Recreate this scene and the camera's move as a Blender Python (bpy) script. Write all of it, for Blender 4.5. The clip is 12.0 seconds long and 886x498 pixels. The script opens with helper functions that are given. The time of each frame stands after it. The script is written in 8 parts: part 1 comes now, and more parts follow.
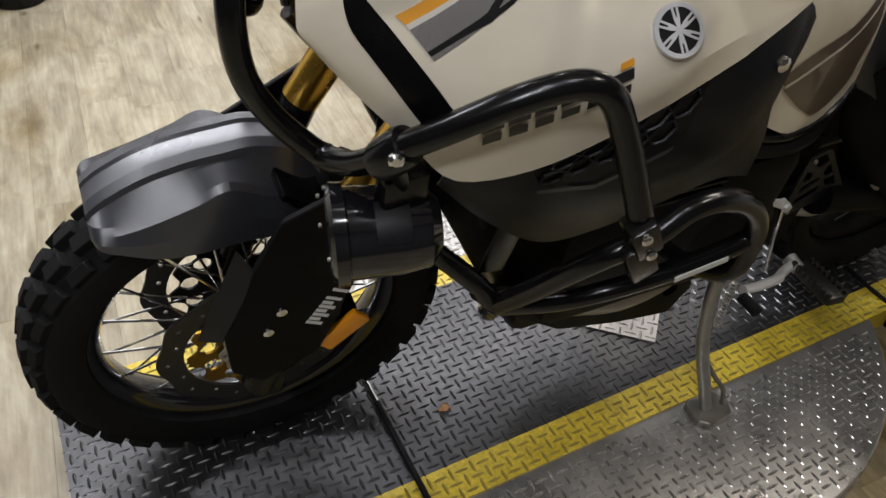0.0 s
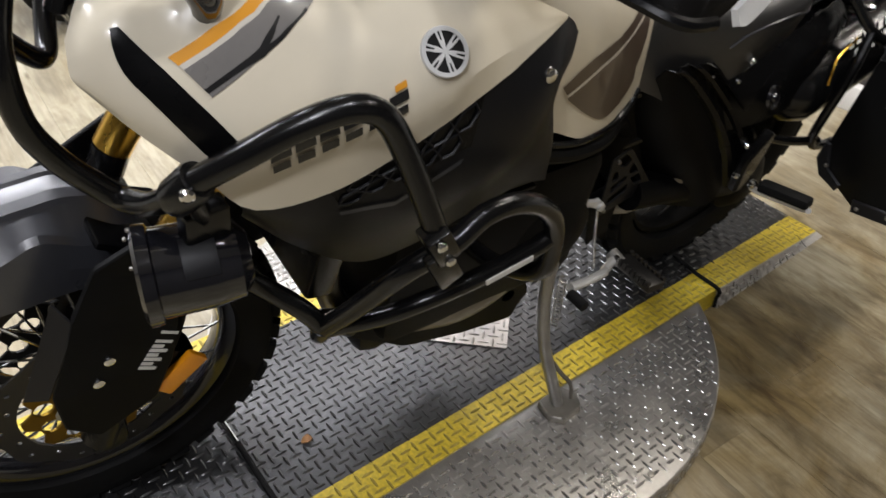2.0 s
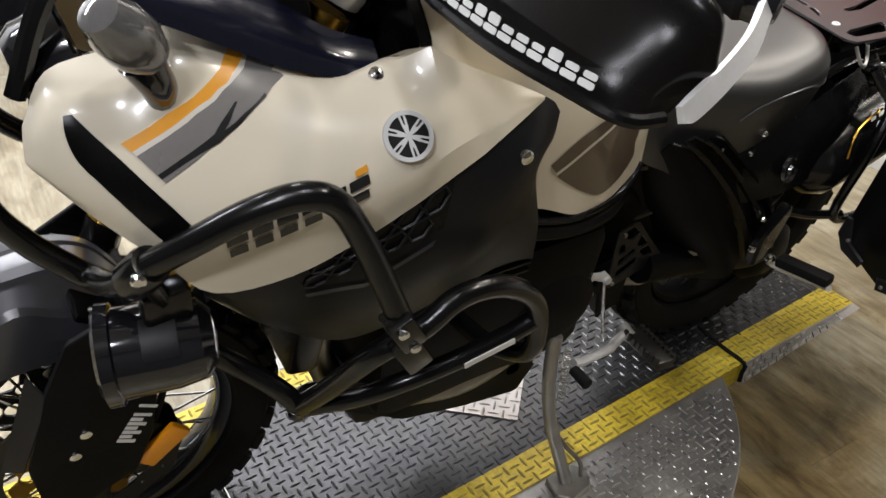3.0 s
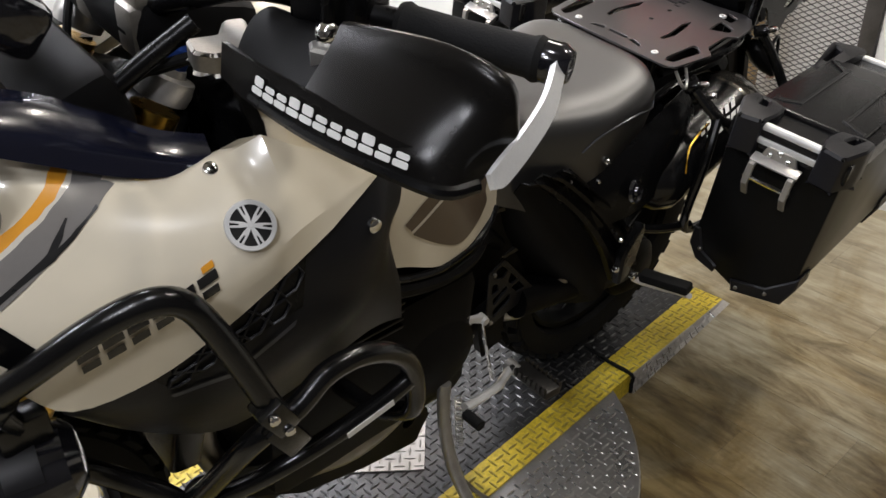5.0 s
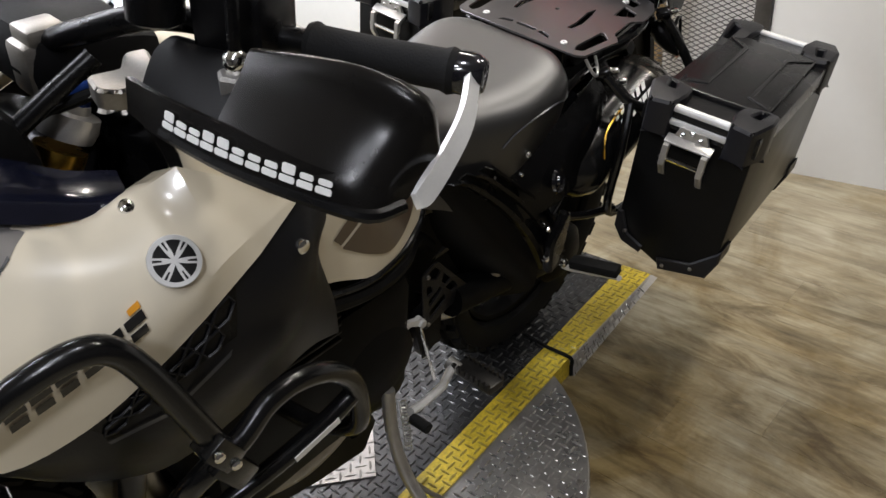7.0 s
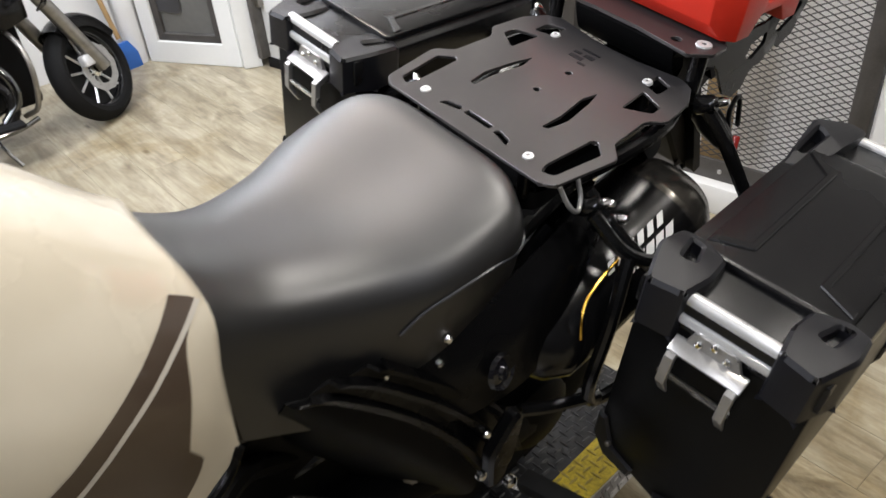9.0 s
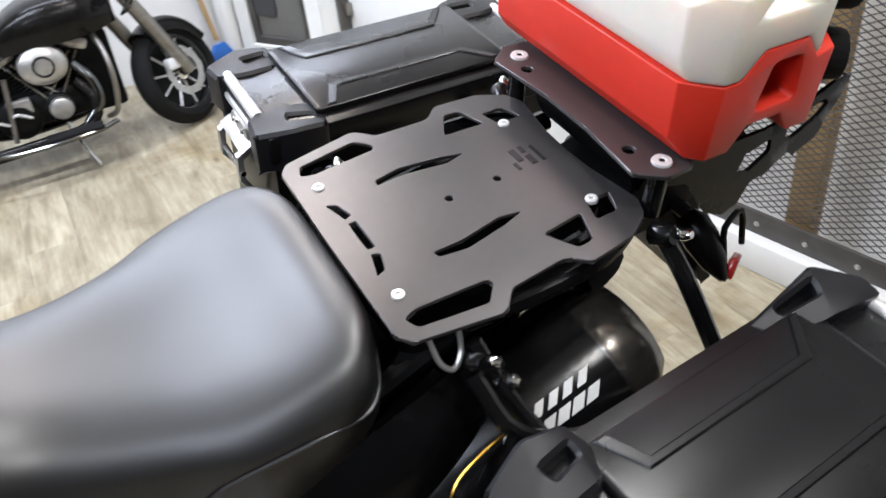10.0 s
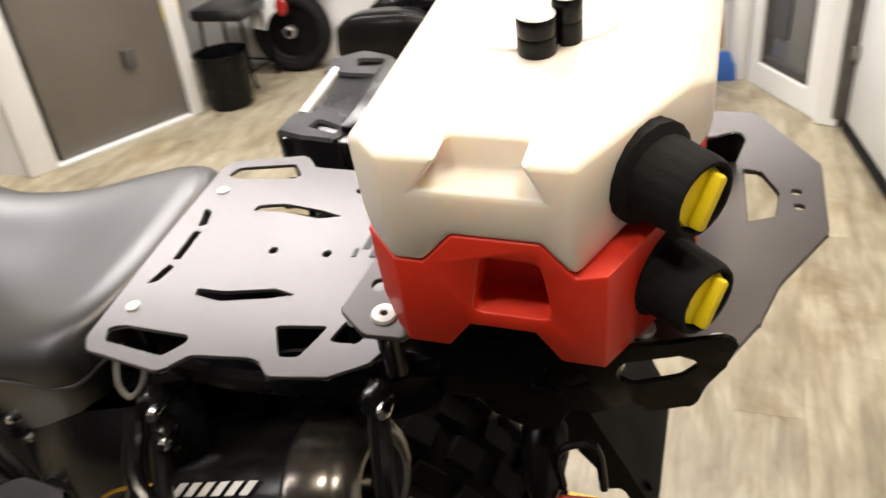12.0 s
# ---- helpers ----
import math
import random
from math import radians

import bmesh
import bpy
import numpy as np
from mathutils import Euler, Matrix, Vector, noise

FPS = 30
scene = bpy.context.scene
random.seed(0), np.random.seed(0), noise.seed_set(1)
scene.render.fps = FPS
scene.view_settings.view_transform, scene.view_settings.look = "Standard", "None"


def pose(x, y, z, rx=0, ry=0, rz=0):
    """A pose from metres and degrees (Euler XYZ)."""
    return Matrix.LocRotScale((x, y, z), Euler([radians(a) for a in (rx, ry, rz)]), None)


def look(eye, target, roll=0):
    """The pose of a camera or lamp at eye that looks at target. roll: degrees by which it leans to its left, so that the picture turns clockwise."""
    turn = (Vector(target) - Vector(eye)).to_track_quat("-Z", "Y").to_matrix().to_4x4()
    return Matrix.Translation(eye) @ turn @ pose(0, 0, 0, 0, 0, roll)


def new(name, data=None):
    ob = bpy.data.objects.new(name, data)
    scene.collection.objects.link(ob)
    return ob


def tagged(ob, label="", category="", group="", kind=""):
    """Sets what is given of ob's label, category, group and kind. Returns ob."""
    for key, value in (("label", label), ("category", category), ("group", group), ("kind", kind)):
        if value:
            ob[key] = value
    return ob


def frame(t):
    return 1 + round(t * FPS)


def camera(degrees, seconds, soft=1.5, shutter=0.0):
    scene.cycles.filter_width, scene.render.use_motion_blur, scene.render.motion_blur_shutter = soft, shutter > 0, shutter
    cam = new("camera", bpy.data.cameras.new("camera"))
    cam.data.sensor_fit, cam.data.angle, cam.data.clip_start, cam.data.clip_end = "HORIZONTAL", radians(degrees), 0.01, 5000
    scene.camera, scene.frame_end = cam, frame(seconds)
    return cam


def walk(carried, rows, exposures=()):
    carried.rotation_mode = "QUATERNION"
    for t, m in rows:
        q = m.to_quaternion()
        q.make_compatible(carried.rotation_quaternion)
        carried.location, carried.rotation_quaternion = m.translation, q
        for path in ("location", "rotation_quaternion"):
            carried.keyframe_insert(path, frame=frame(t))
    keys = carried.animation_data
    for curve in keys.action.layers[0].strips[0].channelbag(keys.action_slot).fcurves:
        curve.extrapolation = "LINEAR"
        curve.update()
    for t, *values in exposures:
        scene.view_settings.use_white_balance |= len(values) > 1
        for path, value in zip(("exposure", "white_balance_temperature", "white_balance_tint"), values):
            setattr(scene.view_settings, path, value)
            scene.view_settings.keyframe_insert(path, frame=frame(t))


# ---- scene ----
cam = camera(58.0, 12.0, 1.5, 0.3)
PATH = [
    (0, (-0.017, -0.921, 1.304), (0.603, 0.451, -0.012), 1.3),
    (0.5, (-0.017, -0.922, 1.311), (0.666, 0.442, 0.017), 0.8),
    (1, (-0.026, -0.944, 1.315), (0.823, 0.354, 0.052), 1.8),
    (1.5, (0.0, -0.984, 1.31), (1.005, 0.18, 0.032), 3.4),
    (2, (0.035, -0.993, 1.32), (0.931, 0.286, 0.07), 1.8),
    (2.5, (0.099, -0.994, 1.329), (0.904, 0.383, 0.124), 1.4),
    (2.7, (0.118, -1.001, 1.333), (0.925, 0.403, 0.159), 0.6),
    (4.3, (0.159, -1.013, 1.353), (1.115, 0.34, 0.232), -3.1),
    (4.5, (0.171, -1.018, 1.366), (1.176, 0.325, 0.277), -3.8),
    (5, (0.173, -1.034, 1.372), (1.231, 0.278, 0.295), -3.7),
    (5.5, (0.176, -1.038, 1.375), (1.261, 0.261, 0.308), -3.5),
    (6, (0.179, -1.032, 1.38), (1.287, 0.254, 0.322), -3.1),
    (6.5, (0.179, -1.024, 1.388), (1.291, 0.226, 0.292), -6.4),
    (6.7, (0.167, -1.029, 1.39), (1.346, 0.148, 0.285), -6.0),
    (8.3, (0.49, -0.94, 1.363), (1.549, 0.342, 0.251), -4.2),
    (8.5, (0.556, -0.917, 1.355), (1.599, 0.382, 0.248), -4.0),
    (9, (0.789, -0.773, 1.326), (1.785, 0.517, 0.166), -5.2),
    (9.5, (0.951, -0.704, 1.308), (1.933, 0.506, 0.054), -7.6),
    (10, (1.161, -0.749, 1.328), (1.858, 0.731, 0.178), -7.0),
    (10.5, (1.342, -0.783, 1.31), (1.85, 0.766, 0.151), -8.2),
    (11, (1.532, -0.699, 1.269), (1.91, 0.815, 0.018), -4.6),
    (11.5, (1.722, -0.643, 1.259), (1.73, 0.98, 0.09), -11.2),
    (11.6, (1.761, -0.647, 1.261), (1.641, 1.001, 0.134), -10.8),
    (11.8, (1.827, -0.689, 1.296), (1.469, 0.954, 0.213), -5.3),
    (12, (1.89, -0.686, 1.288), (1.254, 0.9, 0.248), -6.6),
]
EXPOSURES = [  # seconds, stops, kelvin, tint
    (0.0, -0.62, 6500, 10), (1.0, -0.46, 6550, 10), (2.0, -0.26, 6500, 10), (2.5, -0.24, 6500, 10), (5.5, -0.42, 6500, 10), (6.5, -0.42, 6450, 10),
    (8.5, -0.10, 6300, 10), (9.0, -0.30, 6280, 10), (9.5, -0.30, 5980, 10), (10.0, -0.18, 5900, 10), (10.5, -0.20, 6150, 10), (11.0, -0.18, 6200, 10),
    (11.5, -0.30, 7100, 12), (12.0, -0.34, 7200, 12),
]
walk(cam, [(t, look(eye, target, roll)) for t, eye, target, roll in PATH], EXPOSURES)

# ---- light ----
world = bpy.data.worlds.new("world")
scene.world = world
world.use_nodes = True
world.node_tree.nodes["Background"].inputs[0].default_value = (0.9, 0.95, 1.0, 1)
world.node_tree.nodes["Background"].inputs[1].default_value = 0.02


def ceiling_or_fill_lamp(x, y, z, sx, sy, watts, colour=(1.0, 0.97, 0.92), rz=0):
    lamp = bpy.data.lights.new("ceiling_or_fill_lamp", "AREA")
    lamp.shape, lamp.size, lamp.size_y, lamp.energy, lamp.color = "RECTANGLE", sx, sy, watts, colour
    ob = new("ceiling_or_fill_lamp", lamp)
    ob.matrix_world = pose(x, y, z, 0, 0, rz)
    return ob


COOL, SOFT, WARM = (0.92, 0.93, 1.0), (1.0, 0.84, 0.72), (1.0, 0.93, 0.84)
LAMPS = [  # x, y, length, width, watts, colour
    (-0.25, 1.12, 2.3, 0.16, 118, COOL),
    (2.0, 2.13, 1.1, 0.18, 42, COOL),
    (0.80, 2.38, 1.2, 0.22, 34, COOL),
    (1.68, 1.14, 0.30, 0.36, 16, SOFT),
    (2.10, 0.0, 0.20, 0.5, 21, WARM),
    # small unseen lamps from here on are added to brighten cowl, tank and floor
    (-0.80, -1.55, 0.20, 0.20, 30, COOL),
    (-0.28, -1.15, 0.14, 0.14, 8, COOL),
    (0.45, -1.05, 0.14, 0.14, 8, COOL),
    (1.60, -1.00, 0.14, 0.14, 15, WARM),
    (2.40, -0.85, 0.14, 0.14, 12, WARM),
]
for x, y, sx, sy, watts, tint in LAMPS:
    ceiling_or_fill_lamp(x, y, 2.50, sx, sy, watts, tint)


# ---- materials ----
def material(name, colour, rough=0.5, metal=0.0, var=0.12, scale=8.0, bump=0.0, bump_scale=300.0, coat=0.0, rough_var=0.1, spec=0.5, sub=0.0, fine=0.0, coat_rough=0.06):
    m = bpy.data.materials.new(name)
    m.use_nodes = True
    nt = m.node_tree
    bsdf = nt.nodes["Principled BSDF"]
    link = nt.links.new
    co = nt.nodes.new("ShaderNodeTexCoord")
    n1 = nt.nodes.new("ShaderNodeTexNoise")
    n1.inputs["Scale"].default_value, n1.inputs["Detail"].default_value = scale, 6
    n2 = nt.nodes.new("ShaderNodeTexNoise")
    n2.inputs["Scale"].default_value, n2.inputs["Detail"].default_value = scale * 14, 4
    link(co.outputs["Object"], n1.inputs["Vector"])
    link(co.outputs["Object"], n2.inputs["Vector"])
    mixn = nt.nodes.new("ShaderNodeMath")
    mixn.operation = "MULTIPLY_ADD"
    link(n2.outputs["Fac"], mixn.inputs[0])
    mixn.inputs[1].default_value = 0.35 + fine
    link(n1.outputs["Fac"], mixn.inputs[2])
    span = nt.nodes.new("ShaderNodeMapRange")
    link(mixn.outputs[0], span.inputs[0])
    span.inputs[1].default_value, span.inputs[2].default_value = 0.35, 1.0 + fine
    span.inputs[3].default_value, span.inputs[4].default_value = 1 - var, 1 + var
    mul = nt.nodes.new("ShaderNodeVectorMath")
    mul.operation = "SCALE"
    mul.inputs[0].default_value = colour[:3]
    link(span.outputs[0], mul.inputs["Scale"])
    link(mul.outputs[0], bsdf.inputs["Base Color"])
    rr = nt.nodes.new("ShaderNodeMapRange")
    link(n1.outputs["Fac"], rr.inputs[0])
    rr.inputs[1].default_value, rr.inputs[2].default_value = 0.3, 0.7
    rr.inputs[3].default_value, rr.inputs[4].default_value = max(0.02, rough - rough_var * rough), min(1, rough + rough_var * rough)
    link(rr.outputs[0], bsdf.inputs["Roughness"])
    bsdf.inputs["Metallic"].default_value = metal
    bsdf.inputs["Specular IOR Level"].default_value = spec
    bsdf.inputs["Coat Weight"].default_value = coat
    bsdf.inputs["Coat Roughness"].default_value = coat_rough
    if sub:
        bsdf.inputs["Subsurface Weight"].default_value = sub
        bsdf.inputs["Subsurface Radius"].default_value = (0.03, 0.02, 0.012)
        bsdf.inputs["Subsurface Scale"].default_value = 0.6
    if bump:
        n3 = nt.nodes.new("ShaderNodeTexNoise")
        n3.inputs["Scale"].default_value, n3.inputs["Detail"].default_value = bump_scale, 3
        link(co.outputs["Object"], n3.inputs["Vector"])
        b = nt.nodes.new("ShaderNodeBump")
        b.inputs["Strength"].default_value, b.inputs["Distance"].default_value = bump, 0.001
        link(n3.outputs["Fac"], b.inputs["Height"])
        link(b.outputs[0], bsdf.inputs["Normal"])
    return m


BEIGE = material("beige_paint", (0.76, 0.69, 0.545), 0.26, 0.0, 0.04, 3, coat=0.7)
BLACK = material("black_plastic", (0.0030, 0.0030, 0.0033), 0.27, 0, 0.25, 12, 0.12, 900, spec=0.20)
PANEL = material("charcoal_plastic", (0.008, 0.008, 0.009), 0.38, 0, 0.2, 10, 0.3, 1100, spec=0.24)
GREY = material("grey_satin_plastic", (0.040, 0.041, 0.047), 0.30, 0, 0.1, 8, 0.12, 1200, spec=0.75)
MATT = material("matt_black", (0.0025, 0.0025, 0.0027), 0.55, 0, 0.2, 12, 0.2, 700, spec=0.10)
GUARD = material("satin_black_guard", (0.006, 0.0055, 0.005), 0.22, 0, 0.2, 10, 0.08, 900, spec=0.2)
OFFCUT = material("bright_loose_plate", (0.48, 0.455, 0.43), 0.5, 0.5, 0.3, 9, 0.4, 260)
GLOSSY = material("gloss_black", (0.008, 0.008, 0.010), 0.12, 0, 0.2, 10, coat=0.5)
NAVY = material("dark_navy_plastic", (0.006, 0.007, 0.016), 0.2, 0, 0.2, 10, coat=0.4)
TUBE = material("powder_coated_steel", (0.0045, 0.0045, 0.0047), 0.20, 0, 0.25, 14, 0.12, 700, spec=0.42)
RUBBER = material("tyre_rubber", (0.008, 0.008, 0.008), 0.75, 0, 0.3, 9, 0.5, 400, spec=0.15)
VINYL = material("seat_vinyl", (0.0055, 0.0055, 0.0058), 0.45, 0, 0.1, 5, 0.09, 1200, spec=1.0, coat=0.40, coat_rough=0.36)
CHROME = material("chrome", (0.75, 0.75, 0.74), 0.12, 1, 0.06, 20)
DARKCHROME = material("dark_chrome", (0.16, 0.16, 0.16), 0.14, 1, 0.2, 12)
STEEL = material("brushed_steel", (0.47, 0.46, 0.44), 0.32, 0.75, 0.15, 30, 0.2, 500)
ALU = material("aluminium", (0.72, 0.72, 0.71), 0.30, 0.5, 0.1, 25, 0.15, 600)
PALESTEEL = material("worn_pale_steel", (0.34, 0.33, 0.31), 0.34, 0.65, 0.25, 25, 0.3, 300)
CAPSTEEL = material("satin_cap_steel", (0.14, 0.13, 0.115), 0.22, 0.9, 0.5, 9, 0.1, 300, rough_var=0.4)
DULLSTEEL = material("grey_cast_steel", (0.28, 0.265, 0.24), 0.45, 1, 0.25, 25, 0.3, 300)
ENGINE = material("black_engine_paint", (0.006, 0.006, 0.006), 0.38, 0.0, 0.3, 15, 0.3, 300, spec=0.14)
DARKGOLD = material("dull_gold_carrier", (0.22, 0.13, 0.02), 0.42, 1, 0.25, 15)
GOLD = material("gold_anodised", (0.70, 0.42, 0.07), 0.28, 1, 0.15, 15)
BLUE = material("blue_anodised", (0.03, 0.08, 0.35), 0.3, 0.9, 0.15, 15)
ANOD = material("dark_anodised_plate", (0.086, 0.081, 0.081), 0.32, 0.6, 0.10, 6, 0.04, 1500, spec=0.6)
CASE = material("black_aluminium_case", (0.0040, 0.0040, 0.0040), 0.32, 0.0, 0.15, 7, 0.05, 1200, spec=0.16)
LID = material("satin_black_lid", (0.007, 0.007, 0.0075), 0.27, 0.0, 0.15, 7, 0.05, 1200, spec=0.42)
CASETOP = material("black_case_corner", (0.007, 0.007, 0.009), 0.42, 0, 0.15, 10, 0.25, 1000, spec=0.38)
ORANGE = material("orange_print", (0.75, 0.33, 0.03), 0.35, 0, 0.06, 10)
AMBER = material("amber_reflector", (0.85, 0.32, 0.01), 0.22, 0, 0.1, 30)
GREYPRINT = material("grey_print", (0.20, 0.19, 0.18), 0.3, 0, 0.1, 10, coat=0.5)
SILVER = material("silver_paint", (0.72, 0.72, 0.71), 0.35, 0.25, 0.05, 20)
DARKDISC = material("dark_disc_steel", (0.05, 0.048, 0.046), 0.4, 0.8, 0.2, 20)
PALEPRINT = material("pale_print", (0.66, 0.62, 0.54), 0.35, 0, 0.05, 20, coat=0.4)
LENS = material("clear_grey_lens", (0.13, 0.128, 0.125), 0.10, 0.3, 0.3, 40, coat=0.8)
BROWNPRINT = material("brown_print", (0.085, 0.060, 0.042), 0.35, 0, 0.1, 20, coat=0.4)
BLACKPRINT = material("black_print", (0.012, 0.012, 0.012), 0.3, 0, 0.1, 10, coat=0.5)
WHITEPRINT = material("white_print", (0.72, 0.72, 0.70), 0.45, 0, 0.08, 30)
REDPLAST = material("red_polyethylene", (0.64, 0.028, 0.010), 0.42, 0, 0.10, 6, 0.2, 500, sub=0.22)
WHITEPLAST = material("natural_polyethylene", (0.92, 0.85, 0.76), 0.40, 0, 0.04, 5, 0.15, 500, sub=0.6)
YELLOWPLAST = material("yellow_plastic", (0.80, 0.62, 0.02), 0.4, 0, 0.06, 10)
REDLENS = material("red_reflector", (0.30, 0.018, 0.012), 0.2, 0, 0.1, 30)
WHITEPAINT = material("white_wall_paint", (0.72, 0.72, 0.70), 0.5, 0, 0.04, 2.2, 0.2, 120)
# dark tone of the unseen walls, keeps reflections in black parts low
DARKWALL = material("dark_unseen_wall", (0.045, 0.041, 0.037), 0.7, 0, 0.25, 2.0, 0.2, 90)
WHITEDOOR = material("white_door_enamel", (0.78, 0.79, 0.77), 0.35, 0, 0.04, 3, 0.05, 60)
CEIL = material("ceiling_paint", (0.46, 0.45, 0.43), 0.7, 0, 0.08, 2, 0.2, 90)
DARKFRAME = material("weathered_dark_frame", (0.075, 0.07, 0.065), 0.5, 0.3, 0.35, 12, 0.4, 200)
DRYLEAF = material("dry_leaf", (0.30, 0.13, 0.03), 0.6, 0, 0.5, 60, 0.4, 400)
RUSTWOOD = material("stained_timber", (0.36, 0.235, 0.10), 0.6, 0, 0.35, 14, 0.5, 160)
GALV = material("dull_steel_mesh", (0.10, 0.095, 0.09), 0.5, 0.3, 0.35, 30)
GREYDOOR = material("grey_brown_laminate", (0.13, 0.115, 0.095), 0.35, 0, 0.15, 4, 0.1, 200)
CREAM = material("cream_cage_lining", (0.86, 0.85, 0.82), 0.6, 0, 0.10, 3, 0.2, 150)
BLUEPLAST = material("blue_plastic", (0.03, 0.14, 0.50), 0.4, 0, 0.1, 20)
GLASSDARK = material("dark_window_glass", (0.13, 0.13, 0.125), 0.12, 0, 0.15, 3, coat=0.5)
YELLOWTAPE = material("yellow_floor_paint", (0.60, 0.45, 0.035), 0.42, 0, 0.75, 9, 0.4, 250, fine=0.8)
DULLYELLOW = material("worn_yellow_treads", (0.34, 0.26, 0.045), 0.4, 0.2, 0.6, 14, 0.3, 250, fine=0.5)
# worn treads, paler than their plates so that glints sit in the colour
WORNTREAD = material("worn_glint_tread_tops", (0.08, 0.08, 0.079), 0.30, 0.8, 0.4, 12, 0.2, 260, fine=0.3)
BRIGHTTREAD = material("polished_glint_tread_tops", (0.50, 0.485, 0.46), 0.27, 0.85, 0.2, 12, 0.1, 260)
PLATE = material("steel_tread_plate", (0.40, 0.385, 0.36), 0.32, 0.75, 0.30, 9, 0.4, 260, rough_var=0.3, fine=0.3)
# PLATE made lighter in colour, to offset shade on the ramp's side
BRIGHTSIDE = material("lightened_ramp_plate", (0.52, 0.50, 0.47), 0.38, 0.5, 0.25, 9, 0.4, 260, rough_var=0.3, fine=0.3)
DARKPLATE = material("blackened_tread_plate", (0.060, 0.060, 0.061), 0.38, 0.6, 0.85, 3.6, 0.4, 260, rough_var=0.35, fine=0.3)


def plank_material():
    m = bpy.data.materials.new("weathered_vinyl_plank")
    m.use_nodes = True
    nt = m.node_tree
    link, bsdf = nt.links.new, nt.nodes["Principled BSDF"]
    co = nt.nodes.new("ShaderNodeTexCoord")
    info = nt.nodes.new("ShaderNodeObjectInfo")
    shift = nt.nodes.new("ShaderNodeVectorMath")
    shift.operation = "MULTIPLY_ADD"
    link(info.outputs["Random"], shift.inputs[0])
    shift.inputs[1].default_value = (31, 57, 13)
    link(co.outputs["Object"], shift.inputs[2])
    stretch = nt.nodes.new("ShaderNodeMapping")
    stretch.inputs["Scale"].default_value = (11, 2.6, 5)
    link(shift.outputs[0], stretch.inputs[0])
    grain = nt.nodes.new("ShaderNodeTexNoise")
    grain.inputs["Scale"].default_value, grain.inputs["Detail"].default_value, grain.inputs["Distortion"].default_value = 1.4, 9, 1.1
    link(stretch.outputs[0], grain.inputs["Vector"])
    fine = nt.nodes.new("ShaderNodeMapping")
    fine.inputs["Scale"].default_value = (70, 4, 5)
    link(shift.outputs[0], fine.inputs[0])
    lines = nt.nodes.new("ShaderNodeTexNoise")
    lines.inputs["Scale"].default_value, lines.inputs["Detail"].default_value = 1.6, 6
    link(fine.outputs[0], lines.inputs["Vector"])
    ramp = nt.nodes.new("ShaderNodeValToRGB")
    link(grain.outputs["Fac"], ramp.inputs[0])
    el = ramp.color_ramp.elements
    el[0].position, el[0].color = 0.28, (0.245, 0.218, 0.160, 1)
    el[1].position, el[1].color = 0.74, (0.44, 0.405, 0.315, 1)
    mid = el.new(0.48)
    mid.color = (0.345, 0.31, 0.228, 1)
    mix = nt.nodes.new("ShaderNodeMix")
    mix.data_type, mix.blend_type = "RGBA", "MULTIPLY"
    mix.inputs["Factor"].default_value = 0.42
    link(ramp.outputs[0], mix.inputs["A"])
    r2 = nt.nodes.new("ShaderNodeValToRGB")
    link(lines.outputs["Fac"], r2.inputs[0])
    r2.color_ramp.elements[0].position, r2.color_ramp.elements[0].color = 0.3, (0.5, 0.48, 0.45, 1)
    r2.color_ramp.elements[1].position = 0.6
    link(r2.outputs[0], mix.inputs["B"])
    tone = nt.nodes.new("ShaderNodeMapRange")
    link(info.outputs["Random"], tone.inputs[0])
    tone.inputs[3].default_value, tone.inputs[4].default_value = 0.92, 1.10
    sc = nt.nodes.new("ShaderNodeVectorMath")
    sc.operation = "SCALE"
    link(mix.outputs["Result"], sc.inputs[0])
    link(tone.outputs[0], sc.inputs["Scale"])
    # brown worn patches and fine dark cracks that run on over the planks
    place = nt.nodes.new("ShaderNodeNewGeometry")
    patch = nt.nodes.new("ShaderNodeTexNoise")
    patch.inputs["Scale"].default_value, patch.inputs["Detail"].default_value, patch.inputs["Distortion"].default_value = 2.2, 9, 0.9
    patch.inputs["Roughness"].default_value = 0.66
    link(place.outputs["Position"], patch.inputs["Vector"])
    pr = nt.nodes.new("ShaderNodeValToRGB")
    reach = nt.nodes.new("ShaderNodeVectorMath")     # more brown patches round the lift's rear end
    reach.operation = "DISTANCE"
    link(place.outputs["Position"], reach.inputs[0])
    reach.inputs[1].default_value = (1.55, -0.55, 0)
    patch_bias = nt.nodes.new("ShaderNodeMapRange")
    link(reach.outputs["Value"], patch_bias.inputs[0])
    patch_bias.inputs[1].default_value, patch_bias.inputs[2].default_value = 0.25, 0.85
    patch_bias.inputs[3].default_value, patch_bias.inputs[4].default_value = 0.10, -0.03
    total = nt.nodes.new("ShaderNodeMath")
    link(patch.outputs["Fac"], total.inputs[0])
    link(patch_bias.outputs[0], total.inputs[1])
    link(total.outputs[0], pr.inputs[0])
    pr.color_ramp.elements[0].position, pr.color_ramp.elements[0].color = 0.48, (1, 1, 1, 1)
    pr.color_ramp.elements[1].position, pr.color_ramp.elements[1].color = 0.70, (0.60, 0.50, 0.31, 1)
    worn = nt.nodes.new("ShaderNodeVectorMath")
    worn.operation = "MULTIPLY"
    link(sc.outputs[0], worn.inputs[0])
    link(pr.outputs[0], worn.inputs[1])
    knots = nt.nodes.new("ShaderNodeMapping")
    knots.inputs["Scale"].default_value = (1.0, 0.35, 1.0)
    link(shift.outputs[0], knots.inputs[0])
    cr = nt.nodes.new("ShaderNodeTexVoronoi")
    cr.inputs["Scale"].default_value, cr.inputs["Randomness"].default_value = 7.0, 1.0
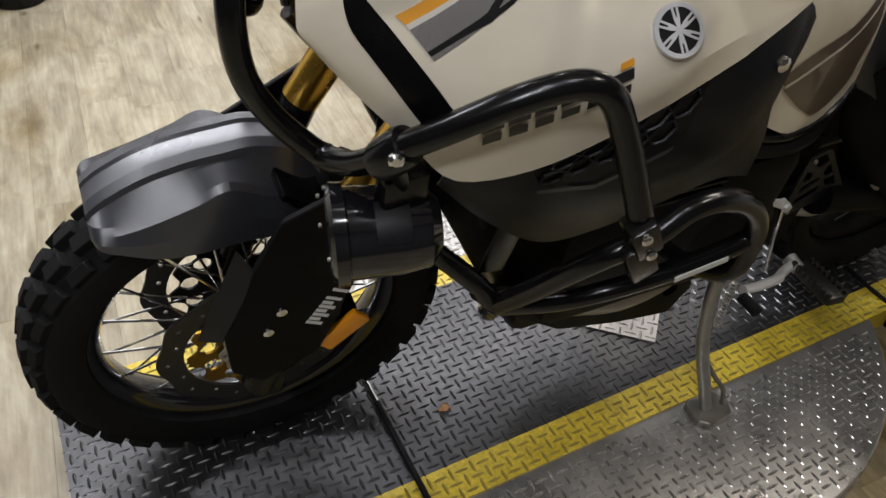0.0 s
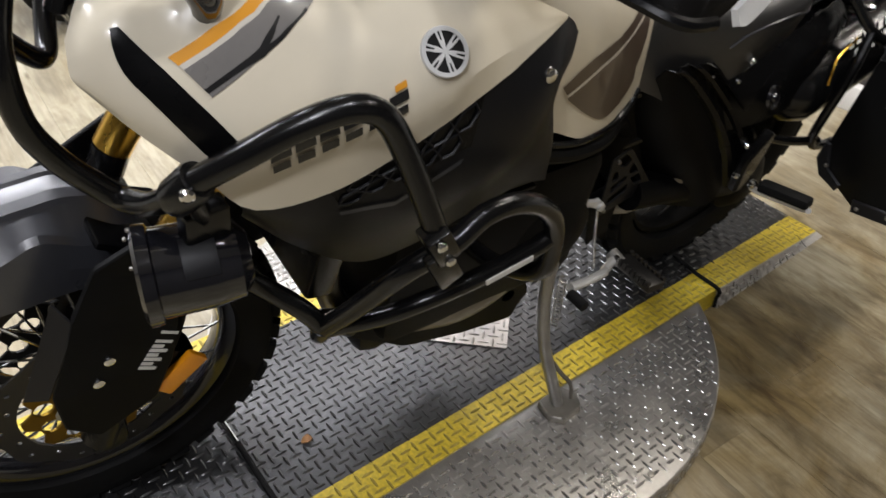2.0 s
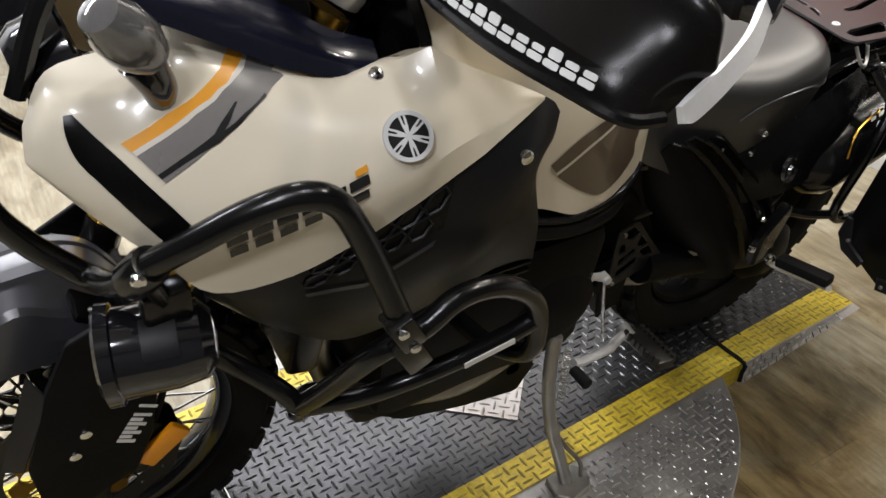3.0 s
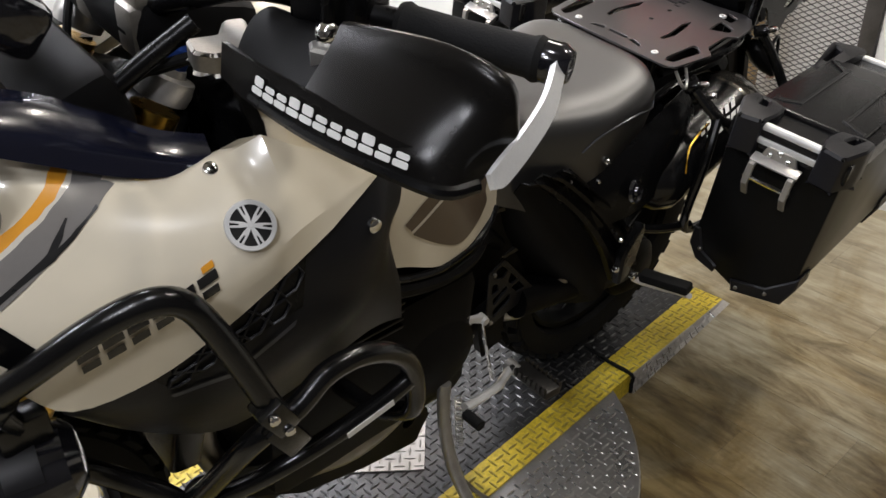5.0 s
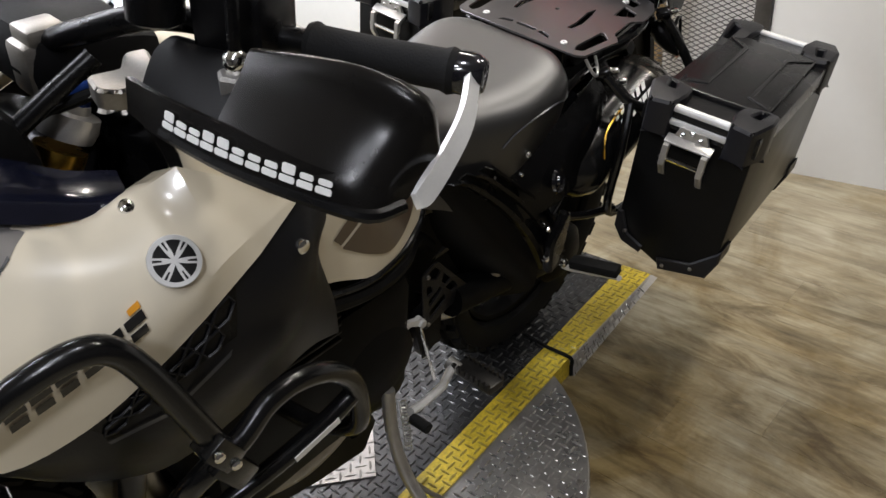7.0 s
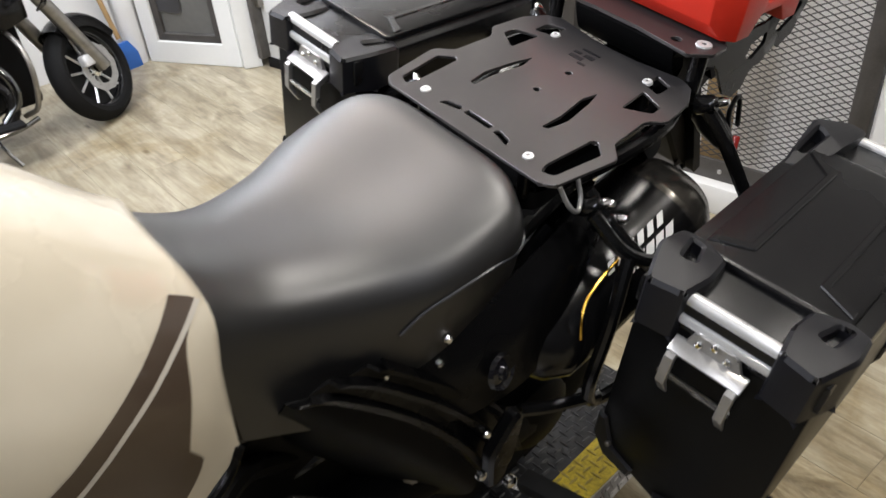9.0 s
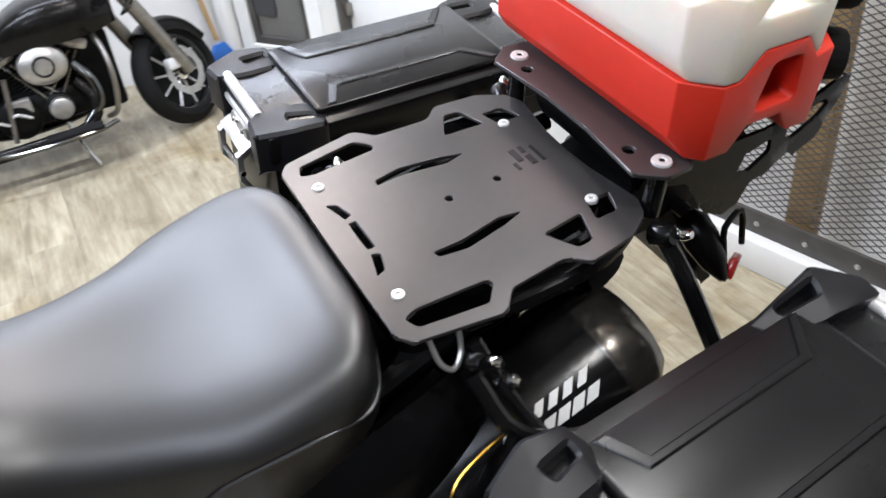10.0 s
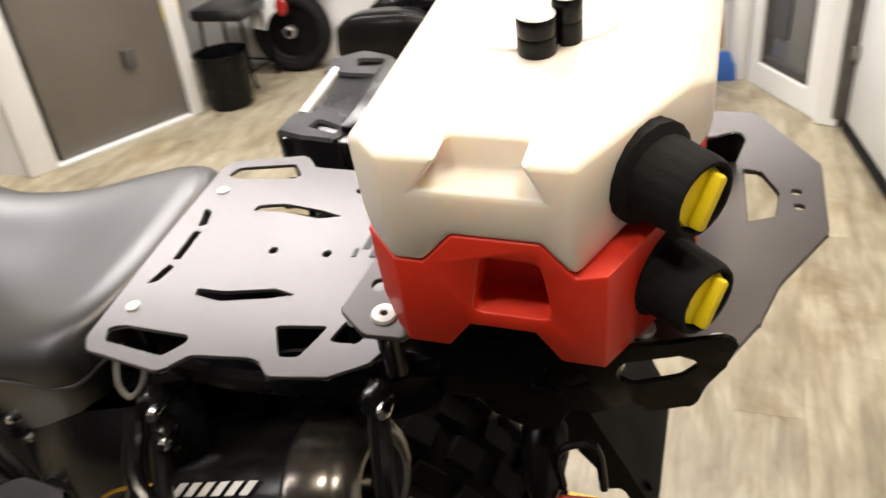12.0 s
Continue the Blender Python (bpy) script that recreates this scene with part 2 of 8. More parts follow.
    link(knots.outputs[0], cr.inputs["Vector"])
    kr = nt.nodes.new("ShaderNodeValToRGB")
    link(cr.outputs["Distance"], kr.inputs[0])
    kr.color_ramp.elements[0].position, kr.color_ramp.elements[0].color = 0.02, (0.35, 0.30, 0.22, 1)
    kr.color_ramp.elements[1].position, kr.color_ramp.elements[1].color = 0.10, (1, 1, 1, 1)
    spots = nt.nodes.new("ShaderNodeVectorMath")
    spots.operation = "MULTIPLY"
    # dark streaks along the grain, strongest round the lift's rear end
    vein = nt.nodes.new("ShaderNodeTexNoise")
    vein.inputs["Scale"].default_value, vein.inputs["Detail"].default_value, vein.inputs["Distortion"].default_value = 2.4, 9, 0.7
    vein.inputs["Roughness"].default_value = 0.68
    along_y = nt.nodes.new("ShaderNodeMapping")
    along_y.inputs["Scale"].default_value = (5.0, 1.5, 1.0)
    link(place.outputs["Position"], along_y.inputs[0])
    link(along_y.outputs[0], vein.inputs["Vector"])
    vr = nt.nodes.new("ShaderNodeValToRGB")
    link(vein.outputs["Fac"], vr.inputs[0])
    vr.color_ramp.elements[0].position, vr.color_ramp.elements[0].color = 0.36, (0.44, 0.37, 0.25, 1)
    vr.color_ramp.elements[1].position, vr.color_ramp.elements[1].color = 0.60, (1.22, 1.20, 1.12, 1)
    dip = vr.color_ramp.elements.new(0.47)
    dip.color = (0.86, 0.80, 0.66, 1)
    near = nt.nodes.new("ShaderNodeMapRange")
    link(reach.outputs["Value"], near.inputs[0])
    near.inputs[1].default_value, near.inputs[2].default_value = 0.30, 0.80
    near.inputs[3].default_value, near.inputs[4].default_value = 1.0, 0.45
    crack = nt.nodes.new("ShaderNodeMix")
    crack.data_type, crack.blend_type = "RGBA", "MULTIPLY"
    link(near.outputs[0], crack.inputs["Factor"])
    link(worn.outputs[0], crack.inputs["A"])
    link(vr.outputs[0], crack.inputs["B"])
    link(crack.outputs["Result"], spots.inputs[0])
    link(kr.outputs[0], spots.inputs[1])
    link(spots.outputs[0], bsdf.inputs["Base Color"])
    rr = nt.nodes.new("ShaderNodeMapRange")
    link(grain.outputs["Fac"], rr.inputs[0])
    rr.inputs[3].default_value, rr.inputs[4].default_value = 0.40, 0.28
    link(rr.outputs[0], bsdf.inputs["Roughness"])
    b = nt.nodes.new("ShaderNodeBump")
    b.inputs["Strength"].default_value, b.inputs["Distance"].default_value = 0.25, 0.001
    link(lines.outputs["Fac"], b.inputs["Height"])
    link(b.outputs[0], bsdf.inputs["Normal"])
    return m


PLANK = plank_material()


# ---- mesh helpers ----
def empty(name, m=None, **tags):
    ob = new(name)
    ob.empty_display_size = 0.05
    if m is not None:
        ob.matrix_world = m
    return tagged(ob, **tags)


def finish(bm, name, mat, sharp=35):
    bmesh.ops.remove_doubles(bm, verts=bm.verts, dist=1e-6)
    bmesh.ops.recalc_face_normals(bm, faces=bm.faces)
    me = bpy.data.meshes.new(name)
    bm.to_mesh(me)
    bm.free()
    for p in me.polygons:
        p.use_smooth = True
    me.set_sharp_from_angle(angle=radians(sharp))
    me.materials.append(mat)
    return me


def part(name, bm, mat, parent, label="", sharp=35):
    ob = new(name, finish(bm, name, mat, sharp))
    ob.parent = parent
    if label:
        tagged(ob, label=label)
    return ob


def thing(name, bm, mat, label, category, group="", kind="", sharp=35):
    return tagged(new(name, finish(bm, name, mat, sharp)), label, category, group, kind)


def spline(pts, n):
    """Points on a smooth curve through pts, n steps to a span."""
    p = [Vector(a) for a in pts]
    if len(p) < 3:
        return [p[0].lerp(p[-1], i / n) for i in range(n + 1)]
    p = [p[0] * 2 - p[1]] + p + [p[-1] * 2 - p[-2]]
    out = []
    for i in range(1, len(p) - 2):
        a, b, c, d = p[i - 1:i + 3]
        for k in range(n):
            t = k / n
            out.append(0.5 * (2 * b + (c - a) * t + (2 * a - 5 * b + 4 * c - d) * t * t + (3 * b - a - 3 * c + d) * t ** 3))
    out.append(p[-2])
    return out


def tube_into(bm, pts, r, sides=10, steps=5, closed=False, taper=None):
    path = spline(pts, steps) if steps > 1 else [Vector(a) for a in pts]
    if closed:
        path = path[:-1]
    up = Vector((0.13, 0.31, 0.94))
    rings = []
    n = len(path)
    for i, c in enumerate(path):
        d = (path[(i + 1) % n] - path[i - 1]) if closed else (path[min(i + 1, n - 1)] - path[max(i - 1, 0)])
        d.normalize()
        side = d.cross(up)
        if side.length < 1e-3:
            side = d.cross(Vector((1, 0, 0)))
        side.normalize()
        up = side.cross(d).normalized()
        rad = r if taper is None else r + (taper - r) * i / (n - 1)
        rings.append([bm.verts.new(c + rad * (side * math.cos(a) + up * math.sin(a))) for a in [2 * math.pi * k / sides for k in range(sides)]])
    for i in range(n if closed else n - 1):
        a, b = rings[i], rings[(i + 1) % n]
        for k in range(sides):
            bm.faces.new((a[k], a[(k + 1) % sides], b[(k + 1) % sides], b[k]))
    if not closed:
        bm.faces.new(rings[0])
        bm.faces.new(rings[-1][::-1])
    return bm


def tube(pts, r, sides=10, steps=5, **k):
    return tube_into(bmesh.new(), pts, r, sides, steps, **k)


def box_into(bm, c, s, bevel=0.0, m=None, seg=2):
    """A box of size s about c, with rounded edges, turned by m."""
    geo = bmesh.ops.create_cube(bm, size=1)["verts"]
    bmesh.ops.scale(bm, vec=s, verts=geo)
    if bevel:
        edges = list({e for v in geo for e in v.link_edges})
        faces = bmesh.ops.bevel(bm, geom=edges, offset=min(bevel, min(s) * 0.45), segments=seg, affect="EDGES", profile=0.5)["faces"]
        geo = list({v for f in faces for v in f.verts} | {v for v in geo if v.is_valid})
    if m is not None:
        bmesh.ops.transform(bm, matrix=m, verts=geo)
    bmesh.ops.translate(bm, vec=c, verts=geo)
    return geo


def box(c, s, bevel=0.0, m=None, seg=2):
    bm = bmesh.new()
    box_into(bm, c, s, bevel, m, seg)
    return bm


def turn(direction):
    """A turn that takes z to the direction."""
    return Vector(direction).to_track_quat("Z", "Y").to_matrix().to_4x4()


def lathe_into(bm, profile, c, axis, sides=24, start=0.0, sweep=2 * math.pi, wave=None):
    """Profile rows (radius, height) turned about an axis through c."""
    m = Matrix.Translation(c) @ turn(axis)
    full = abs(sweep - 2 * math.pi) < 1e-6
    n = sides if full else sides + 1
    rings = []
    for k in range(n):
        a = start + sweep * k / sides
        g = 1.0 if wave is None else wave(a)
        rings.append([bm.verts.new(m @ Vector((r * g * math.cos(a), r * g * math.sin(a), h))) for r, h in profile])
    for k in range(sides):
        a, b = rings[k], rings[(k + 1) % n]
        for i in range(len(profile) - 1):
            if (a[i].co - b[i].co).length < 1e-7 and (a[i + 1].co - b[i + 1].co).length < 1e-7:
                continue
            vs = [a[i], a[i + 1], b[i + 1], b[i]]
            if (a[i].co - b[i].co).length < 1e-7:
                vs = [a[i], a[i + 1], b[i + 1]]
            elif (a[i + 1].co - b[i + 1].co).length < 1e-7:
                vs = [a[i], a[i + 1], b[i]]
            bm.faces.new(vs)
    return bm


def lathe(profile, c, axis, sides=24, **k):
    return lathe_into(bmesh.new(), profile, c, axis, sides, **k)


def rod_into(bm, a, b, r, sides=10):
    return tube_into(bm, [a, b], r, sides, 1)


def bolt_into(bm, c, axis, r=0.006, h=0.004):
    lathe_into(bm, [(0, h), (r * 0.55, h), (r * 0.95, h * 0.55), (r, 0), (r, -h)], c, axis, 12)


def bolt(c, axis, r=0.006, h=0.004):
    bm = bmesh.new()
    bolt_into(bm, c, axis, r, h)
    return bm


def prism_into(bm, outline, lo, hi, axis="z", holes=(), bevel=0.0, seg=1):
    """A plate: the outline with holes cut through it, from lo to hi along the axis. Outline pairs are the other two coordinates."""
    place = {"x": lambda u, v, w: (w, u, v), "y": lambda u, v, w: (u, w, v), "z": lambda u, v, w: (u, v, w)}[axis]
    made, edges, loops = [], [], []
    for loop in (outline, *holes):
        a = [bm.verts.new(place(u, v, lo)) for u, v in loop]
        b = [bm.verts.new(place(u, v, hi)) for u, v in loop]
        loops.append((a, b))
        edges += [bm.edges.new((a[i], a[(i + 1) % len(a)])) for i in range(len(a))]
    faces = [f for f in bmesh.ops.triangle_fill(bm, use_beauty=True, use_dissolve=False, edges=edges)["geom"] if isinstance(f, bmesh.types.BMFace)]
    twin = {}
    for a, b in loops:
        twin.update(zip(a, b))
    for f in faces:
        bm.faces.new([twin[v] for v in reversed(f.verts)])
    sides = []
    for a, b in loops:
        n = len(a)
        for i in range(n):
            sides.append(bm.faces.new((a[i], a[(i + 1) % n], b[(i + 1) % n], b[i])))
    if bevel:
        rim = list({e for f in sides for e in f.edges if any(l not in sides for l in e.link_faces)})
        bmesh.ops.bevel(bm, geom=rim, offset=bevel, segments=seg, affect="EDGES", profile=0.5)
    return bm


def prism(outline, lo, hi, axis="z", holes=(), bevel=0.0, seg=1):
    return prism_into(bmesh.new(), outline, lo, hi, axis, holes, bevel, seg)


def moved(bm, m):
    bmesh.ops.transform(bm, matrix=m, verts=bm.verts)
    return bm


def flipped(bm):
    """The same on the other side of the machine."""
    bmesh.ops.scale(bm, vec=(1, -1, 1), verts=bm.verts)
    bmesh.ops.reverse_faces(bm, faces=bm.faces)
    return bm


def loft_grid(sections, nu=5, nv=5):
    rows = [spline(s, nv) for s in sections]
    cols = [spline([r[j] for r in rows], nu) for j in range(len(rows[0]))]
    return [[cols[j][i] for j in range(len(cols))] for i in range(len(cols[0]))]


def skin_into(bm, grid, caps=(), thick=0.0):
    vs = [[bm.verts.new(p) for p in row] for row in grid]
    faces = []
    for i in range(len(vs) - 1):
        for j in range(len(vs[0]) - 1):
            faces.append(bm.faces.new((vs[i][j], vs[i][j + 1], vs[i + 1][j + 1], vs[i + 1][j])))
    for k in caps:
        faces.append(bm.faces.new(vs[k]))
    bmesh.ops.recalc_face_normals(bm, faces=faces)
    if thick:
        bmesh.ops.solidify(bm, geom=faces, thickness=thick)
    return bm


def skin(grid, caps=(), thick=0.0):
    return skin_into(bmesh.new(), grid, caps, thick)


def both(half):
    """A row of (x, w, z) down one side, made into a row over both sides."""
    left = [(x, -w, z) for x, w, z in half]
    right = [(x, w, z) for x, w, z in half if w > 1e-6]
    return left[::-1] + right


def round_poly(pts, r, n=3):
    """A polygon with its corners rounded."""
    out = []
    m = len(pts)
    for i in range(m):
        a, b, c = Vector(pts[i - 1]), Vector(pts[i]), Vector(pts[(i + 1) % m])
        d1, d2 = (a - b), (c - b)
        k = min(r, d1.length * 0.45, d2.length * 0.45)
        p, q = b + d1.normalized() * k, b + d2.normalized() * k
        for j in range(n + 1):
            t = j / n
            out.append(tuple(p * (1 - t) ** 2 + b * 2 * t * (1 - t) + q * t * t))
    return out


def ring(cx, cy, r, n=12):
    return [(cx + r * math.cos(2 * math.pi * k / n), cy + r * math.sin(2 * math.pi * k / n)) for k in range(n)]


class Cloth:
    """Lays flat marks on a shaped surface, looked at along y from the side."""

    def __init__(self, grids, side=-1, slope=0.0, ref=1.0):
        from mathutils.bvhtree import BVHTree
        bm = bmesh.new()
        for g in grids:
            skin_into(bm, g)
        bmesh.ops.triangulate(bm, faces=bm.faces)
        self.tree, self.side, self.slope, self.ref = BVHTree.FromBMesh(bm), side, slope, ref
        bm.free()

    def at(self, x, z, lift):
        way = Vector((0, -self.side, self.slope)).normalized()
        hit = self.tree.ray_cast(Vector((x, self.side * self.ref, z)) - way * (0.5 if self.slope else 0.0), way)
        if hit[0] is None:
            near = self.tree.find_nearest(Vector((x, self.side * min(self.ref, 0.25), z)))
            hit = (near[0], near[1])
        n = hit[1].copy()
        if n.y * self.side < 0:
            n = -n
        return hit[0] + n * lift

    def near(self, p, lift):
        loc, n, _, _ = self.tree.find_nearest(p)
        if n.y * self.side < 0:
            n = -n
        return loc + n * lift

    def strip(self, one, two, nv=6, lift=0.0013, steps=4):
        """A mark laid between two edge lines that run along the surface."""
        a, b = spline(one, steps), spline(two, steps)
        bm = bmesh.new()
        rows = [[bm.verts.new(self.near(p.lerp(q, j / nv), lift)) for j in range(nv + 1)] for p, q in zip(a, b)]
        for r, s in zip(rows, rows[1:]):
            for j in range(nv):
                bm.faces.new((r[j], s[j], s[j + 1], r[j + 1]))
        return bm

    def quad_into(self, bm, corners, nu=6, nv=3, lift=0.0012, thick=0.0):
        a, b, c, d = [Vector(p) for p in corners]
        rows = []
        for i in range(nu + 1):
            s = i / nu
            lo, hi = a.lerp(b, s), d.lerp(c, s)
            rows.append([self.at(*lo.lerp(hi, j / nv), lift) for j in range(nv + 1)])
        vs = [[bm.verts.new(p) for p in r] for r in rows]
        for i in range(nu):
            for j in range(nv):
                bm.faces.new((vs[i][j], vs[i + 1][j], vs[i + 1][j + 1], vs[i][j + 1]))
        return bm

    def quad(self, corners, nu=6, nv=3, lift=0.0012):
        return self.quad_into(bmesh.new(), corners, nu, nv, lift)

# ---- the room ----
def line_x(y):
    """The right-hand wall runs a little askew."""
    return 2.642 - 0.165 * y


def wall(name, a, b, z0, z1, thick, mat, label, side=1):
    """A wall from a to b in the plan; its visible face lies on the line, its thickness behind it."""
    a, b = Vector(a), Vector(b)
    d = (b - a).normalized()
    n = Vector((-d.y, d.x)) * side * thick
    bm = prism([tuple(a), tuple(b), tuple(b + n), tuple(a + n)], z0, z1, "z")
    return thing(name, bm, mat, label, "wall", kind="structure")


HIGH = 2.6
# back and side walls are unseen and kept dark for contrast
wall("wall_back", (3.3, -2.4), (-2.6, -2.4), 0, HIGH, 0.12, DARKWALL, "plain dark brown-grey wall, unseen")
wall("wall_side", (-2.6, -2.4), (-2.6, 2.95), 0, HIGH, 0.12, DARKWALL, "plain dark brown-grey wall, unseen")
wall("wall_far", (1.96, 2.93), (-2.6, 2.93), 0, HIGH, 0.12, WHITEPAINT, "white painted wall behind the parked motorcycles", side=-1)
wall("wall_right", (line_x(-2.4), -2.4), (line_x(-0.09), -0.09), 0, 1.25, 0.12, WHITEPAINT, "white painted lower wall beside the mesh cage", side=-1)
# unseen dark band, added so that the pannier lid reflects little light
wall("wall_right_upper", (line_x(-2.4), -2.4), (line_x(-0.09), -0.09), 1.25, HIGH, 0.12, DARKWALL, "unseen dark upper wall that dims reflections", side=-1)
wall("wall_over_door", (line_x(0.90), 0.90), (line_x(2.31), 2.31), 2.15, HIGH, 0.12, WHITEPAINT, "white painted wall above the overhead door", side=-1)
wall("wall_over_glazing", (2.235, 2.44), (1.975, 2.90), 2.1, HIGH, 0.10, WHITEPAINT, "white painted wall above the glazed door", side=-1)
thing("ceiling", prism([(-2.75, -2.55), (3.4, -2.55), (3.4, 3.0), (-2.75, 3.0)], HIGH, HIGH + 0.1), CEIL, "pale warm ceiling", "ceiling", kind="structure")

# unseen housings above all lamps, the added fill lamps too
for x, y, sx, sy, watts, tint in LAMPS:
    lamp = empty("ceiling_or_fill_housing", pose(x, y, 2.6), label="unseen white lamp housing under the ceiling", category="lamp", group="ceiling lights")
    part("housing", box((0, 0, -0.035), (sx + 0.06, sy + 0.06, 0.07), 0.006), WHITEPAINT, lamp)

# the cage: kick plate, frame, mesh, lining
cage = empty("mesh_cage", label="steel mesh cage panel with dark frame and kick plate", category="cage", kind="structure")
lo, hi = -0.07, 0.80
along = Vector((line_x(hi) - line_x(lo), hi - lo, 0)).normalized()
span = (hi - lo) / along.y
base = Matrix.Translation((line_x(lo), lo, 0)) @ Matrix(((along.x, along.y, 0, 0), (along.y, -along.x, 0, 0), (0, 0, 1, 0), (0, 0, 0, 1)))
# local: x along the wall, y away from the room, z up
part("baseboard", moved(box((span / 2, 0.012, 0.045), (span, 0.05, 0.09), 0.004), base), WHITEPAINT, cage, "white painted board at the floor")
part("kick_plate", moved(box((span / 2, 0.03, 0.12), (span, 0.012, 0.066), 0.003), base), DARKFRAME, cage)
for k in range(7):
    part("kick_bolt", moved(bolt((0.08 + k * span / 6.6, 0.023, 0.12), (0, -1, 0), 0.007, 0.004), base), STEEL, cage)
for x in (0.02, span - 0.02):
    part("frame_post", moved(box((x, 0.035, 1.1), (0.05, 0.04, 2.0), 0.004), base), DARKFRAME, cage, "rusty dark steel post")
part("frame_rail", moved(box((span / 2, 0.035, 2.07), (span, 0.04, 0.05), 0.004), base), DARKFRAME, cage)
part("timber_post", moved(box((span * 0.45, 0.09, 1.05), (0.07, 0.05, 2.1), 0.004), base), RUSTWOOD, cage, "brown stained timber post behind the mesh")
part("lining_back", moved(box((span / 2, 0.22, 0.60), (span + 0.09, 0.03, 1.2), 0), base), CREAM, cage, "cream board at the back of the cage")
# dark board above the lining, out of view, dims what the lid reflects
part("dark_upper_back", moved(box((span / 2, 0.23, 1.9), (span + 0.09, 0.03, 1.4), 0), base), DARKWALL, cage)
part("lining_floor", moved(box((span / 2, 0.135, 0.012), (span + 0.09, 0.16, 0.02), 0), base), CREAM, cage)
for x in (-0.06, span + 0.06):
    part("lining_side", moved(box((x, 0.15, 1.30), (0.03, 0.18, 2.6), 0), base), CREAM, cage)


def mesh_panel(w, h, cw, ch, x0, z0, y, r):
    """Expanded metal: flat strands that zigzag and meet at knots."""
    verts, faces = [], []

    def strand(a, b):
        d = (Vector(b) - Vector(a)).normalized()
        s = Vector((-d.z, 0, d.x)) * r
        t = Vector((0, r * 0.35, 0))
        n = len(verts)
        for p in (Vector(a), Vector(b)):
            verts.extend([p - s - t, p + s - t, p + s + t, p - s + t])
        faces.extend([(n, n + 1, n + 5, n + 4), (n + 1, n + 2, n + 6, n + 5), (n + 2, n + 3, n + 7, n + 6), (n + 3, n, n + 4, n + 7)])
    nx, nz = int(w / cw), int(h / ch)
    for i in range(nx):
        for k in range(nz):
            x, z = x0 + i * cw, z0 + k * ch
            strand((x, y, z), (x + cw / 2, y, z + ch / 2))
            strand((x, y, z + ch), (x + cw / 2, y, z + ch / 2))
            strand((x + cw / 2, y, z + ch / 2), (x + cw, y, z + ch))
            strand((x + cw / 2, y, z + ch / 2), (x + cw, y, z))
    me = bpy.data.meshes.new("mesh")
    me.from_pydata([tuple(base @ v) for v in verts], [], faces)
    me.materials.append(GALV)
    return me


ob = new("mesh", mesh_panel(span - 0.06, 1.9, 0.036, 0.0175, 0.03, 0.15, 0.05, 0.0015))
ob.parent = cage
tagged(ob, label="diamond expanded steel mesh", kind="stuff")

# white jamb between the cage and the overhead door
jamb = thing("door_jamb", prism([(line_x(0.805) - 0.02, 0.805), (line_x(0.895) - 0.02, 0.895), (line_x(0.895) + 0.12, 0.915), (line_x(0.805) + 0.12, 0.825)], 0, HIGH, "z", bevel=0.004), WHITEDOOR, "white painted jamb beside the mesh cage", "jamb", kind="structure")
hasp = empty("cage_latch", label="small steel latch on the cage frame", category="latch")
part("latch_plate", box((line_x(0.8) - 0.006, 0.80, 0.42), (0.012, 0.035, 0.06), 0.003), STEEL, hasp)
part("latch_bolt", tube([(line_x(0.8) - 0.016, 0.765, 0.42), (line_x(0.8) - 0.016, 0.85, 0.425)], 0.006, 8, 1), CHROME, hasp)

# overhead door of four white sections
door = empty("door_1", label="white sectional overhead door, closed", category="door", kind="structure")
a, b = Vector((line_x(0.90) + 0.03, 0.90, 0)), Vector((line_x(2.30) + 0.03, 2.30, 0))
d = (b - a)
dm = Matrix.Translation(a) @ Matrix(((d.normalized().x, d.normalized().y, 0, 0), (d.normalized().y, -d.normalized().x, 0, 0), (0, 0, 1, 0), (0, 0, 0, 1)))
dl = d.length
for k in range(4):
    part("panel", moved(box((dl / 2, 0.03, 0.045 + 0.26 + k * 0.527), (dl, 0.04, 0.521), 0.006), dm), WHITEDOOR, door)
part("bottom_seal", moved(box((dl / 2, 0.02, 0.022), (dl, 0.035, 0.043), 0.006), dm), RUBBER, door, "black rubber seal along the floor")
part("handle", moved(tube([(dl * 0.30, -0.005, 0.50), (dl * 0.30, -0.035, 0.485), (dl * 0.30, -0.035, 0.40), (dl * 0.30, -0.005, 0.385)], 0.006, 8, 4), dm), STEEL, door, "bent steel pull handle")
lock = bmesh.new()
lathe_into(lock, [(0, 0.012), (0.016, 0.012), (0.02, 0.004), (0.02, -0.004)], (dl * 0.30, 0.004, 0.33), (0, -1, 0), 14)
box_into(lock, (dl * 0.30, -0.008, 0.31), (0.012, 0.012, 0.08), 0.003)
part("lock", moved(lock, dm), DULLSTEEL, door)
for z in (0.3, 0.8, 1.4):
    part("roller_hinge", moved(box((dl - 0.03, -0.004, z), (0.03, 0.03, 0.05), 0.004), dm), DULLSTEEL, door)
part("track", moved(box((dl - 0.005, -0.01, 1.1), (0.03, 0.05, 2.1), 0.003), dm), GALV, door, "galvanised vertical track")

# corner post and the glazed door
thing("corner_post", prism([(2.207, 2.355), (line_x(2.32) + 0.02, 2.325), (2.33, 2.48), (2.24, 2.455)], 0, HIGH, "z", bevel=0.004), WHITEDOOR, "white painted corner post", "post", kind="structure")
glz = empty("window_1", label="glazed door with white frame and dark rim", category="door", kind="structure")
ga, gb = Vector((2.212, 2.385, 0)), Vector((1.965, 2.80, 0))
gd = (gb - ga).normalized()
gm = Matrix.Translation(ga) @ Matrix(((gd.x, gd.y, 0, 0), (gd.y, -gd.x, 0, 0), (0, 0, 1, 0), (0, 0, 0, 1)))
gl = (gb - ga).length
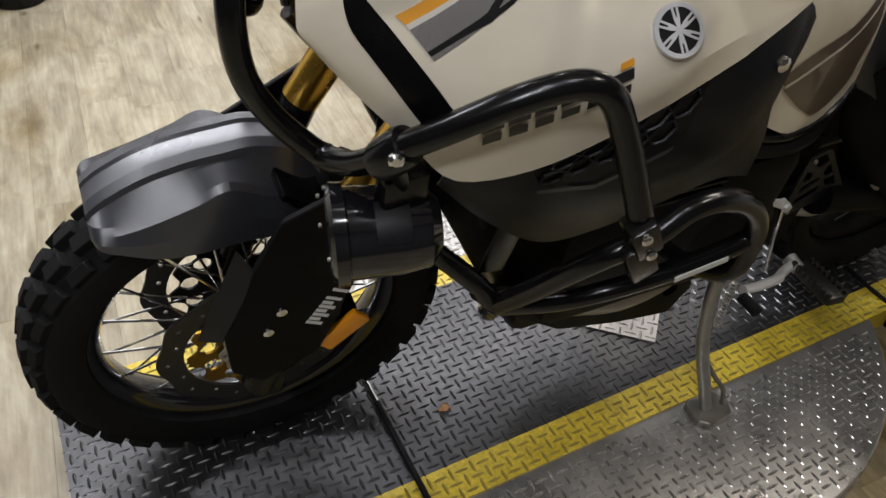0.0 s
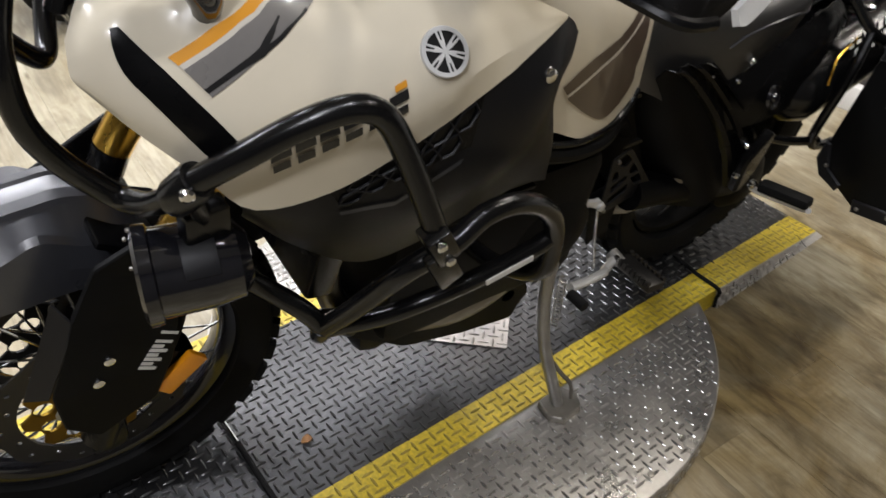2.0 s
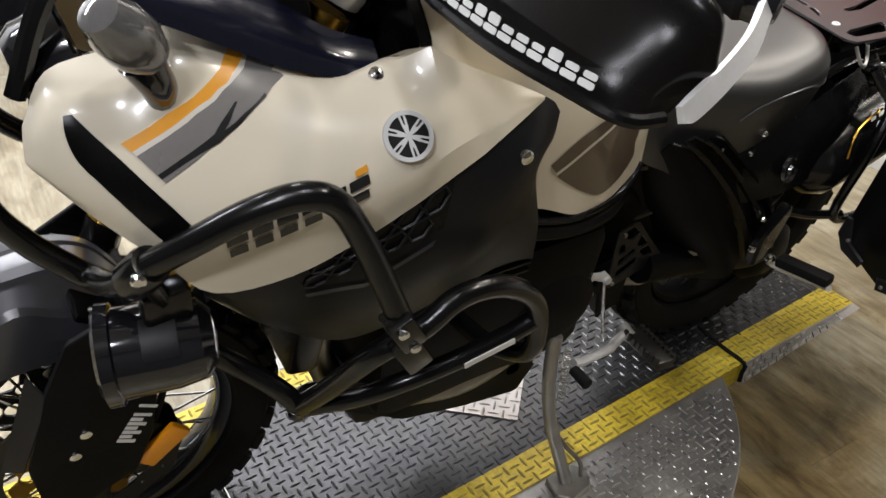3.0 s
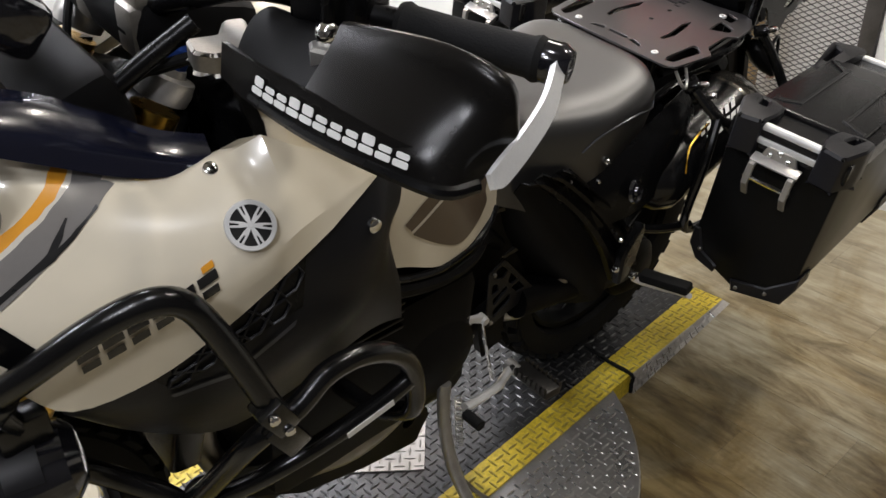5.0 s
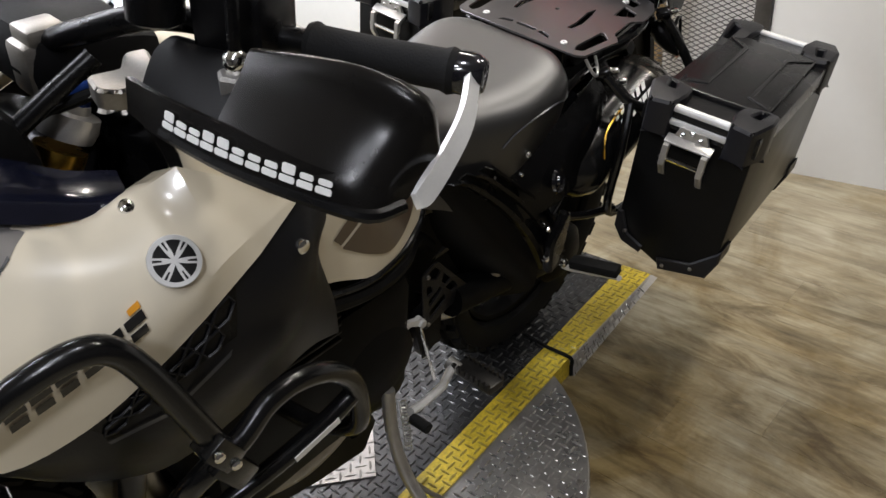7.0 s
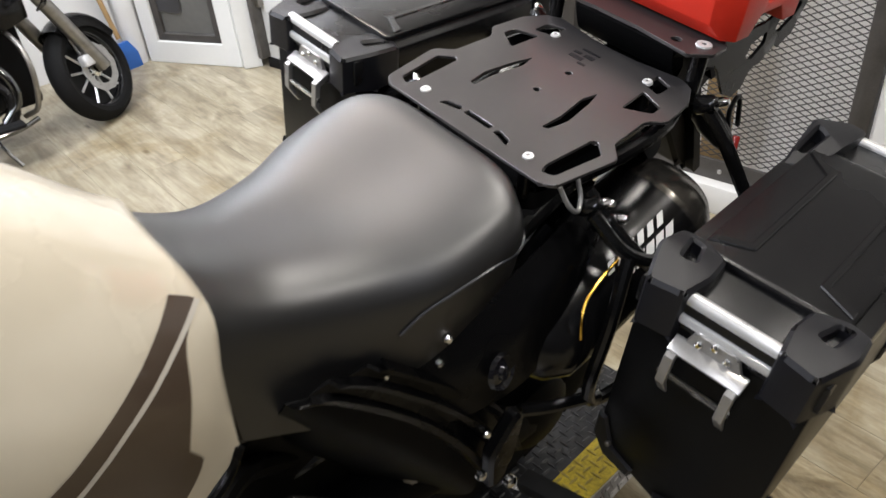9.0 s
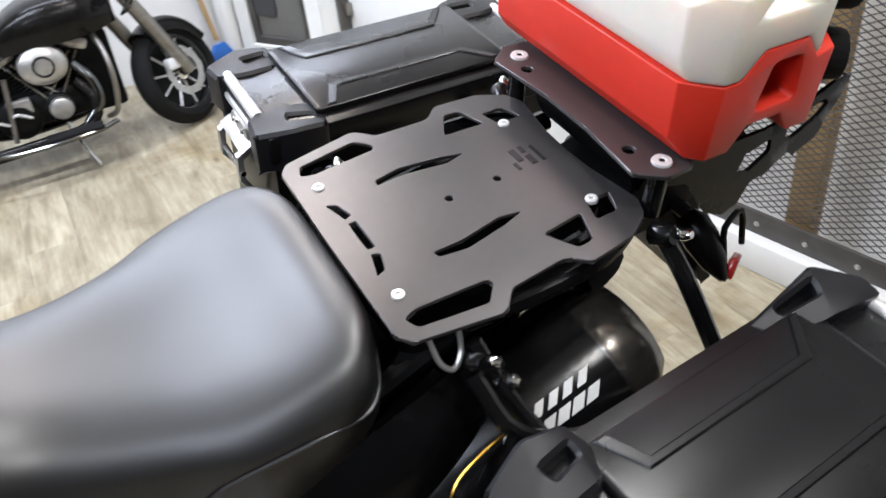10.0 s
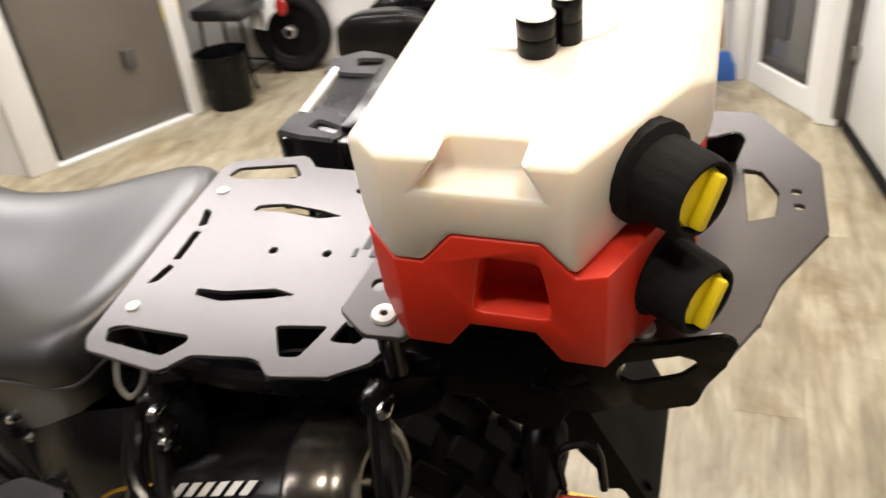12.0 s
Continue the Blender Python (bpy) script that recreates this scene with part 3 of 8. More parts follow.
frame_bm = prism([(0, 0), (gl, 0), (gl, 2.1), (0, 2.1)], 0.0, 0.05, "y", holes=[[(0.08, 0.10), (gl - 0.07, 0.10), (gl - 0.07, 2.0), (0.08, 2.0)]], bevel=0.003)
part("frame", moved(frame_bm, gm), WHITEDOOR, glz)
rim_bm = prism([(0.08, 0.10), (gl - 0.07, 0.10), (gl - 0.07, 2.0), (0.08, 2.0)], 0.012, 0.04, "y", holes=[[(0.115, 0.135), (gl - 0.105, 0.135), (gl - 0.105, 1.97), (0.115, 1.97)]], bevel=0.003)
part("rim", moved(rim_bm, gm), DARKFRAME, glz, "dark rubber and aluminium rim")
part("pane", moved(box((gl / 2, 0.03, 1.05), (gl - 0.2, 0.006, 1.85), 0), gm), GLASSDARK, glz, "dark grey glass pane")
part("inner_panel", moved(prism(round_poly([(0.26, 0.22), (0.46, 0.24), (0.46, 1.3), (0.24, 1.3)], 0.03), 0.018, 0.026, "y", bevel=0.002), gm), GREY, glz)
thing("drain_pipe", lathe([(0.045, 0), (0.045, 2.6)], (1.935, 2.85, 0), (0, 0, 1), 16), WHITEPAINT, "white round downpipe in the corner", "pipe", kind="structure")

# partition with a grey door
part_a, part_b = Vector((-0.735, 1.60)), Vector((-0.43, 2.25))
pd = (part_b - part_a).normalized()
pm = Matrix.Translation((*part_a, 0)) @ Matrix(((pd.x, -pd.y, 0, 0), (pd.y, pd.x, 0, 0), (0, 0, 1, 0), (0, 0, 0, 1)))
pl = (part_b - part_a).length
door2 = empty("door_2", label="grey-brown flush door in a white frame", category="door", kind="structure")
part("leaf", moved(box((pl / 2 + 0.02, 0.03, 1.03), (pl - 0.10, 0.04, 2.03), 0.003), pm), GREYDOOR, door2)
part("jamb", moved(box((pl - 0.005, 0.03, 1.3), (0.06, 0.10, 2.6), 0.004), pm), WHITEPAINT, door2)
part("jamb", moved(box((-0.02, 0.03, 1.3), (0.12, 0.10, 2.6), 0.004), pm), WHITEPAINT, door2)
part("threshold", moved(box((pl / 2, 0.0, 0.006), (pl - 0.08, 0.05, 0.012), 0.002), pm), WHITEPAINT, door2)
part("latch", moved(box((pl * 0.655, -0.002, 0.335), (0.05, 0.03, 0.085), 0.008), pm), DARKFRAME, door2, "dark latch plate")
part("header", moved(box((pl / 2, 0.03, 2.35), (pl + 0.1, 0.10, 0.5), 0.004), pm), WHITEPAINT, door2)
wall("wall_partition", (-2.6, 1.54), (-0.77, 1.54), 0, HIGH, 0.1, WHITEPAINT, "white painted partition wall", side=1)


# ---- floor ----
floor = thing("floor", prism([(-2.6, -2.4), (3.48, -2.4), (3.48, 2.93), (-2.6, 2.93)], -0.08, -0.006), GREYDOOR, "weathered beige wood-look plank floor", "floor", kind="structure")

# ---- the lift deck and its round plate ----
YAW = 3.4
PM = pose(0, 0, 0, 0, 0, YAW)
U0, U1, U2 = -0.285, 1.405, 1.885      # front edge, start of the ramp, ramp's tip
V0, V1, V2, V3 = -0.263, -0.190, 0.236, 0.305
TOP = 0.055
DISC = (0.8357, 0.0129, 0.571)


def lugs(test, place, u0, u1, v0, v1, pitch=0.0215, ln=0.0285, wd=0.0066, ht=0.0022):
    """Raised lens-shaped treads, crosswise in turn, wherever test(u, v) holds."""
    verts, faces = [], []
    outline = [(-0.5, 0), (-0.28, 0.42), (0, 0.5), (0.28, 0.42), (0.5, 0), (0.28, -0.42), (0, -0.5), (-0.28, -0.42)]
    for i in range(int((u1 - u0) / pitch) + 1):
        for k in range(int((v1 - v0) / pitch) + 1):
            u, v = u0 + (i + 0.5) * pitch, v0 + (k + 0.5) * pitch
            if not test(u, v):
                continue
            flat = (i + k) % 2
            n = len(verts)
            for a, c in outline:
                p = (u + a * ln, v + c * wd) if flat else (u + c * wd, v + a * ln)
                verts.append(place(*p, 0.0))
            for a in (-0.26, 0.26):
                p = (u + a * ln, v) if flat else (u, v + a * ln)
                verts.append(place(*p, ht))
            faces += [(n, n + 1, n + 8), (n + 1, n + 2, n + 9, n + 8), (n + 2, n + 3, n + 9), (n + 3, n + 4, n + 9),
                      (n + 4, n + 5, n + 9), (n + 5, n + 6, n + 9), (n + 6, n + 8, n + 9), (n + 6, n + 7, n + 8), (n + 7, n, n + 8)]
    me = bpy.data.meshes.new("tread")
    me.from_pydata(verts, [], faces)
    return me


def deck_place(u, v, h):
    drop = 0.0 if u < U1 else (u - U1) / (U2 - U1) * (TOP - 0.004)
    return tuple(PM @ Vector((u, v, TOP - drop + h)))


def tread(name, parent, mat, test, place, *span):
    me = lugs(test, place, *span)
    me.materials.append(mat)
    ob = new(name, me)
    ob.parent = parent
    return tagged(ob, kind="stuff")


lift = empty("lift_deck", label="tread-plate motorcycle deck with yellow edge stripes", category="platform")


def strip(v0, v1, lift_h=0.0):
    bm = bmesh.new()
    pts = [(U0, TOP), (U1, TOP), (U2, 0.004), (U2, 0.0), (U0, 0.0)]
    prism_into(bm, [(u, z + (lift_h if z > 0.001 else 0)) for u, z in pts], v0, v1, "y")
    return moved(bm, PM)


WIDEN, LEAN = 0.036, 0.022


def spread(u):
    # the lightened side of the ramp leans outward
    return 0.010 + 0.010 * (u - U1) / (U2 - U1)


def stretch(v0, v1, pts):
    return moved(prism_into(bmesh.new(), pts, v0, v1, "y"), PM)


def ramp_in(u):
    # the stripe widens inward along the ramp
    return V1 + WIDEN * max(0.0, u - U1) / (U2 - U1)


def ramp_out(u):
    return V0 + LEAN * max(0.0, u - U1) / (U2 - U1)


def ramp_strip(inner):
    bm = prism_into(bmesh.new(), SLOPE, V0, V1, "y") if not inner else prism_into(bmesh.new(), SLOPE, V1, V2, "y")
    for v in bm.verts:
        if abs(v.co.y - V1) < 1e-5:
            v.co.y = ramp_in(v.co.x)
        elif abs(v.co.y - V0) < 1e-5:
            v.co.y = ramp_out(v.co.x)
    return moved(bm, PM)


FLAT = [(U0, TOP), (U1, TOP), (U1, 0.0), (U0, 0.0)]
SLOPE = [(U1, TOP), (U2, 0.004), (U2, 0.0), (U1, 0.0)]
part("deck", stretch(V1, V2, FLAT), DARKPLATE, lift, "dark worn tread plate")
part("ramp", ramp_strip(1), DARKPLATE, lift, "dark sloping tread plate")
part("edge_stripe", stretch(V0, V1, FLAT), YELLOWTAPE, lift, "worn yellow painted edge")
part("edge_stripe", ramp_strip(0), YELLOWTAPE, lift, "worn yellow painted edge")
part("edge_stripe", strip(V2, V3), YELLOWTAPE, lift, "worn yellow painted edge")
tread("deck_treads", lift, WORNTREAD, lambda u, v: ramp_in(u) + 0.004 < v < V2 - 0.004, deck_place, U0, U2, V1, V2)
for v0, v1 in ((V0, V1), (V2, V3)):
    tread("stripe_treads", lift, DULLYELLOW, lambda u, v: (v0 if v0 > 0 else ramp_out(u)) + 0.006 < v < (v1 if v1 > 0 else ramp_in(u)) - 0.006, deck_place, U0, U2, v0, v1 if v1 > 0 else v1 + WIDEN)


def side_place(u, v, h):
    top = (TOP - 0.002) * (U2 - u) / (U2 - U1)
    out = spread(u) * (1 - v / max(top, 1e-4))
    return tuple(PM @ Vector((u, ramp_out(u) - out - 0.003 - h * 0.8, v + h * 0.6)))


side = moved(prism([(U1, 0), (U2, 0), (U2, 0.003), (U1, TOP - 0.002)], V0 - 0.003, V0, "y"), PM)
for v in side.verts:
    p = PM.inverted() @ v.co
    out = spread(p.x) if p.z < 0.001 and p.y < V0 - 0.001 else 0.0
    v.co = PM @ Vector((p.x, p.y + ramp_out(p.x) - V0 - out, p.z))
part("ramp_side", side, BRIGHTSIDE, lift, "steel tread-plate side of the ramp, lightened against shade")
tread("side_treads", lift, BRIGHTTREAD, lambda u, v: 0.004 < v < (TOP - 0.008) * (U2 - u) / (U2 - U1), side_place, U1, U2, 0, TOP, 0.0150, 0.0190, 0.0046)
part("strap", moved(tube([(1.415, -0.12, TOP + 0.004), (1.404, -0.2, TOP + 0.004), (1.402, V0 - 0.004, TOP + 0.003), (1.402, V0 - 0.006, 0.03), (1.398, V0 - 0.008, 0.006)], 0.005, 6, 3), PM), RUBBER, lift, "black strap over the ramp joint")

turn_plate = empty("turntable", label="round bright tread-plate turntable under the deck", category="turntable")
cu, cv, cr = DISC
part("disc", moved(lathe([(0, TOP - 0.004), (cr - 0.003, TOP - 0.004), (cr, TOP - 0.007), (cr, 0.0)], (cu, cv, 0), (0, 0, 1), 96), PM), PLATE, turn_plate, "bright steel tread plate")
tread("disc_treads", turn_plate, BRIGHTTREAD, lambda u, v: (u - cu) ** 2 + (v - cv) ** 2 < (cr - 0.012) ** 2 and (v < V0 - 0.006 or v > V3 + 0.006),
      lambda u, v, h: tuple(PM @ Vector((u, v, TOP - 0.004 + h))), cu - cr, cu + cr, cv - cr, cv + cr)


def rim_place(u, v, h):
    a = u / cr
    return tuple(PM @ Vector((cu + (cr + h) * math.cos(a), cv + (cr + h) * math.sin(a), v)))


tread("rim_treads", turn_plate, BRIGHTTREAD, lambda u, v: 0.004 < v < 0.048, rim_place, 0, 2 * math.pi * cr, 0, 0.05)
for p in ((1.116, -0.410), (0.650, -0.246), (0.897, -0.471), (0.775, -0.485), (0.45, -0.37)):
    part("screw", bolt((*p, TOP - 0.003), (0, 0, 1), 0.007, 0.002), DULLSTEEL, turn_plate)

# a loose bright plate under the engine
lp = empty("tread_plate_offcut", label="small bright tread plate lying on the deck", category="plate")
lm = pose(0.863, -0.066, TOP + 0.0015, 0, 0, 49)
part("sheet", moved(prism([(0, 0), (0.19, 0), (0.19, 0.19), (0, 0.19)], 0, 0.003), lm), OFFCUT, lp)
tread("sheet_treads", lp, OFFCUT, lambda u, v: 0.004 < u < 0.186 and 0.004 < v < 0.186, lambda u, v, h: tuple(lm @ Vector((u, v, 0.003 + h))), 0, 0.19, 0, 0.19)

# rod lying across the deck
rod = empty("tie_rod", label="thin rod across the deck, bright then black", category="rod")
part("bright_end", tube([(0.264, 0.139, TOP + 0.007), (0.271, 0.01, TOP + 0.007)], 0.0045, 8, 1), CHROME, rod)
part("black_sleeve", tube([(0.271, 0.01, TOP + 0.007), (0.282, -0.245, TOP + 0.007)], 0.0062, 8, 1), RUBBER, rod)

# dry leaf on the deck
leaf_bm = prism(round_poly([(0.372, -0.055), (0.386, -0.064), (0.398, -0.056), (0.392, -0.044), (0.380, -0.046)], 0.004), TOP + 0.003, TOP + 0.0045)
for v in leaf_bm.verts:
    v.co.z += 14.0 * (v.co.x - 0.384) ** 2 + 6.0 * abs(v.co.y + 0.054) ** 1.5
leaf = thing("dry_leaf", leaf_bm, DRYLEAF, "small curled orange-brown dry leaf on the deck", "leaf")

# ---- the adventure motorcycle; x runs to its tail, its left side faces -y ----
BIKE = pose(-0.0202, 0.0222, 0.1024, 9.763, 1.974, 0.873) @ Matrix.Scale(0.9935, 4)
bike = empty("motorcycle", BIKE, label="beige and black adventure motorcycle leaning on its side stand", category="motorcycle")


# -- wheels --
def tyre_bm(c, R, w, block_h):
    r0, half = R - block_h, w / 2
    prof = [(R * 0.735, half * 0.55), (R * 0.75, half * 0.80), (R * 0.83, half * 0.98), (R * 0.90, half * 0.97), (r0 - 0.012, half * 0.80), (r0, half * 0.40), (r0 + 0.002, 0)]
    return lathe(prof + [(r, -h) for r, h in prof[-2::-1]], c, (0, 1, 0), 72)


def tread_blocks(parent, c, R, w, n, block_h):
    """Rubber knobs in four rows round the tyre; each is a piece of its own."""
    r0, half = R - block_h, w / 2
    ln = 2 * math.pi * r0 / n * 0.70
    meshes = []
    for sy in (0.30, 0.42):
        bm = bmesh.new()
        geo = bmesh.ops.create_cube(bm, size=1)["verts"]
        bmesh.ops.scale(bm, vec=(ln, sy * w * 0.54, block_h * 1.5), verts=geo)
        for v in geo:
            if v.co.z > 0:
                v.co.x *= 0.88
                v.co.y *= 0.90
        bmesh.ops.bevel(bm, geom=bm.edges[:], offset=0.0012, segments=1, affect="EDGES")
        meshes.append(finish(bm, "tread_block", RUBBER))
    for k in range(n):
        for row, (yc, drop, tilt) in enumerate(((-0.80, 0.013, 32), (-0.28, 0.001, 8), (0.28, 0.001, -8), (0.80, 0.013, -32))):
            a = 2 * math.pi * (k + (0.5 if row in (1, 3) else 0)) / n
            ob = new("tread_block", meshes[1 if row in (1, 2) else 0])
            ob.parent = parent
            ob.matrix_local = Matrix.Translation(c) @ Matrix.Rotation(a, 4, "Y") @ Matrix.Translation((0, yc * half, r0 - drop + block_h * 0.35)) @ Matrix.Rotation(radians(tilt), 4, "X")


def spokes(parent, c, r_hub, r_rim, n, w, mat):
    for k in range(n):
        a = 2 * math.pi * k / n
        b = a + (0.22 if (k // 2) % 2 else -0.22) * 2.2
        s = 1 if k % 2 else -1
        p = Vector(c) + Vector((r_hub * math.cos(b), s * w, r_hub * math.sin(b)))
        q = Vector(c) + Vector((r_rim * math.cos(a), s * 0.012, r_rim * math.sin(a)))
        part("spoke", rod_into(bmesh.new(), p, q, 0.0022, 6), mat, parent)


def rim_bm(c, r, w):
    return lathe([(r + 0.006, w / 2), (r + 0.008, w / 2 - 0.004), (r - 0.004, w / 2 - 0.008), (r - 0.014, w * 0.25), (r - 0.018, 0), (r - 0.014, -w * 0.25), (r - 0.004, -w / 2 + 0.008), (r + 0.008, -w / 2 + 0.004), (r + 0.006, -w / 2)], c, (0, 1, 0), 72)


def disc_bm(c, r_out, r_in, y):
    bm = bmesh.new()
    n = 84
    out = []
    for k in range(n):
        a = 2 * math.pi * k / n
        out.append((c[0] + (r_out + 0.0035 * math.cos(10 * a)) * math.cos(a), c[2] + (r_out + 0.0035 * math.cos(10 * a)) * math.sin(a)))
    holes = [ring(c[0], c[2], r_in, 40)]
    for k in range(20):
        a = 2 * math.pi * k / 20
        rr = r_in + (r_out - r_in) * (0.35 if k % 2 else 0.65)
        holes.append(ring(c[0] + rr * math.cos(a), c[2] + rr * math.sin(a), 0.0042, 8))
    return prism_into(bm, out, y - 0.0022, y + 0.0022, "y", holes)


def carrier_bm(c, r_out, y):
    bm = bmesh.new()
    outline, n = [], 10
    for k in range(n * 4):
        a = 2 * math.pi * k / (n * 4)
        r = r_out if k % 4 in (0, 1) else r_out - 0.016
        outline.append((c[0] + r * math.cos(a), c[2] + r * math.sin(a)))
    holes = [ring(c[0], c[2], 0.03, 20)]
    for k in range(n):
        a = 2 * math.pi * (k + 0.6) / n
        holes.append(ring(c[0] + 0.076 * math.cos(a), c[2] + 0.076 * math.sin(a), 0.015, 10))
    return prism_into(bm, outline, y - 0.003, y + 0.003, "y", holes, bevel=0.001)


FC = (0.078, 0.055, 0.274)
fw = part("front_wheel", lathe([(0.03, 0.05), (0.042, 0.045), (0.042, 0.02), (0.03, 0.015), (0.03, -0.015), (0.042, -0.02), (0.042, -0.045), (0.03, -0.05)], FC, (0, 1, 0), 28), ENGINE, bike, "spoked front wheel with a chunky tyre")
part("tyre", tyre_bm(FC, 0.330, 0.118, 0.012), RUBBER, fw, "black knobby off-road tyre")
part("rim", rim_bm(FC, 0.237, 0.075), GLOSSY, fw, "black rim")
for s in (-1, 1):
    part("brake_disc", disc_bm(FC, 0.150, 0.112, FC[1] + s * 0.066), DARKDISC, fw, "dark drilled brake disc")
    part("disc_carrier", carrier_bm(FC, 0.108, FC[1] + s * 0.066), DARKGOLD if s < 0 else ENGINE, fw, "dull gold disc carrier" if s < 0 else "black disc carrier")
part("sensor_ring", disc_bm(FC, 0.058, 0.042, FC[1] - 0.076), STEEL, fw)
part("axle", lathe([(0, 0.015), (0.012, 0.015), (0.014, 0), (0.014, -0.25), (0, -0.25)], (FC[0], FC[1] + 0.11, FC[2]), (0, 1, 0), 16), STEEL, bike)
spokes(fw, FC, 0.044, 0.226, 36, 0.034, CHROME)
tread_blocks(fw, FC, 0.330, 0.118, 34, 0.012)

RC = (1.45, 0.005, 0.322)
rw = part("rear_wheel", lathe([(0.05, 0.08), (0.07, 0.07), (0.07, -0.07), (0.05, -0.08)], RC, (0, 1, 0), 28), ENGINE, bike, "spoked rear wheel with a chunky tyre")
part("tyre", tyre_bm(RC, 0.322, 0.155, 0.012), RUBBER, rw, "black knobby off-road tyre")
# rim and spokes darkened in colour for the shade round this wheel
part("rim", rim_bm(RC, 0.225, 0.10), MATT, rw)
spokes(rw, RC, 0.07, 0.212, 36, 0.05, DARKDISC)
tread_blocks(rw, RC, 0.322, 0.155, 32, 0.012)
part("brake_disc", disc_bm(RC, 0.14, 0.10, RC[1] + 0.09), DARKDISC, rw)

# -- fork --
for s in (-1, 1):
    y = 0.03 + s * 0.108
    lower = bmesh.new()
    tube_into(lower, [(0.062, y, 0.27), (0.135, y, 0.46), (0.200, y, 0.615)], 0.027, 18, 3)
    box_into(lower, (FC[0] - 0.005, y, FC[2] + 0.005), (0.055, 0.045, 0.065), 0.012)
    part("fork_lower", lower, BLACK, bike)
    part("fork_stanchion", tube([(0.200, y, 0.615), (0.437, y, 1.003)], 0.0275, 18, 1), GOLD, bike, "gold fork tube")
    cap = lathe([(0, 0.02), (0.016, 0.02), (0.018, 0.012), (0.029, 0.01), (0.031, -0.004), (0.029, -0.016)], (0.452, y, 1.028), (0.52, 0, 0.85), 20)
    part("fork_cap", cap, STEEL, bike)
    part("preload_cap", lathe([(0, 0.018), (0.012, 0.018), (0.015, 0.01), (0.015, -0.01)], (0.467, y, 1.054), (0.52, 0, 0.85), 6), BLUE, bike, "blue fork adjuster")
part("triple_clamp", prism(round_poly([(0.40, -0.11), (0.44, -0.12), (0.49, -0.05), (0.49, 0.12), (0.44, 0.19), (0.40, 0.18), (0.43, 0.02)], 0.015), 0.945, 0.968, bevel=0.003), BLACK, bike)
part("lower_clamp", prism(round_poly([(0.25, -0.13), (0.31, -0.13), (0.36, -0.03), (0.36, 0.10), (0.31, 0.19), (0.25, 0.19), (0.28, 0.02)], 0.015), 0.765, 0.80, bevel=0.003), BLACK, bike)

# -- fork guard: a folded black plate outside the left fork leg --
guard = bmesh.new()
G = [(0.062, 0.589), (0.10, 0.665), (0.185, 0.700), (0.192, 0.60), (0.186, 0.537), (0.171, 0.455), (0.142, 0.385), (0.06, 0.345), (0.020, 0.389), (0.017, 0.458)]
prism_into(guard, round_poly(G, 0.006, 2), -0.128, -0.118, "y", bevel=0.002)
fg = part("fork_guard", guard, MATT, bike, "black sheet-metal fork guard")
fold = bmesh.new()
skin_into(fold, [[(0.064, -0.128, 0.586), (0.038, -0.128, 0.526), (0.012, -0.128, 0.466)], [(0.048, -0.096, 0.599), (0.017, -0.096, 0.519), (-0.015, -0.096, 0.439)]], thick=0.003)
part("fold", fold, PANEL, fg, "bevelled leading fold")
for p in ((0.092, 0.500), (0.073, 0.463)):
    part("bolt", bolt((p[0], -0.129, p[1]), (0, -1, 0), 0.0080, 0.004), CHROME, fg)
o, dx = Vector((0.139, -0.1287, 0.455)), Vector((0.54, 0, 0.84)).normalized()
across = Vector((dx.z, 0, -dx.x))
frame_m = Matrix((across, (0, 1, 0), dx)).transposed().to_4x4()
for k in range(5):
    p = o + dx * (k * 0.0165 + 0.004) - across * 0.004
    wide = 0.0070 if k < 3 else 0.0058
    blk = prism([(-0.0125, -wide), (0.0125, -wide), (0.0125, -wide * 0.2), (-0.0125, -wide * 0.2)], -0.0005, 0.0005, "y")
    if k < 3:
        prism_into(blk, [(-0.0125, wide * 0.15), (0.004, wide * 0.15), (0.004, wide * 0.95), (-0.0125, wide * 0.95)], -0.0005, 0.0005, "y")
    part("plain_mark", moved(blk, Matrix.Translation(p) @ frame_m), WHITEPRINT, fg)
part("reflector", box((0.180, -0.117, 0.404), (0.078, 0.012, 0.036), 0.004, Matrix.Rotation(radians(-40), 4, "Y")), AMBER, bike, "orange side reflector")
part("brake_caliper", box((0.155, -0.085, 0.395), (0.11, 0.05, 0.065), 0.012, Matrix.Rotation(radians(-55), 4, "Y")), BLACK, bike)
part("brake_hose", tube([(0.17, -0.10, 0.42), (0.20, -0.105, 0.52), (0.21, -0.09, 0.62), (0.26, -0.08, 0.75), (0.33, -0.05, 0.88)], 0.005, 8, 5), RUBBER, bike)

# -- front mudguard --
grid_rows = []
for x, zc, wk, zk, we, ze in ((-0.106, 0.600, 0.050, 0.594, 0.060, 0.582), (-0.098, 0.609, 0.064, 0.597, 0.078, 0.578), (-0.075, 0.624, 0.071, 0.598, 0.085, 0.570), (-0.03, 0.644, 0.074, 0.608, 0.089, 0.551),
                          (0.02, 0.655, 0.075, 0.624, 0.090, 0.547), (0.062, 0.659, 0.075, 0.639, 0.090, 0.550), (0.11, 0.660, 0.072, 0.612, 0.088, 0.545), (0.16, 0.636, 0.068, 0.594, 0.082, 0.520), (0.20, 0.570, 0.058, 0.530, 0.072, 0.470)):
    half = [(x, 0, zc - 0.004), (x, 0.014, zc - 0.003), (x, 0.018, zc + 0.001), (x, 0.034, zc - 0.002), (x, 0.038, zc - 0.009), (x, wk - 0.005, zk + 0.004), (x, wk + 0.004, zk - 0.003), (x, we - 0.002, zk - 0.5 * (zk - ze)), (x, we, ze)]
    grid_rows.append([(px, py + 0.048, pz) for px, py, pz in both(half)])
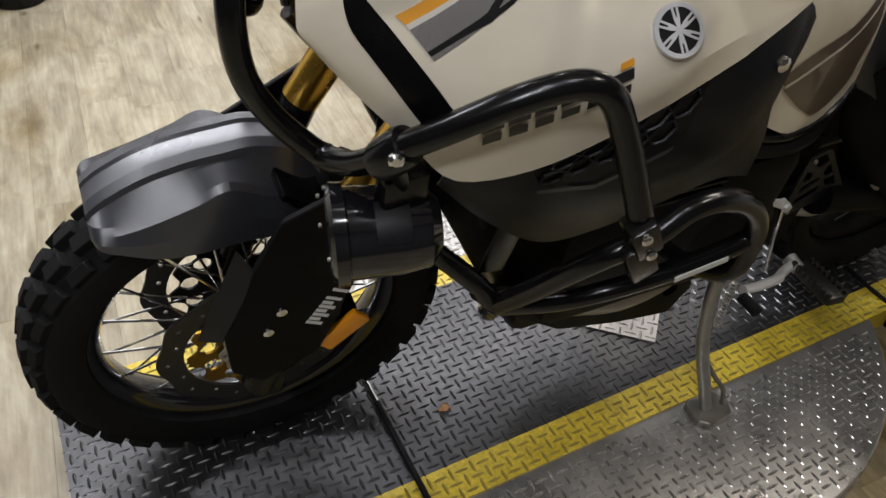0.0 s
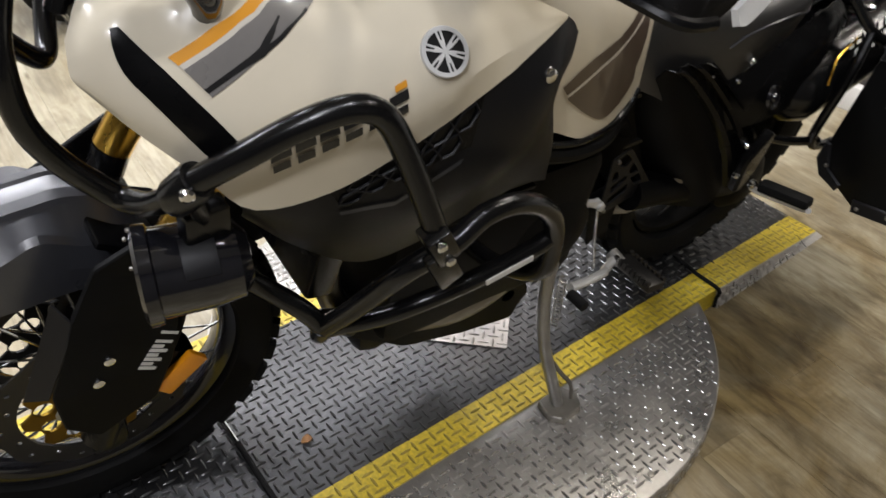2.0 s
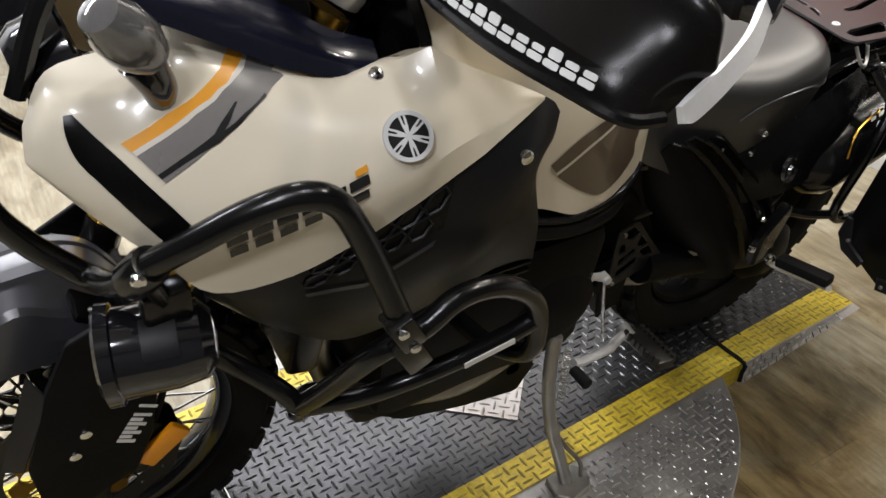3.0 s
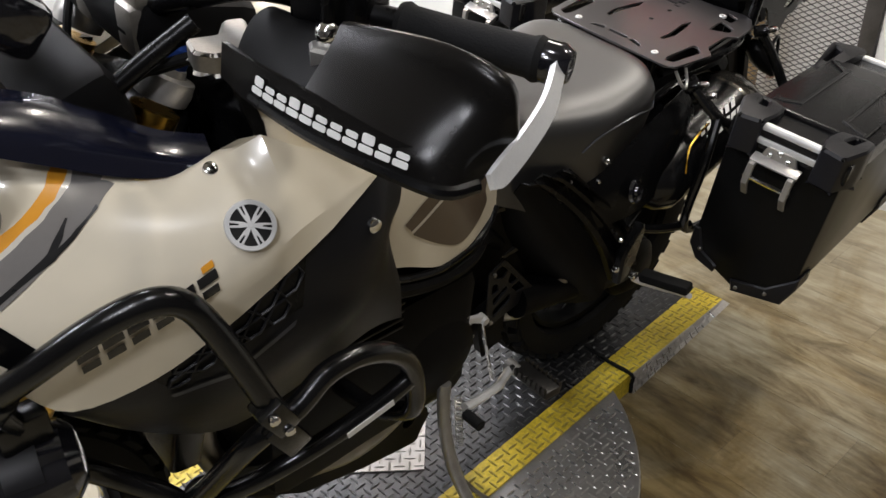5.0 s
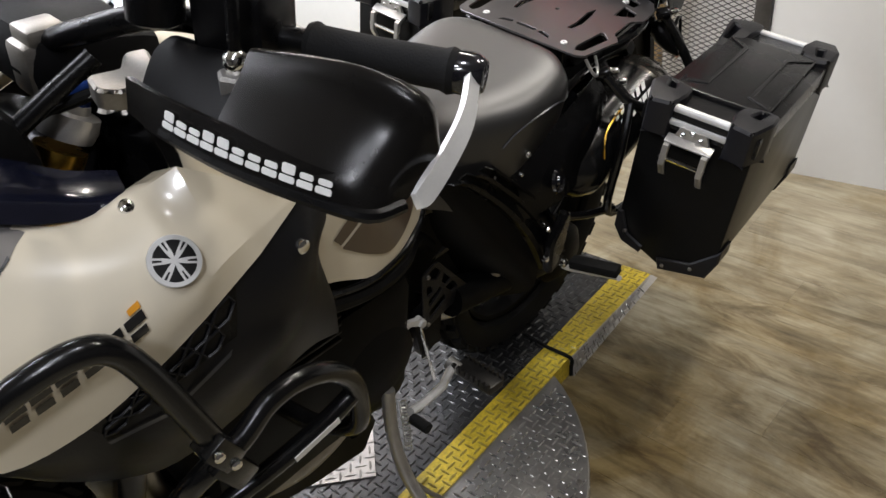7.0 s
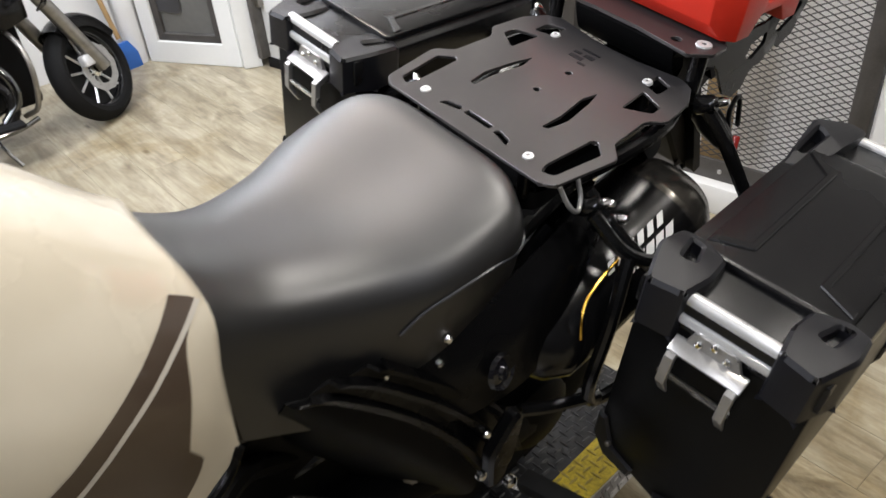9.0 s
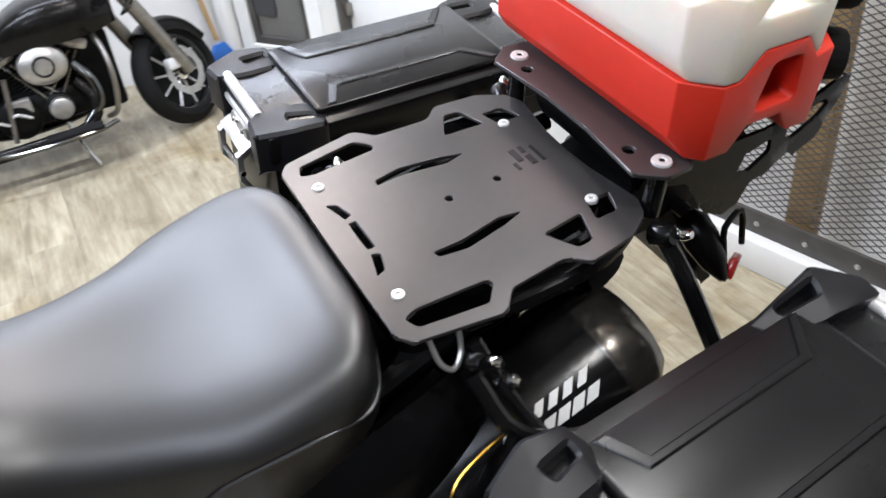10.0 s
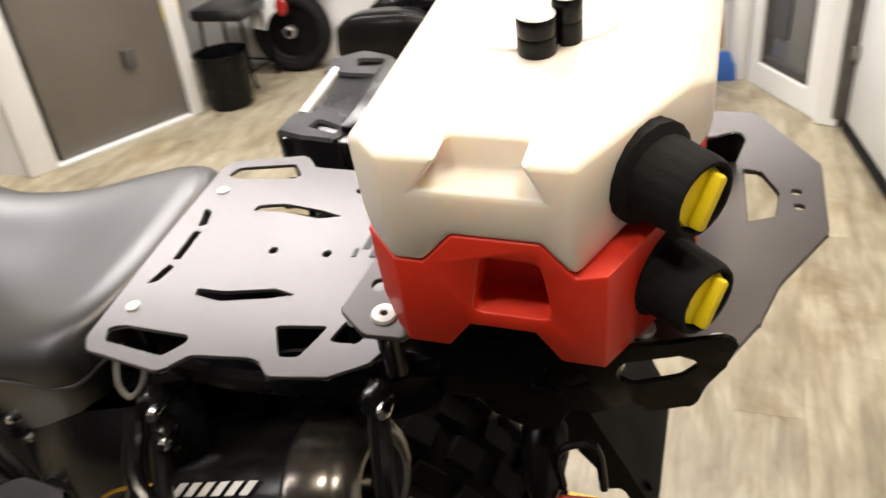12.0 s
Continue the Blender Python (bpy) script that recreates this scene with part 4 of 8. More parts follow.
part("front_mudguard", skin(loft_grid(grid_rows, 5, 1), thick=0.003), GREY, bike, "dark grey satin front mudguard", sharp=14)
part("fork_guard", prism(round_poly([(0.052, 0.545), (0.060, 0.562), (0.215, 0.650), (0.245, 0.61), (0.205, 0.50), (0.10, 0.40), (0.045, 0.44)], 0.006), 0.172, 0.180, "y", bevel=0.002), BLACK, bike, "black sheet-metal fork guard")
part("mudguard_bracket", box((0.16, 0.03, 0.60), (0.10, 0.17, 0.012), 0.004, Matrix.Rotation(radians(35), 4, "Y")), BLACK, bike)

# -- tank --
tank_sections = [both(h) for h in (
    [(0.528, 0, 1.066), (0.528, 0.09, 1.050), (0.528, 0.148, 0.988), (0.528, 0.168, 0.90), (0.528, 0.168, 0.79)],
    [(0.555, 0, 1.080), (0.555, 0.10, 1.066), (0.555, 0.170, 1.0), (0.555, 0.196, 0.91), (0.555, 0.193, 0.78)],
    [(0.62, 0, 1.082), (0.62, 0.10, 1.066), (0.62, 0.172, 0.995), (0.62, 0.203, 0.90), (0.62, 0.205, 0.765)],
    [(0.70, 0, 1.067), (0.70, 0.10, 1.048), (0.70, 0.170, 0.975), (0.70, 0.203, 0.88), (0.70, 0.203, 0.735)],
    [(0.78, 0, 1.032), (0.78, 0.09, 1.014), (0.78, 0.155, 0.948), (0.78, 0.192, 0.865), (0.78, 0.194, 0.692)],
    [(0.86, 0, 0.972), (0.86, 0.08, 0.956), (0.86, 0.138, 0.900), (0.86, 0.168, 0.825), (0.86, 0.172, 0.678)],
    [(0.92, 0, 0.915), (0.92, 0.071, 0.901), (0.92, 0.119, 0.858), (0.92, 0.145, 0.793), (0.92, 0.150, 0.688)],
    [(0.947, 0, 0.889), (0.955, 0.063, 0.876), (0.959, 0.102, 0.843), (0.946, 0.129, 0.786), (0.946, 0.141, 0.698)])]
tank_grid = loft_grid(tank_sections, 4, 4)
tank = part("fuel_tank", skin(tank_grid, caps=(0, -1)), BEIGE, bike, "glossy beige fuel tank", sharp=60)
cloth_t = Cloth([tank_grid], slope=-0.55, ref=0.185)
line = [(0.707, -0.204, 0.795), (0.765, -0.197, 0.824), (0.80, -0.190, 0.834), (0.85, -0.167, 0.849), (0.903, -0.132, 0.859), (0.945, -0.085, 0.860)]
part("knee_decal", cloth_t.strip([(0.693, -0.205, 0.812), (0.735, -0.202, 0.840), (0.785, -0.192, 0.853), (0.84, -0.167, 0.866), (0.886, -0.135, 0.876), (0.925, -0.088, 0.880)], line, 4, 0.0011), BROWNPRINT, tank, "brown knee-grip decal")
part("pin_stripe", cloth_t.strip(line, [(x + 0.003, y, z - 0.005) for x, y, z in line], 2, 0.0014), PALEPRINT, tank, "pale thin line")
below = [Vector((x + 0.003, y, z - 0.005)) for x, y, z in line]
upper = [below[min(4, int(5 * t))].lerp(below[min(4, int(5 * t)) + 1], 5 * t - min(4, int(5 * t))) for t in (0.0, 0.14, 0.30, 0.46, 0.58, 0.66, 0.82, 0.97)]
lower = [(0.712, -0.203, 0.786), (0.770, -0.196, 0.740), (0.828, -0.182, 0.706), (0.876, -0.169, 0.712), (0.904, -0.158, 0.738), (0.890, -0.158, 0.762), (0.904, -0.132, 0.820), (0.922, -0.104, 0.868)]
part("knee_decal", cloth_t.strip(upper, lower, 8, 0.0011), BROWNPRINT, tank, "brown knee-grip decal")
part("filler_cap", lathe([(0, 0.014), (0.035, 0.014), (0.042, 0.008), (0.045, -0.01)], (0.60, 0, 1.080), (0.08, 0, 1), 28), GLOSSY, tank)
part("tank_edge_trim", tube([(0.66, -0.204, 0.728), (0.74, -0.199, 0.697), (0.80, -0.190, 0.682), (0.88, -0.166, 0.670), (0.925, -0.150, 0.680), (0.945, -0.141, 0.703)], 0.006, 8, 4), BLACK, bike)

# -- cowls, both sides --
cowl_sections = [
    [(0.118, -0.135, 0.965), (0.114, -0.150, 0.955), (0.112, -0.158, 0.945), (0.113, -0.160, 0.940), (0.116, -0.160, 0.934)],
    [(0.148, -0.115, 1.003), (0.146, -0.160, 0.990), (0.144, -0.182, 0.955), (0.146, -0.192, 0.920), (0.152, -0.190, 0.893)],
    [(0.205, -0.118, 1.018), (0.200, -0.165, 0.996), (0.195, -0.206, 0.950), (0.196, -0.226, 0.900), (0.200, -0.224, 0.846)],
    [(0.255, -0.132, 1.040), (0.250, -0.172, 1.016), (0.242, -0.218, 0.948), (0.240, -0.246, 0.890), (0.240, -0.252, 0.812)],
    [(0.325, -0.130, 1.018), (0.320, -0.178, 0.998), (0.318, -0.236, 0.950), (0.318, -0.265, 0.895), (0.318, -0.266, 0.818)],
    [(0.395, -0.130, 0.962), (0.395, -0.190, 0.984), (0.395, -0.250, 0.956), (0.395, -0.276, 0.912), (0.395, -0.272, 0.848)],
    [(0.462, -0.150, 0.975), (0.458, -0.190, 0.996), (0.455, -0.260, 0.957), (0.455, -0.278, 0.924), (0.455, -0.274, 0.878)],
    [(0.492, -0.155, 0.985), (0.490, -0.205, 1.016), (0.490, -0.252, 0.966), (0.492, -0.272, 0.936), (0.494, -0.273, 0.899)],
    [(0.530, -0.165, 0.965), (0.528, -0.215, 0.994), (0.530, -0.244, 0.963), (0.532, -0.262, 0.940), (0.533, -0.269, 0.916)],
    [(0.590, -0.185, 0.940), (0.591, -0.230, 0.966), (0.590, -0.244, 0.957), (0.588, -0.253, 0.949), (0.585, -0.258, 0.940)],
    [(0.620, -0.225, 0.940), (0.621, -0.242, 0.953), (0.6205, -0.244, 0.952), (0.620, -0.245, 0.951), (0.619, -0.246, 0.950)]]
cowl_grid = loft_grid(cowl_sections[:7], 4, 4)
for one, two in zip(cowl_sections[6:], cowl_sections[7:]):      # flat facets behind the badge
    a_row, b_row = ([q for i in range(4) for q in [Vector(s_[i]).lerp(Vector(s_[i + 1]), j / 4) for j in range(4)]] + [Vector(s_[4])] for s_ in (one, two))
    cowl_grid += [[p.lerp(q, k / 3) for p, q in zip(a_row, b_row)] for k in (1, 2, 3)]
lower_sections = [
    [(0.232, -0.238, 0.815), (0.234, -0.234, 0.800), (0.236, -0.228, 0.788), (0.238, -0.222, 0.780), (0.240, -0.215, 0.772)],
    [(0.296, -0.258, 0.816), (0.298, -0.256, 0.785), (0.300, -0.248, 0.755), (0.302, -0.238, 0.728), (0.305, -0.222, 0.702)],
    [(0.392, -0.267, 0.849), (0.393, -0.266, 0.800), (0.395, -0.262, 0.745), (0.396, -0.245, 0.690), (0.398, -0.218, 0.628)],
    [(0.470, -0.268, 0.886), (0.472, -0.276, 0.835), (0.475, -0.278, 0.770), (0.477, -0.256, 0.705), (0.480, -0.228, 0.640)],
    [(0.548, -0.260, 0.922), (0.552, -0.282, 0.870), (0.556, -0.284, 0.805), (0.558, -0.262, 0.745), (0.562, -0.240, 0.680)],
    [(0.612, -0.240, 0.948), (0.598, -0.272, 0.900), (0.600, -0.276, 0.845), (0.605, -0.266, 0.780), (0.612, -0.248, 0.705)],
    [(0.645, -0.231, 0.935), (0.630, -0.255, 0.895), (0.622, -0.258, 0.850), (0.632, -0.260, 0.785), (0.645, -0.252, 0.705)],
    [(0.664, -0.228, 0.914), (0.652, -0.240, 0.886), (0.632, -0.247, 0.850), (0.648, -0.255, 0.770), (0.655, -0.255, 0.705)]]
lower_grid = loft_grid(lower_sections, 4, 4)
for s in (-1, 1):
    bm = skin(cowl_grid, thick=0.004)
    low = skin(lower_grid, thick=0.004)
    if s > 0:
        flipped(bm), flipped(low)
    cowl = part("tank_cowl", bm, BEIGE, bike, "glossy beige side cowl", sharp=24)
    panel = part("lower_cowl", low, PANEL, bike, "charcoal textured lower cowl", sharp=50)
    if s > 0:
        continue
    cloth = Cloth([cowl_grid])
    slot_a = [(0.150, -0.165, 0.987), (0.148, -0.176, 0.970), (0.152, -0.187, 0.953), (0.165, -0.202, 0.934), (0.180, -0.215, 0.913), (0.200, -0.229, 0.884), (0.212, -0.235, 0.868)]
    slot_b = [(0.157, -0.167, 0.988), (0.171, -0.185, 0.971), (0.184, -0.200, 0.956), (0.198, -0.215, 0.938), (0.212, -0.228, 0.920), (0.230, -0.241, 0.895), (0.238, -0.246, 0.882)]
    part("air_slot", cloth.strip(slot_a, slot_b, 6), BLACK, cowl, "black slanted inlay")
    edge_a = [(0.188, -0.192, 0.966), (0.216, -0.188, 0.975), (0.251, -0.176, 0.985), (0.281, -0.155, 0.991), (0.299, -0.125, 0.996)]
    edge_b = [(0.195, -0.199, 0.960), (0.225, -0.194, 0.970), (0.261, -0.182, 0.982), (0.294, -0.162, 0.989), (0.314, -0.130, 0.990)]
    edge_c = [(0.198, -0.202, 0.957), (0.229, -0.197, 0.968), (0.265, -0.185, 0.981), (0.299, -0.165, 0.988), (0.320, -0.132, 0.988)]
    edge_d = [(0.215, -0.222, 0.936), (0.246, -0.218, 0.951), (0.283, -0.207, 0.968), (0.322, -0.188, 0.980), (0.364, -0.150, 0.979)]
    part("orange_stripe", cloth.strip(edge_a, edge_b, 4), ORANGE, cowl, "orange printed stripe")
    part("pale_line", cloth.strip(edge_b, edge_c, 2), PALEPRINT, cowl)
    part("grey_stripe", cloth.strip(edge_c, edge_d, 6), GREYPRINT, cowl, "grey printed panel")
    part("dark_streak", cloth.strip([(0.210, -0.216, 0.942), (0.240, -0.212, 0.955), (0.266, -0.207, 0.966)], [(0.213, -0.219, 0.939), (0.243, -0.216, 0.952), (0.271, -0.212, 0.961)], 2, 0.0018), BLACKPRINT, cowl)
    part("dark_streak", cloth.strip([(0.264, -0.209, 0.964), (0.279, -0.197, 0.975), (0.291, -0.186, 0.981)], [(0.271, -0.211, 0.962), (0.284, -0.199, 0.973), (0.294, -0.188, 0.980)], 2, 0.0020), BLACKPRINT, cowl)
    part("dark_streak", cloth.strip([(0.267, -0.209, 0.964), (0.296, -0.199, 0.974), (0.321, -0.186, 0.981)], [(0.270, -0.212, 0.961), (0.298, -0.202, 0.972), (0.322, -0.189, 0.980)], 2, 0.0019), BLACKPRINT, cowl)
    # product name as plain slanted bars
    ex, ez = Vector((0.141, 0.052)).normalized(), Vector((-0.05, 0.95)).normalized()
    base0 = Vector((0.257, 0.858))
    for k in range(6):
        w0 = 0.0252 * k
        p = base0 + ex * w0
        hgt, wid = 0.0220, 0.0225
        bars = bmesh.new()
        for u0, u1, v0, v1 in ((0.0, 0.95, 0.58, 1.0), (0.06, 0.86, 0, 0.40)):
            c = [p + ex * wid * u + ez * hgt * v for u, v in ((u0, v0), (u1, v0), (u1, v1), (u0, v1))]
            cloth.quad_into(bars, c, 5, 5, 0.0026)
        if k == 5:
            c = [p + ex * wid * u + ez * hgt * v for u, v in ((0.35, 1.08), (0.95, 1.08), (0.95, 1.34), (0.35, 1.34))]
            part("orange_mark", cloth.quad(c, 4, 3, 0.0026), ORANGE, cowl)
        part("plain_mark", bars, BLACKPRINT, cowl)
    for k in range(5):
        p = base0 + ez * 0.0255 + ex * (0.0115 * k - 0.016)
        c = [p + ex * 0.0095 * u + ez * 0.0085 * v for u, v in ((0, 0), (1, 0), (1, 1), (0, 1))]
        part("orange_mark", cloth.quad(c, 3, 3, 0.0026), ORANGE, cowl)
    # round emblem: plain six-armed star in a ring
    ec = cloth.at(0.441, 0.955, 0.002)
    en = (cloth.at(0.441, 0.955, 0.02) - ec).normalized()
    em = part("emblem", lathe([(0, 0.0006), (0.0215, 0.0006), (0.0215, -0.002)], ec, en, 40), BLACKPRINT, cowl, "round black and silver emblem")
    part("emblem_ring", lathe([(0.0208, -0.002), (0.0212, 0.0016), (0.0255, 0.0016), (0.0262, 0.0006), (0.0262, -0.002)], ec, en, 40), SILVER, em, "bright silver ring")
    part("emblem_boss", lathe([(0, 0.0016), (0.0035, 0.0016), (0.0035, 0)], ec, en, 12), SILVER, em)
    mm = Matrix.Translation(ec) @ turn(en)
    for k in range(6):
        arm = bmesh.new()
        prism_into(arm, [(-0.0016, 0.002), (0.0016, 0.002), (0.0030, 0.0100), (0.0036, 0.0215), (0.0014, 0.0215), (0.0008, 0.0120), (-0.0008, 0.0120), (-0.0014, 0.0215), (-0.0036, 0.0215), (-0.0030, 0.0100)], 0.0005, 0.0016)
        part("emblem_arm", moved(arm, mm @ Matrix.Rotation(radians(60 * k + 12), 4, "Z")), SILVER, em)
    part("cowl_screw", bolt(cloth.at(0.436, 0.989, 0.001), (0, -0.5, 0.85), 0.008, 0.004), CHROME, cowl)
    # honeycomb vent
    cl = Cloth([lower_grid])
    A, Bq, Cq, Dq = Vector((0.335, 0.788)), Vector((0.486, 0.836)), Vector((0.499, 0.896)), Vector((0.318, 0.815))
    part("vent_backing", cl.quad((A, Bq, Cq, Dq), 14, 4, 0.0012), BLACK, panel)

    def vent_at(u, v, lift_h):
        p = A.lerp(Bq, u).lerp(Dq.lerp(Cq, u), v)
        return cl.at(p.x, p.y, lift_h)
    for j in range(2):
        for i in range(5):
            u0, v0 = (i + 0.5 + 0.5 * (j % 2)) / 5.6, 0.27 + 0.46 * j
            hexa = [(u0 + 0.086 * math.cos(radians(60 * k)), v0 + 0.25 * math.sin(radians(60 * k))) for k in range(6)]
            loop = [vent_at(ua, va, 0.003) for ua, va in hexa]
            part("vent_cell", tube(loop + loop[:1], 0.0021, 5, 1, closed=True), PANEL, panel)
    part("panel_bolt", bolt(cl.at(0.587, 0.900, 0.001), (0, -1, 0.1), 0.009, 0.004), CHROME, panel)
    for q in (((0.335, 0.776), (0.40, 0.770), (0.405, 0.776), (0.332, 0.782)), ((0.40, 0.770), (0.475, 0.815), (0.478, 0.823), (0.402, 0.777))):
        part("vent_lip", cl.quad(q, 6, 1, 0.003), GREY, panel)

# turn signal stalk on the cowl
sig = bmesh.new()
tube_into(sig, [(0.232, -0.175, 0.992), (0.228, -0.185, 1.015), (0.215, -0.19, 1.045)], 0.013, 12, 3, taper=0.02)
part("front_indicator", sig, GLOSSY, bike, "smoked front indicator")
box_sig = lathe([(0, 0.05), (0.018, 0.045), (0.025, 0.025), (0.026, 0.0), (0.02, -0.02), (0, -0.025)], (0.212, -0.195, 1.062), (-0.55, -0.25, 0.8), 18)
part("indicator_lens", box_sig, LENS, bike, "clear grey indicator lens")

# -- dark dash cowl --
dash = bmesh.new()
rows = [
    [(0.19, -0.10, 1.10), (0.20, -0.140, 1.105), (0.215, -0.162, 1.092), (0.225, -0.168, 1.070)],
    [(0.28, -0.11, 1.085), (0.285, -0.140, 1.082), (0.290, -0.164, 1.060), (0.290, -0.173, 1.034)],
    [(0.35, -0.12, 1.052), (0.355, -0.142, 1.042), (0.362, -0.166, 1.020), (0.360, -0.176, 0.996)],
    [(0.41, -0.13, 1.012), (0.412, -0.150, 1.006), (0.415, -0.170, 0.996), (0.408, -0.178, 0.982)],
    [(0.46, -0.14, 0.994), (0.455, -0.156, 0.993), (0.450, -0.172, 0.990), (0.442, -0.178, 0.985)]]
skin_into(dash, loft_grid(rows, 4, 4), thick=0.004)
part("dash_cowl", dash, NAVY, bike, "gloss dark navy dash cowl", sharp=50)
part("dash_cowl", flipped(skin(loft_grid(rows, 4, 4), thick=0.004)), NAVY, bike, "gloss dark navy dash cowl", sharp=50)
part("front_frame", tube([(0.12, -0.11, 0.98), (0.16, -0.10, 1.06), (0.22, -0.08, 1.12), (0.26, 0.0, 1.14), (0.22, 0.08, 1.12), (0.16, 0.10, 1.06), (0.12, 0.11, 0.98)], 0.010, 8, 5), TUBE, bike)
part("instrument_panel", box((0.31, 0.0, 1.13), (0.06, 0.17, 0.09), 0.015, Matrix.Rotation(radians(-50), 4, "Y")), GLOSSY, bike, "black instrument panel")
lampb = bmesh.new()
for s in (-1, 1):
    lathe_into(lampb, [(0, 0.012), (0.04, 0.004), (0.05, -0.01), (0.055, -0.05)], (0.135, s * 0.062, 0.97), (-0.9, 0, -0.25), 24)
part("headlamp", lampb, GLOSSY, bike, "twin headlamp with clear lenses")
part("windscreen_stay", tube([(0.19, -0.07, 1.10), (0.24, -0.075, 1.22), (0.30, -0.07, 1.33)], 0.008, 8, 3), BLACK, bike)
part("windscreen_stay", tube([(0.19, 0.07, 1.10), (0.24, 0.075, 1.22), (0.30, 0.07, 1.33)], 0.008, 8, 3), BLACK, bike)

# -- handlebar, controls, hand guards --
part("handlebar", tube([(0.645, -0.43, 1.150), (0.580, -0.29, 1.150), (0.52, -0.17, 1.150), (0.470, -0.10, 1.125), (0.455, -0.05, 1.105), (0.455, 0.05, 1.105), (0.470, 0.10, 1.125), (0.52, 0.17, 1.150), (0.580, 0.29, 1.150), (0.645, 0.43, 1.150)], 0.0125, 12, 5), BLACK, bike, "black tapered handlebar")
for s in (-1, 1):
    cl_b = bmesh.new()
    box_into(cl_b, (0.448, s * 0.055, 1.085), (0.045, 0.04, 0.055), 0.008)
    box_into(cl_b, (0.455, s * 0.055, 1.115), (0.042, 0.038, 0.022), 0.006)
    part("bar_clamp", cl_b, DULLSTEEL, bike, "bright handlebar clamp")
    gr = bmesh.new()
    lathe_into(gr, [(0.019, 0.0), (0.021, 0.006), (0.0185, 0.012), (0.0175, 0.06), (0.0185, 0.125), (0.021, 0.132), (0.019, 0.138)], (0.5855, s * 0.302, 1.150), (0.42, s * 0.907, 0.0), 20)
    part("grip", gr, RUBBER, bike, "black rubber grip")
    sw = bmesh.new()
    box_into(sw, (0.560, s * 0.245, 1.158), (0.075, 0.075, 0.085), 0.014, Matrix.Rotation(radians(-s * 24), 4, "Z"))
    box_into(sw, (0.575, s * 0.262, 1.178), (0.022, 0.02, 0.014), 0.004)
    part("switch_housing", sw, BLACK, bike)
    res = bmesh.new()
    lathe_into(res, [(0, 0.03), (0.02, 0.03), (0.026, 0.024), (0.026, -0.02), (0.02, -0.024), (0, -0.024)], (0.50, s * 0.20, 1.185), (0.1, 0, 1), 20)
    part("fluid_reservoir", res, BLACK, bike)
    part("lever", tube([(0.535, s * 0.225, 1.150), (0.545, s * 0.30, 1.142), (0.588, s * 0.41, 1.138)], 0.006, 8, 4), BLACK, bike, "black hand lever")
    mir = bmesh.new()
    lathe_into(mir, [(0, 0.008), (0.014, 0.008), (0.017, 0.005), (0.017, -0.008), (0.014, -0.014), (0.011, -0.03)], (0.511, s * 0.292, 1.135), (0, 0, 1), 6)
    part("mirror_mount", mir, PALESTEEL, bike)
    part("mirror_stem", tube([(0.512, s * 0.292, 1.160), (0.516, s * 0.290, 1.215), (0.530, s * 0.280, 1.30)], 0.006, 10, 3), BLACK, bike)
    ball = lathe([(0, 0.012), (0.006, 0.0105), (0.0102, 0.006), (0.012, 0.0), (0.0102, -0.006), (0.008, -0.012)], (0.512, s * 0.292, 1.153), (0, 0, 1), 16)
    part("ball_joint", ball, CHROME, bike, "bright round ball joint")
    part("cable", tube([(0.53, s * 0.22, 1.13), (0.475, s * 0.16, 1.095), (0.42, s * 0.09, 1.05), (0.39, s * 0.04, 0.98)], 0.005, 8, 5), RUBBER, bike)
    # guard shell
    rows_g = [
        [(0.515, -0.200, 1.150), (0.497, -0.203, 1.158), (0.476, -0.205, 1.150), (0.450, -0.222, 1.132), (0.446, -0.230, 1.120)],
        [(0.520, -0.262, 1.156), (0.503, -0.262, 1.162), (0.486, -0.262, 1.147), (0.452, -0.272, 1.115), (0.447, -0.274, 1.098)],
        [(0.530, -0.333, 1.170), (0.514, -0.336, 1.176), (0.497, -0.337, 1.155), (0.460, -0.345, 1.122), (0.455, -0.348, 1.100)],
        [(0.545, -0.416, 1.182), (0.530, -0.420, 1.187), (0.512, -0.418, 1.158), (0.475, -0.425, 1.124), (0.468, -0.430, 1.103)],
        [(0.559, -0.468, 1.172), (0.546, -0.474, 1.173), (0.530, -0.468, 1.150), (0.500, -0.470, 1.118), (0.488, -0.474, 1.099)],
        [(0.560, -0.482, 1.136), (0.554, -0.485, 1.132), (0.545, -0.482, 1.122), (0.535, -0.480, 1.106), (0.522, -0.480, 1.097)]]
    gb = skin(loft_grid(rows_g, 4, 4), thick=0.004)
    inner = skin(loft_grid(rows_g, 4, 4), thick=0.003)
    # the shell starts at a slanting edge beside the mirror mount
    edge = Vector((0.064, 0.019, 0.024)).cross(Vector((-0.35, -0.25, 0.90))).normalized()
    edge = edge if edge.y > 0 else -edge
    bmesh.ops.bisect_plane(gb, geom=gb.verts[:] + gb.edges[:] + gb.faces[:], plane_co=(0.471, -0.324, 1.132), plane_no=edge, clear_outer=True)
    bmesh.ops.holes_fill(gb, edges=[e for e in gb.edges if e.is_boundary], sides=0)
    bmesh.ops.bisect_plane(inner, geom=inner.verts[:] + inner.edges[:] + inner.faces[:], plane_co=(0.471, -0.324, 1.132), plane_no=edge, clear_inner=True)
    bmesh.ops.translate(inner, vec=(0.014, 0.004, -0.014), verts=inner.verts)
